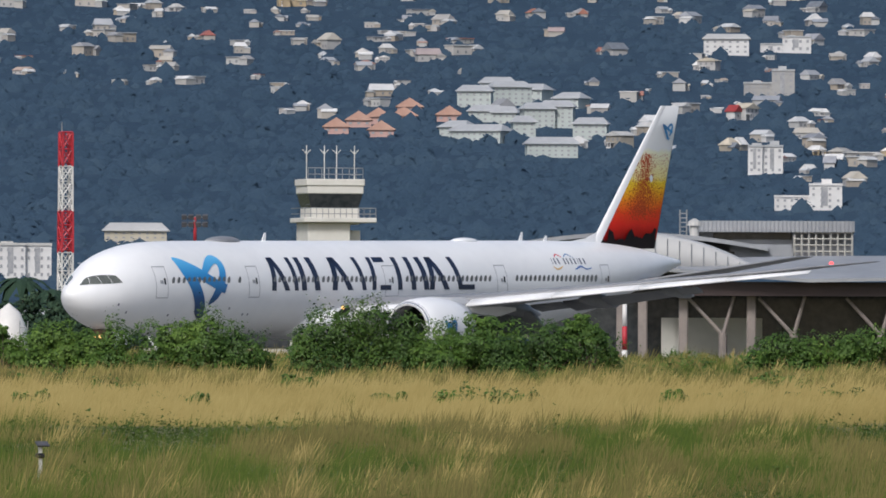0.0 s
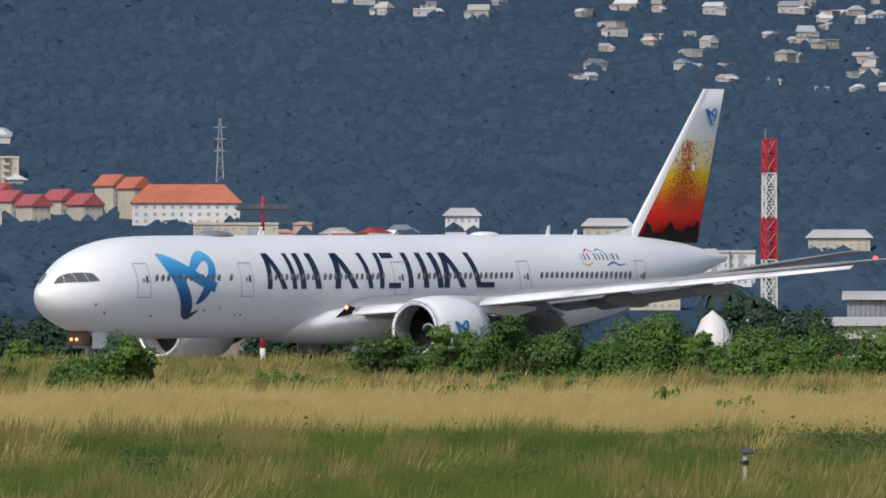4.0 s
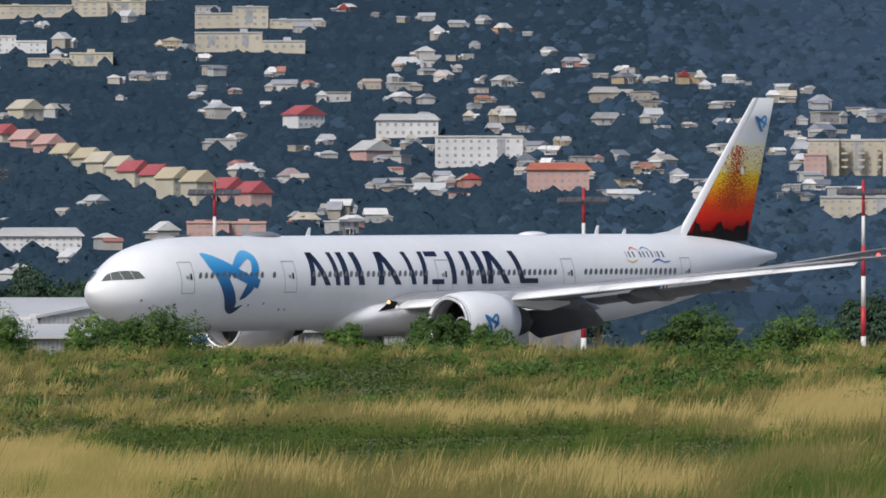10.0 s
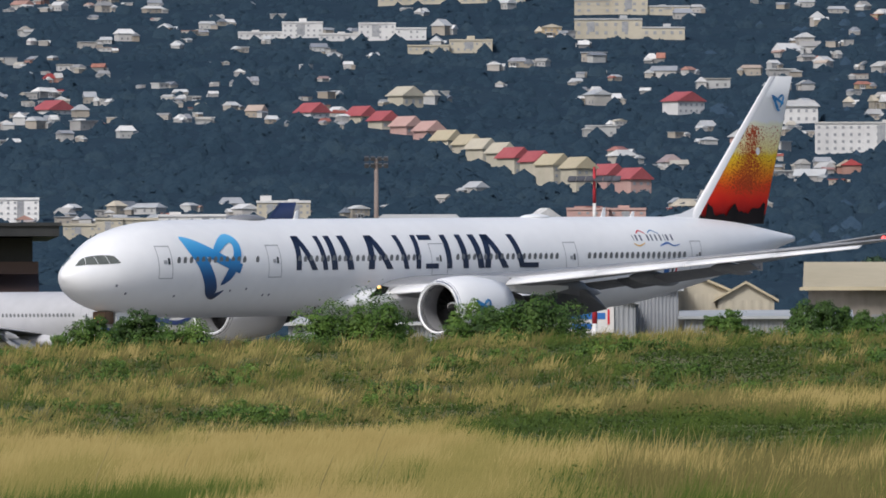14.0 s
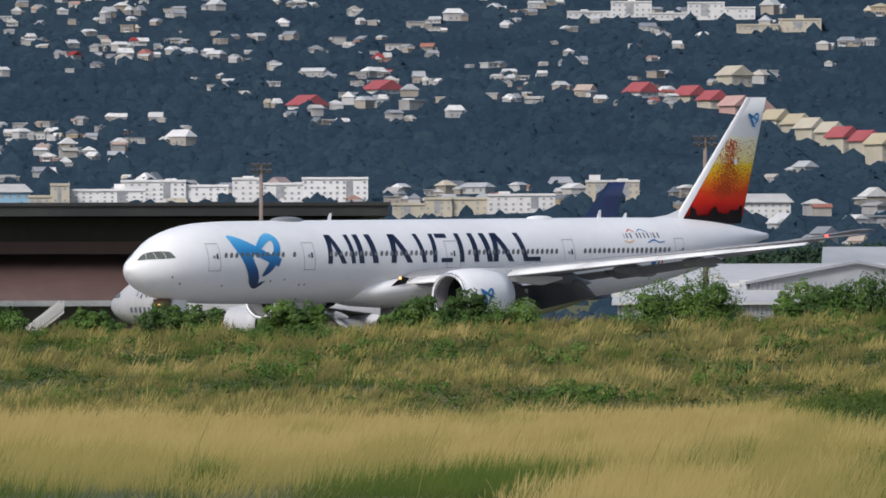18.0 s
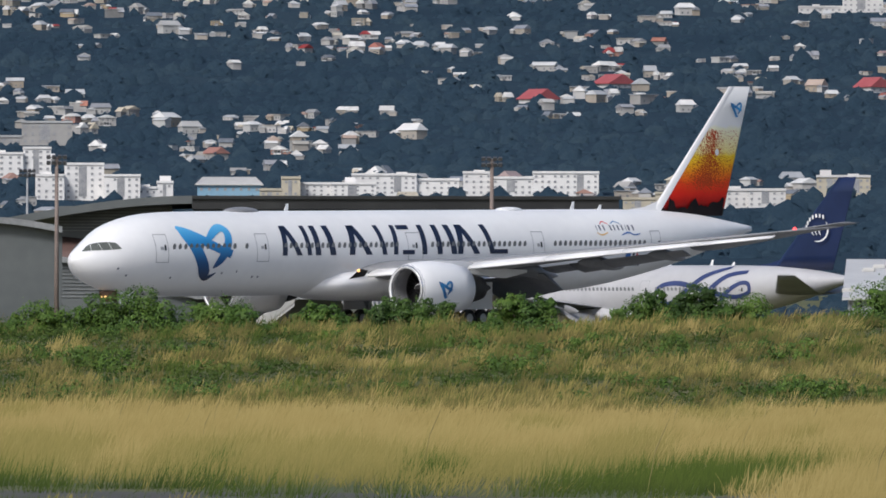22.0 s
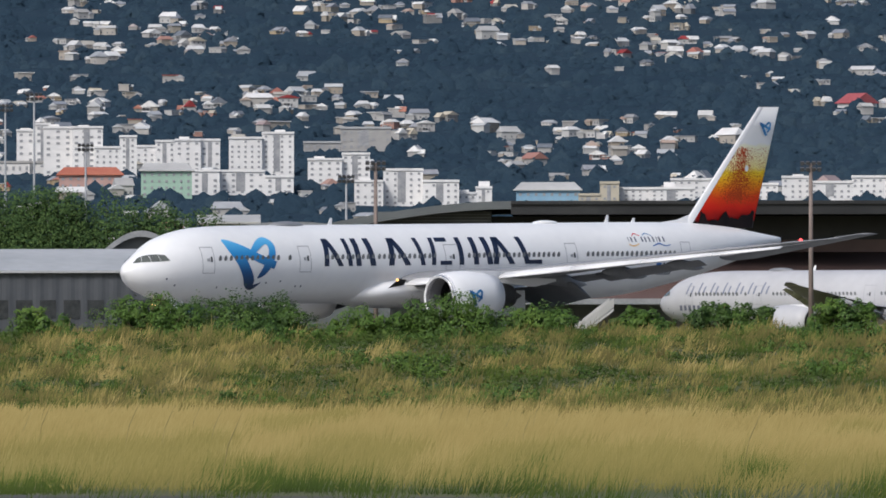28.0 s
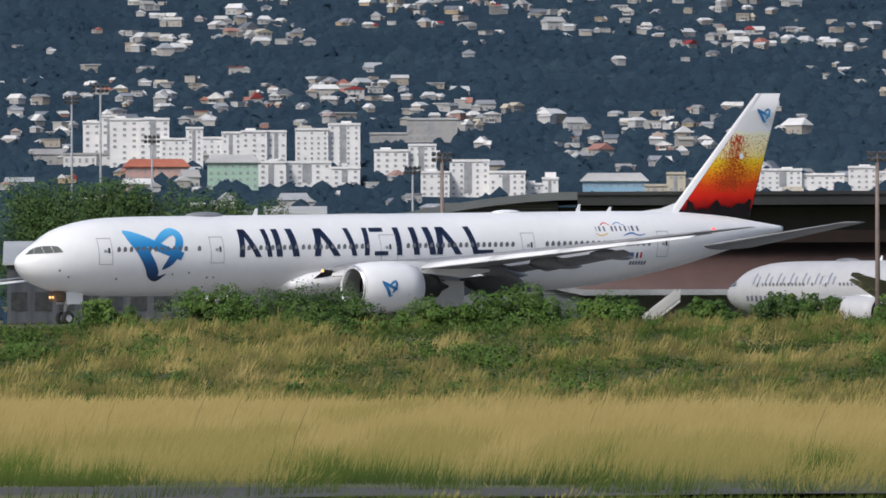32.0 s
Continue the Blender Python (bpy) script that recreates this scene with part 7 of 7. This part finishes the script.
def hangar():
    d, u = 1480.0, -4770
    s = d / F
    z = ground_z(u, d)
    ob = thing("maintenance_hangar", facing(u, d, z), "huge maroon hangar with a black overhanging roof", "hangar")
    X = lambda uu: (uu - u) * s
    Z = lambda e: lift(e, d) - z
    part("front_wall", boxes((X(-5240), X(-4290), 6, 60, -1, Z(172))), MAROON, ob, "maroon clad front")
    part("trim", boxes((X(-5240), X(-4290), 5.7, 6, Z(134), Z(141))), CONCRETE, ob)
    part("lower_band", boxes((X(-5240), X(-4290), 5.6, 6, -1, Z(74))), SHEET_GREY, ob)
    part("clerestory", boxes((X(-5200), X(-4300), 7, 58, Z(172), Z(214))), BLACK_CLAD, ob, "black recessed clerestory")
    part("roof", boxes((X(-5010), X(-4256), -3, 62, Z(216), Z(236))), BLACK_CLAD, ob, "black flat overhanging roof")
    part("roof_edge", boxes((X(-5010), X(-4252), -3.3, -3, Z(234), Z(240))), BLACK_CLAD, ob)
    bm = bmesh.new()
    ribbed(bm, X(-5240), X(-4290), Z(76), Z(132), 5.95, 60, 0.14)
    part("cladding", bm, MAROON, ob)
    # lower roof, sweeping up to its rounded end, with a grey fascia over ribbed walls
    sweep = [(-5250, 132, 186), (-5200, 126, 182), (-5143, 112, 174), (-5090, 92, 163), (-5040, 74, 154), (-5000, 66, 150), (-4290, 66, 150)]
    part("lower_roof", skin([[(X(uu), -5, Z(b)), (X(uu), 5.4, Z(t)), (X(uu), 5.4, Z(t - 5)), (X(uu), -5, Z(b - 5))] for uu, b, t in sweep]), MAROON, ob, "maroon sheet roof sweeping up at its end", True)
    part("fascia", skin([[(X(uu), -5.4, Z(b + 1)), (X(uu), -5, Z(b + 1)), (X(uu), -5, Z(b - 9)), (X(uu), -5.4, Z(b - 9))] for uu, b, t in sweep]), STEEL_GREY, ob, "grey roof fascia")
    part("side_wall", skin([[(X(uu), -4.6, -1), (X(uu), -4.2, -1), (X(uu), -4.2, Z(b - 6)), (X(uu), -4.6, Z(b - 6))] for uu, b, t in sweep[:6]]), SAGE, ob, "grey-green ribbed wall")
    for k in range(9):
        e = 60 + 6.5 * k
        x1 = X(min(-5005, -5005 - max(0, e - 60) * 2.3))
        part("cladding_rib", boxes((X(-5250), x1, -4.72, -4.6, Z(e), Z(e + 1.2))), STEEL_GREY, ob)
    part("end_wall", boxes((X(-5250), X(-5046), 2.0, 6.9, Z(150), Z(222))), SAGE, ob, "grey-green clad end wall")
    for k in range(8):
        part("cladding_rib", boxes((X(-5250), X(-5046), 1.88, 2.0, Z(178 + 5.5 * k), Z(179 + 5.5 * k))), STEEL_GREY, ob)
    # curved end of the roof
    rings = []
    for k in range(9):
        t = k / 8
        uu = -5360 + 360 * t
        e = 196 + 44 * math.sin(t * math.pi / 2)
        rings.append([(X(uu), -3, Z(e - 14)), (X(uu), 62, Z(e - 14)), (X(uu), 62, Z(e)), (X(uu), -3, Z(e))])
    part("curved_eave", skin(rings), SAGE, ob, "curved grey-green eave")


hangar()


def arched_shed(u0, u1, e0, e1, d, label):
    u = (u0 + u1) / 2
    z = ground_z(u, d)
    W = (u1 - u0) * d / F
    ob = thing("arched_shed", facing(u, d, z), label, "building")
    h0, h1 = lift(e0, d) - z, lift(e1, d) - z
    arc = [(-W / 2 + W * k / 16, h0 + (h1 - h0) * math.sin(math.pi * (0.1 + 0.8 * k / 16))) for k in range(17)]
    bm = skin([[(x, 0, -1), (x, 30, -1), (x, 30, zz), (x, 0, zz)] for x, zz in arc])
    part("wall", bm, SAGE, ob)
    part("roof", skin([[(x, -1.2, zz), (x, 31, zz), (x, 31, zz + 0.7), (x, -1.2, zz + 0.7)] for x, zz in arc]), STEEL_GREY, ob)


arched_shed(-5560, -5240, 166, 193, 1400, "grey-green arched shed with horizontal cladding")
arched_shed(-5730, -5600, 130, 178, 1420, "small grey arched shed")
ob, W, he, hr = shed(-6020, -5640, 118, 158, 1380, DARK_CLAD, GREY_ROOF, "long dark building with a grey sheet roof", dep=30, ribs=14)
for k in range(9):
    x = -W / 2 + W * (k + 0.5) / 9
    part("window", boxes((x - 0.9, x + 0.9, -0.12, 0.1, he * 0.35, he * 0.6)), GLASSY, ob)
shed(-5560, -5460, 204, 218, 1700, CONCRETE, PALE_ROOF, "low building with a pale roof behind the trees", ribs=6)


def stair_truck(u, d):
    z = ground_z(u, d)
    ob = thing("passenger_stairs", facing(u, d, z, 15), "white mobile passenger stairs on a small truck", "airport vehicle")
    part("chassis", boxes((-2.6, 2.6, -1, 1, 0.45, 0.95), bevel=0.06), SIGNAL_WHITE, ob)
    part("cab", boxes((-2.6, -1.2, -1, 1, 0.95, 2.1), bevel=0.15), SIGNAL_WHITE, ob)
    rings = [[(-0.8, y, zz) for y, zz in ((-0.8, 0.9), (0.8, 0.9), (0.8, 1.3), (-0.8, 1.3))], [(2.8, y, zz) for y, zz in ((-0.8, 3.6), (0.8, 3.6), (0.8, 4.0), (-0.8, 4.0))]]
    part("stair_flight", skin(rings), SIGNAL_WHITE, ob)
    for y in (-0.85, 0.85):
        part("side_panel", skin([[(-0.8, y - 0.03, 1.3), (-0.8, y + 0.03, 1.3), (-0.8, y + 0.03, 2.2), (-0.8, y - 0.03, 2.2)], [(2.8, y - 0.03, 4.0), (2.8, y + 0.03, 4.0), (2.8, y + 0.03, 4.9), (2.8, y - 0.03, 4.9)]]), PALE_ROOF, ob)
    for x in (-1.9, 1.7):
        for y in (-0.95, 0.95):
            w = part("wheel", lathe([(-0.14, 0.2), (-0.14, 0.42), (0.14, 0.42), (0.14, 0.2)], "y", 14), RUBBER, ob, "", True)
            w.location = (x, y, 0.42)


stair_truck(-4880, 1260)

# ---- parked airliner before the hangar ----
PALE_BLUE = surface("grey_blue_mark", (0.18, 0.2, 0.27), (0.24, 0.26, 0.33), 1, 0.5)
# the hull's white is greyed: distance haze and shade are put into the colour
PARKED_HAZE_WHITE = surface("haze_greyed_white", (0.42, 0.42, 0.44), (0.5, 0.5, 0.52), 0.1, 0.5)
parked, phull, pfin = airframe("parked_airliner", "white wide-body airliner with navy fin, parked before the hangar", False)
parked.matrix_basis = Matrix.Translation(at(-4752, 1365, 1.9)) @ Matrix.Rotation(radians(-42.0) + 4752 / F, 4, "Z")
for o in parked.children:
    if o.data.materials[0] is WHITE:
        o.data.materials[0] = PARKED_HAZE_WHITE
for k in range(7):
    for dx, h in ((0.0, 1.0), (0.75, 0.7)):
        cx = 6.7 + 1.85 * k + dx
        bm = bmesh.new()
        patch(bm, [(cx, 5.7), (cx + 0.24, 5.7), (cx + 0.24 + 0.3 * h, 5.7 + 1.25 * h), (cx + 0.3 * h, 5.7 + 1.25 * h)], 2, 4)
        part("title_bar", bm, PALE_BLUE, phull)
for k in range(9):
    bm = bmesh.new()
    patch(bm, [(5.6 + 0.7 * k, 3.95), (6.0 + 0.7 * k, 3.95), (6.08 + 0.7 * k, 4.5), (5.68 + 0.7 * k, 4.5)], 1, 1)
    part("small_title_bar", bm, MARK_GREY, phull)
bm = bmesh.new()
patch(bm, [(12.2, 3.95), (12.6, 3.95), (13.1, 4.65), (12.75, 4.65)], 1, 2)
part("red_mark", bm, MARK_RED, phull)
# looping ribbons near the tail, crescent and dashes on the fin
RIBBON_BLUE = surface("ribbon_blue", (0.02, 0.035, 0.12), (0.03, 0.05, 0.16), 0.5, 0.5)
for k, run in enumerate(([(60.53, 7.52, 0.36), (58.17, 7.15, 0.52), (56.45, 5.99, 0.60), (54.73, 4.28, 0.60), (52.80, 2.51, 0.52)],
                         [(57.74, 8.00, 0.32), (55.16, 7.18, 0.52), (53.45, 5.99, 0.60), (51.30, 4.45, 0.56), (49.59, 4.11, 0.52), (48.51, 4.96, 0.48), (49.16, 5.99, 0.48), (51.30, 6.33, 0.52), (53.88, 5.92, 0.52), (56.88, 5.24, 0.52), (59.45, 4.89, 0.48), (61.17, 5.37, 0.44), (61.08, 6.26, 0.44), (59.88, 6.26, 0.44), (58.17, 5.24, 0.48), (56.88, 3.77, 0.36)])):
    bm = bmesh.new()
    ribbon(bm, curve_pts(run, 7), 0.03 + 0.012 * k)
    part("ribbon_emblem", bm, RIBBON_BLUE, phull, "looping blue ribbon painted on the hull")


def fin_arc(x, z, r0, r1, a0, a1, n=10):
    bm = bmesh.new()
    ring = []
    for k in range(n + 1):
        a = radians(a0 + (a1 - a0) * k / n)
        thin = math.sin(math.pi * (0.08 + 0.84 * k / n))
        ring.append([bm.verts.new((x + r * 1.1 * math.cos(a), -0.52, z + r * math.sin(a))) for r in (r0 + (r1 - r0) * (1 - thin), r1)])
    for p, q in zip(ring, ring[1:]):
        bm.faces.new((p[0], p[1], q[1], q[0]))
    return bm


part("crescent_emblem", fin_arc(69.0, 12.0, 1.1, 1.3, -110, 40), WHITE, pfin, "white crescent")
for dx in (-0.5, 0.0, 0.5):
    part("squiggle_mark", fin_arc(69.1 + dx, 11.9, 0.35, 0.52, 60, 250), WHITE, pfin)
for k in range(7):
    a = radians(168 - 17 * k)
    part("title_bar", boxes((69.0 + 1.65 * math.cos(a) - 0.1, 69.0 + 1.65 * math.cos(a) + 0.1, -0.53, -0.5, 12.0 + 1.5 * math.sin(a) - 0.2, 12.0 + 1.5 * math.sin(a) + 0.2)), WHITE, pfin)

second = copy_thing(parked, Matrix.Translation(at(-6485, 1235, 1.9)) @ Matrix.Rotation(radians(90.0) + 6485 / F, 4, "Z"))
tagged(second, "white wide-body airliner parked head-on beside the dark building", "airliner")

# ---- trees on the airport's edge ----
NEAR_CANOPY = assorted("near_canopy", [(0.0, (0.025, 0.06, 0.018)), (0.5, (0.05, 0.1, 0.025)), (1.0, (0.1, 0.16, 0.045))], 0.8, 0.05, 0.4, True)
DARK_CANOPY = assorted("dark_canopy", [(0.0, (0.014, 0.032, 0.02)), (0.5, (0.025, 0.055, 0.03)), (1.0, (0.05, 0.085, 0.045))], 0.85, 0.05, 0.4, True)


def tree(u, d, e_top, w, material=None, label="broad green tree beyond the airfield", count=900, leaf=0.2):
    z = ground_z(u, d)
    h = lift(e_top, d) - z
    W = w * d / F
    rg = np.random.default_rng(abs(int(u * 3 + d)))
    ob = thing("tree", Matrix.Translation(at(u, d, z)), label, "tree", "trees by the airport")
    vs, fs, lobes, soft = leafy(rg, W, h, W * 0.8, int(count * 3.6), leaf, 1.6)
    raw("crown", vs, fs, material or DARK_CANOPY, ob, normals=soft)
    part("trunk", tubes([((0, 0, -0.3), (0.1, 0, h * 0.45), 0.3, 0.2)] + [((0.05, 0, h * 0.3), (x * 0.7, y * 0.7, zz), 0.12, 0.03) for x, y, zz, _ in lobes], 6), BARK, ob)


for k in range(12):
    tree(-5990 + 42 * k, 1520, 264 - 0.9 * max(0, k - 3) ** 2, 100, NEAR_CANOPY, "broad fresh green tree", 3600, 0.13)
for k in range(9):
    tree(-2180 + 34 * k, 1130, 118 + 14 * math.sin(k * 1.9), 70)
for k in range(9):
    tree(-1345 + 38 * k, 1250, 150 + 26 * math.sin(k * 2.3), 62)
for k in range(8):
    tree(-2840 + 30 * k, 1260, 176 + 10 * math.sin(k * 2.1), 60)
for k in range(12):
    tree(-3730 + 31 * k, 1290, 172 + 8 * math.sin(k * 2.7), 62, DARK_CANOPY)
for u, e in ((-720, 150), (-775, 135), (-690, 120), (-620, 150), (-585, 138), (-660, 142), (-1500, 150), (-1560, 140), (-1450, 138)):
    tree(u, 1150, e, 70)


def palm(u, d, e_top, size=1.0):
    z = ground_z(u, d)
    h = lift(e_top, d) - z - 1.2
    ob = thing("palm_tree", Matrix.Translation(at(u, d, z)), "slender palm tree with drooping fronds", "palm", "palms by the airport")
    part("trunk", tubes([((0, 0, -0.3), (0.15, 0, h * 0.5), 0.22, 0.17), ((0.15, 0, h * 0.5), (0.1, 0, h), 0.17, 0.13)], 7), BARK, ob)
    rg = np.random.default_rng(int(abs(u)))
    for k in range(12):
        a = 2 * math.pi * k / 12 + rg.uniform(-0.2, 0.2)
        up = rg.uniform(0.1, 0.9)
        bm = bmesh.new()
        prev = None
        for i in range(6):
            t = i / 5
            c = Vector((math.cos(a) * 2.4 * t * size, math.sin(a) * 2.4 * t * size, h + (up * 1.6 * t - 2.4 * t * t) * size))
            wv = Vector((-math.sin(a), math.cos(a), 0)) * (0.34 * math.sin(math.pi * (0.12 + 0.86 * t))) * size
            row = [bm.verts.new(c - wv - Vector((0, 0, 0.2))), bm.verts.new(c), bm.verts.new(c + wv - Vector((0, 0, 0.2)))]
            if prev:
                bm.faces.new((prev[0], row[0], row[1], prev[1]))
                bm.faces.new((prev[1], row[1], row[2], prev[2]))
            prev = row
        part("frond", bm, DARK_CANOPY, ob)


for u, e in ((-1200, 205), (-1130, 215), (-1075, 190), (-1010, 200), (-745, 190), (-700, 170)):
    palm(u, 1210, e, 1.5)


def field_lamp(u, d):
    z = ground_z(u, d)
    ob = thing("solar_field_lamp", facing(u, d, z, 20), "small grey post with solar panel in the grass", "lamp")
    part("post", boxes((-0.035, 0.035, -0.035, 0.035, -0.1, 1.0)), CONCRETE, ob)
    bm = bmesh.new()
    box(bm, -0.14, 0.14, -0.1, 0.1, -0.015, 0.015, Matrix.Translation((0.05, 0, 1.06)) @ Matrix.Rotation(radians(28), 4, "X"))
    part("solar_panel", bm, PLATE, ob)
    part("lamp_box", boxes((-0.09, 0.08, -0.08, 0.08, 0.76, 0.86), bevel=0.02), DARK_METAL, ob)


field_lamp(-711, 268)


def dome_tent(u, d, w, e):
    """A white rounded tent on the apron."""
    z = ground_z(u, d)
    h, r = lift(e, d) - z, w * d / F / 2
    ob = thing("tent", Matrix.Translation(at(u, d, z)), "white rounded tent with a pale frame ladder beside it", "tent")
    prof = [(0.0, r), (h * 0.35, r * 0.98), (h * 0.65, r * 0.82), (h * 0.88, r * 0.5), (h, 0.05)]
    bm = lathe(prof, "x", 24)
    bmesh.ops.transform(bm, matrix=Matrix.Rotation(radians(-90), 4, "Y"), verts=bm.verts)
    part("canopy", bm, SIGNAL_WHITE, ob, "", True)
    bm = bmesh.new()
    for x in (0.0, 0.7):
        tube(bm, (r * 0.55 + x, -r * 0.9, 0), (r * 0.55 + x, -r * 0.9, h * 0.75), 0.05, n=5)
    for k in range(6):
        tube(bm, (r * 0.55, -r * 0.9, h * 0.12 * (k + 0.5)), (r * 0.55 + 0.7, -r * 0.9, h * 0.12 * (k + 0.5)), 0.035, n=5)
    part("frame", bm, STEEL_GREY, ob)


dome_tent(-768, 1120, 78, 126)


# ---- what moves ----
def motions():
    walk(airliner, [(t, pose(x, y, RUNWAY, 0, -0.69, h)) for t, x, y, h in TAXI])


motions()
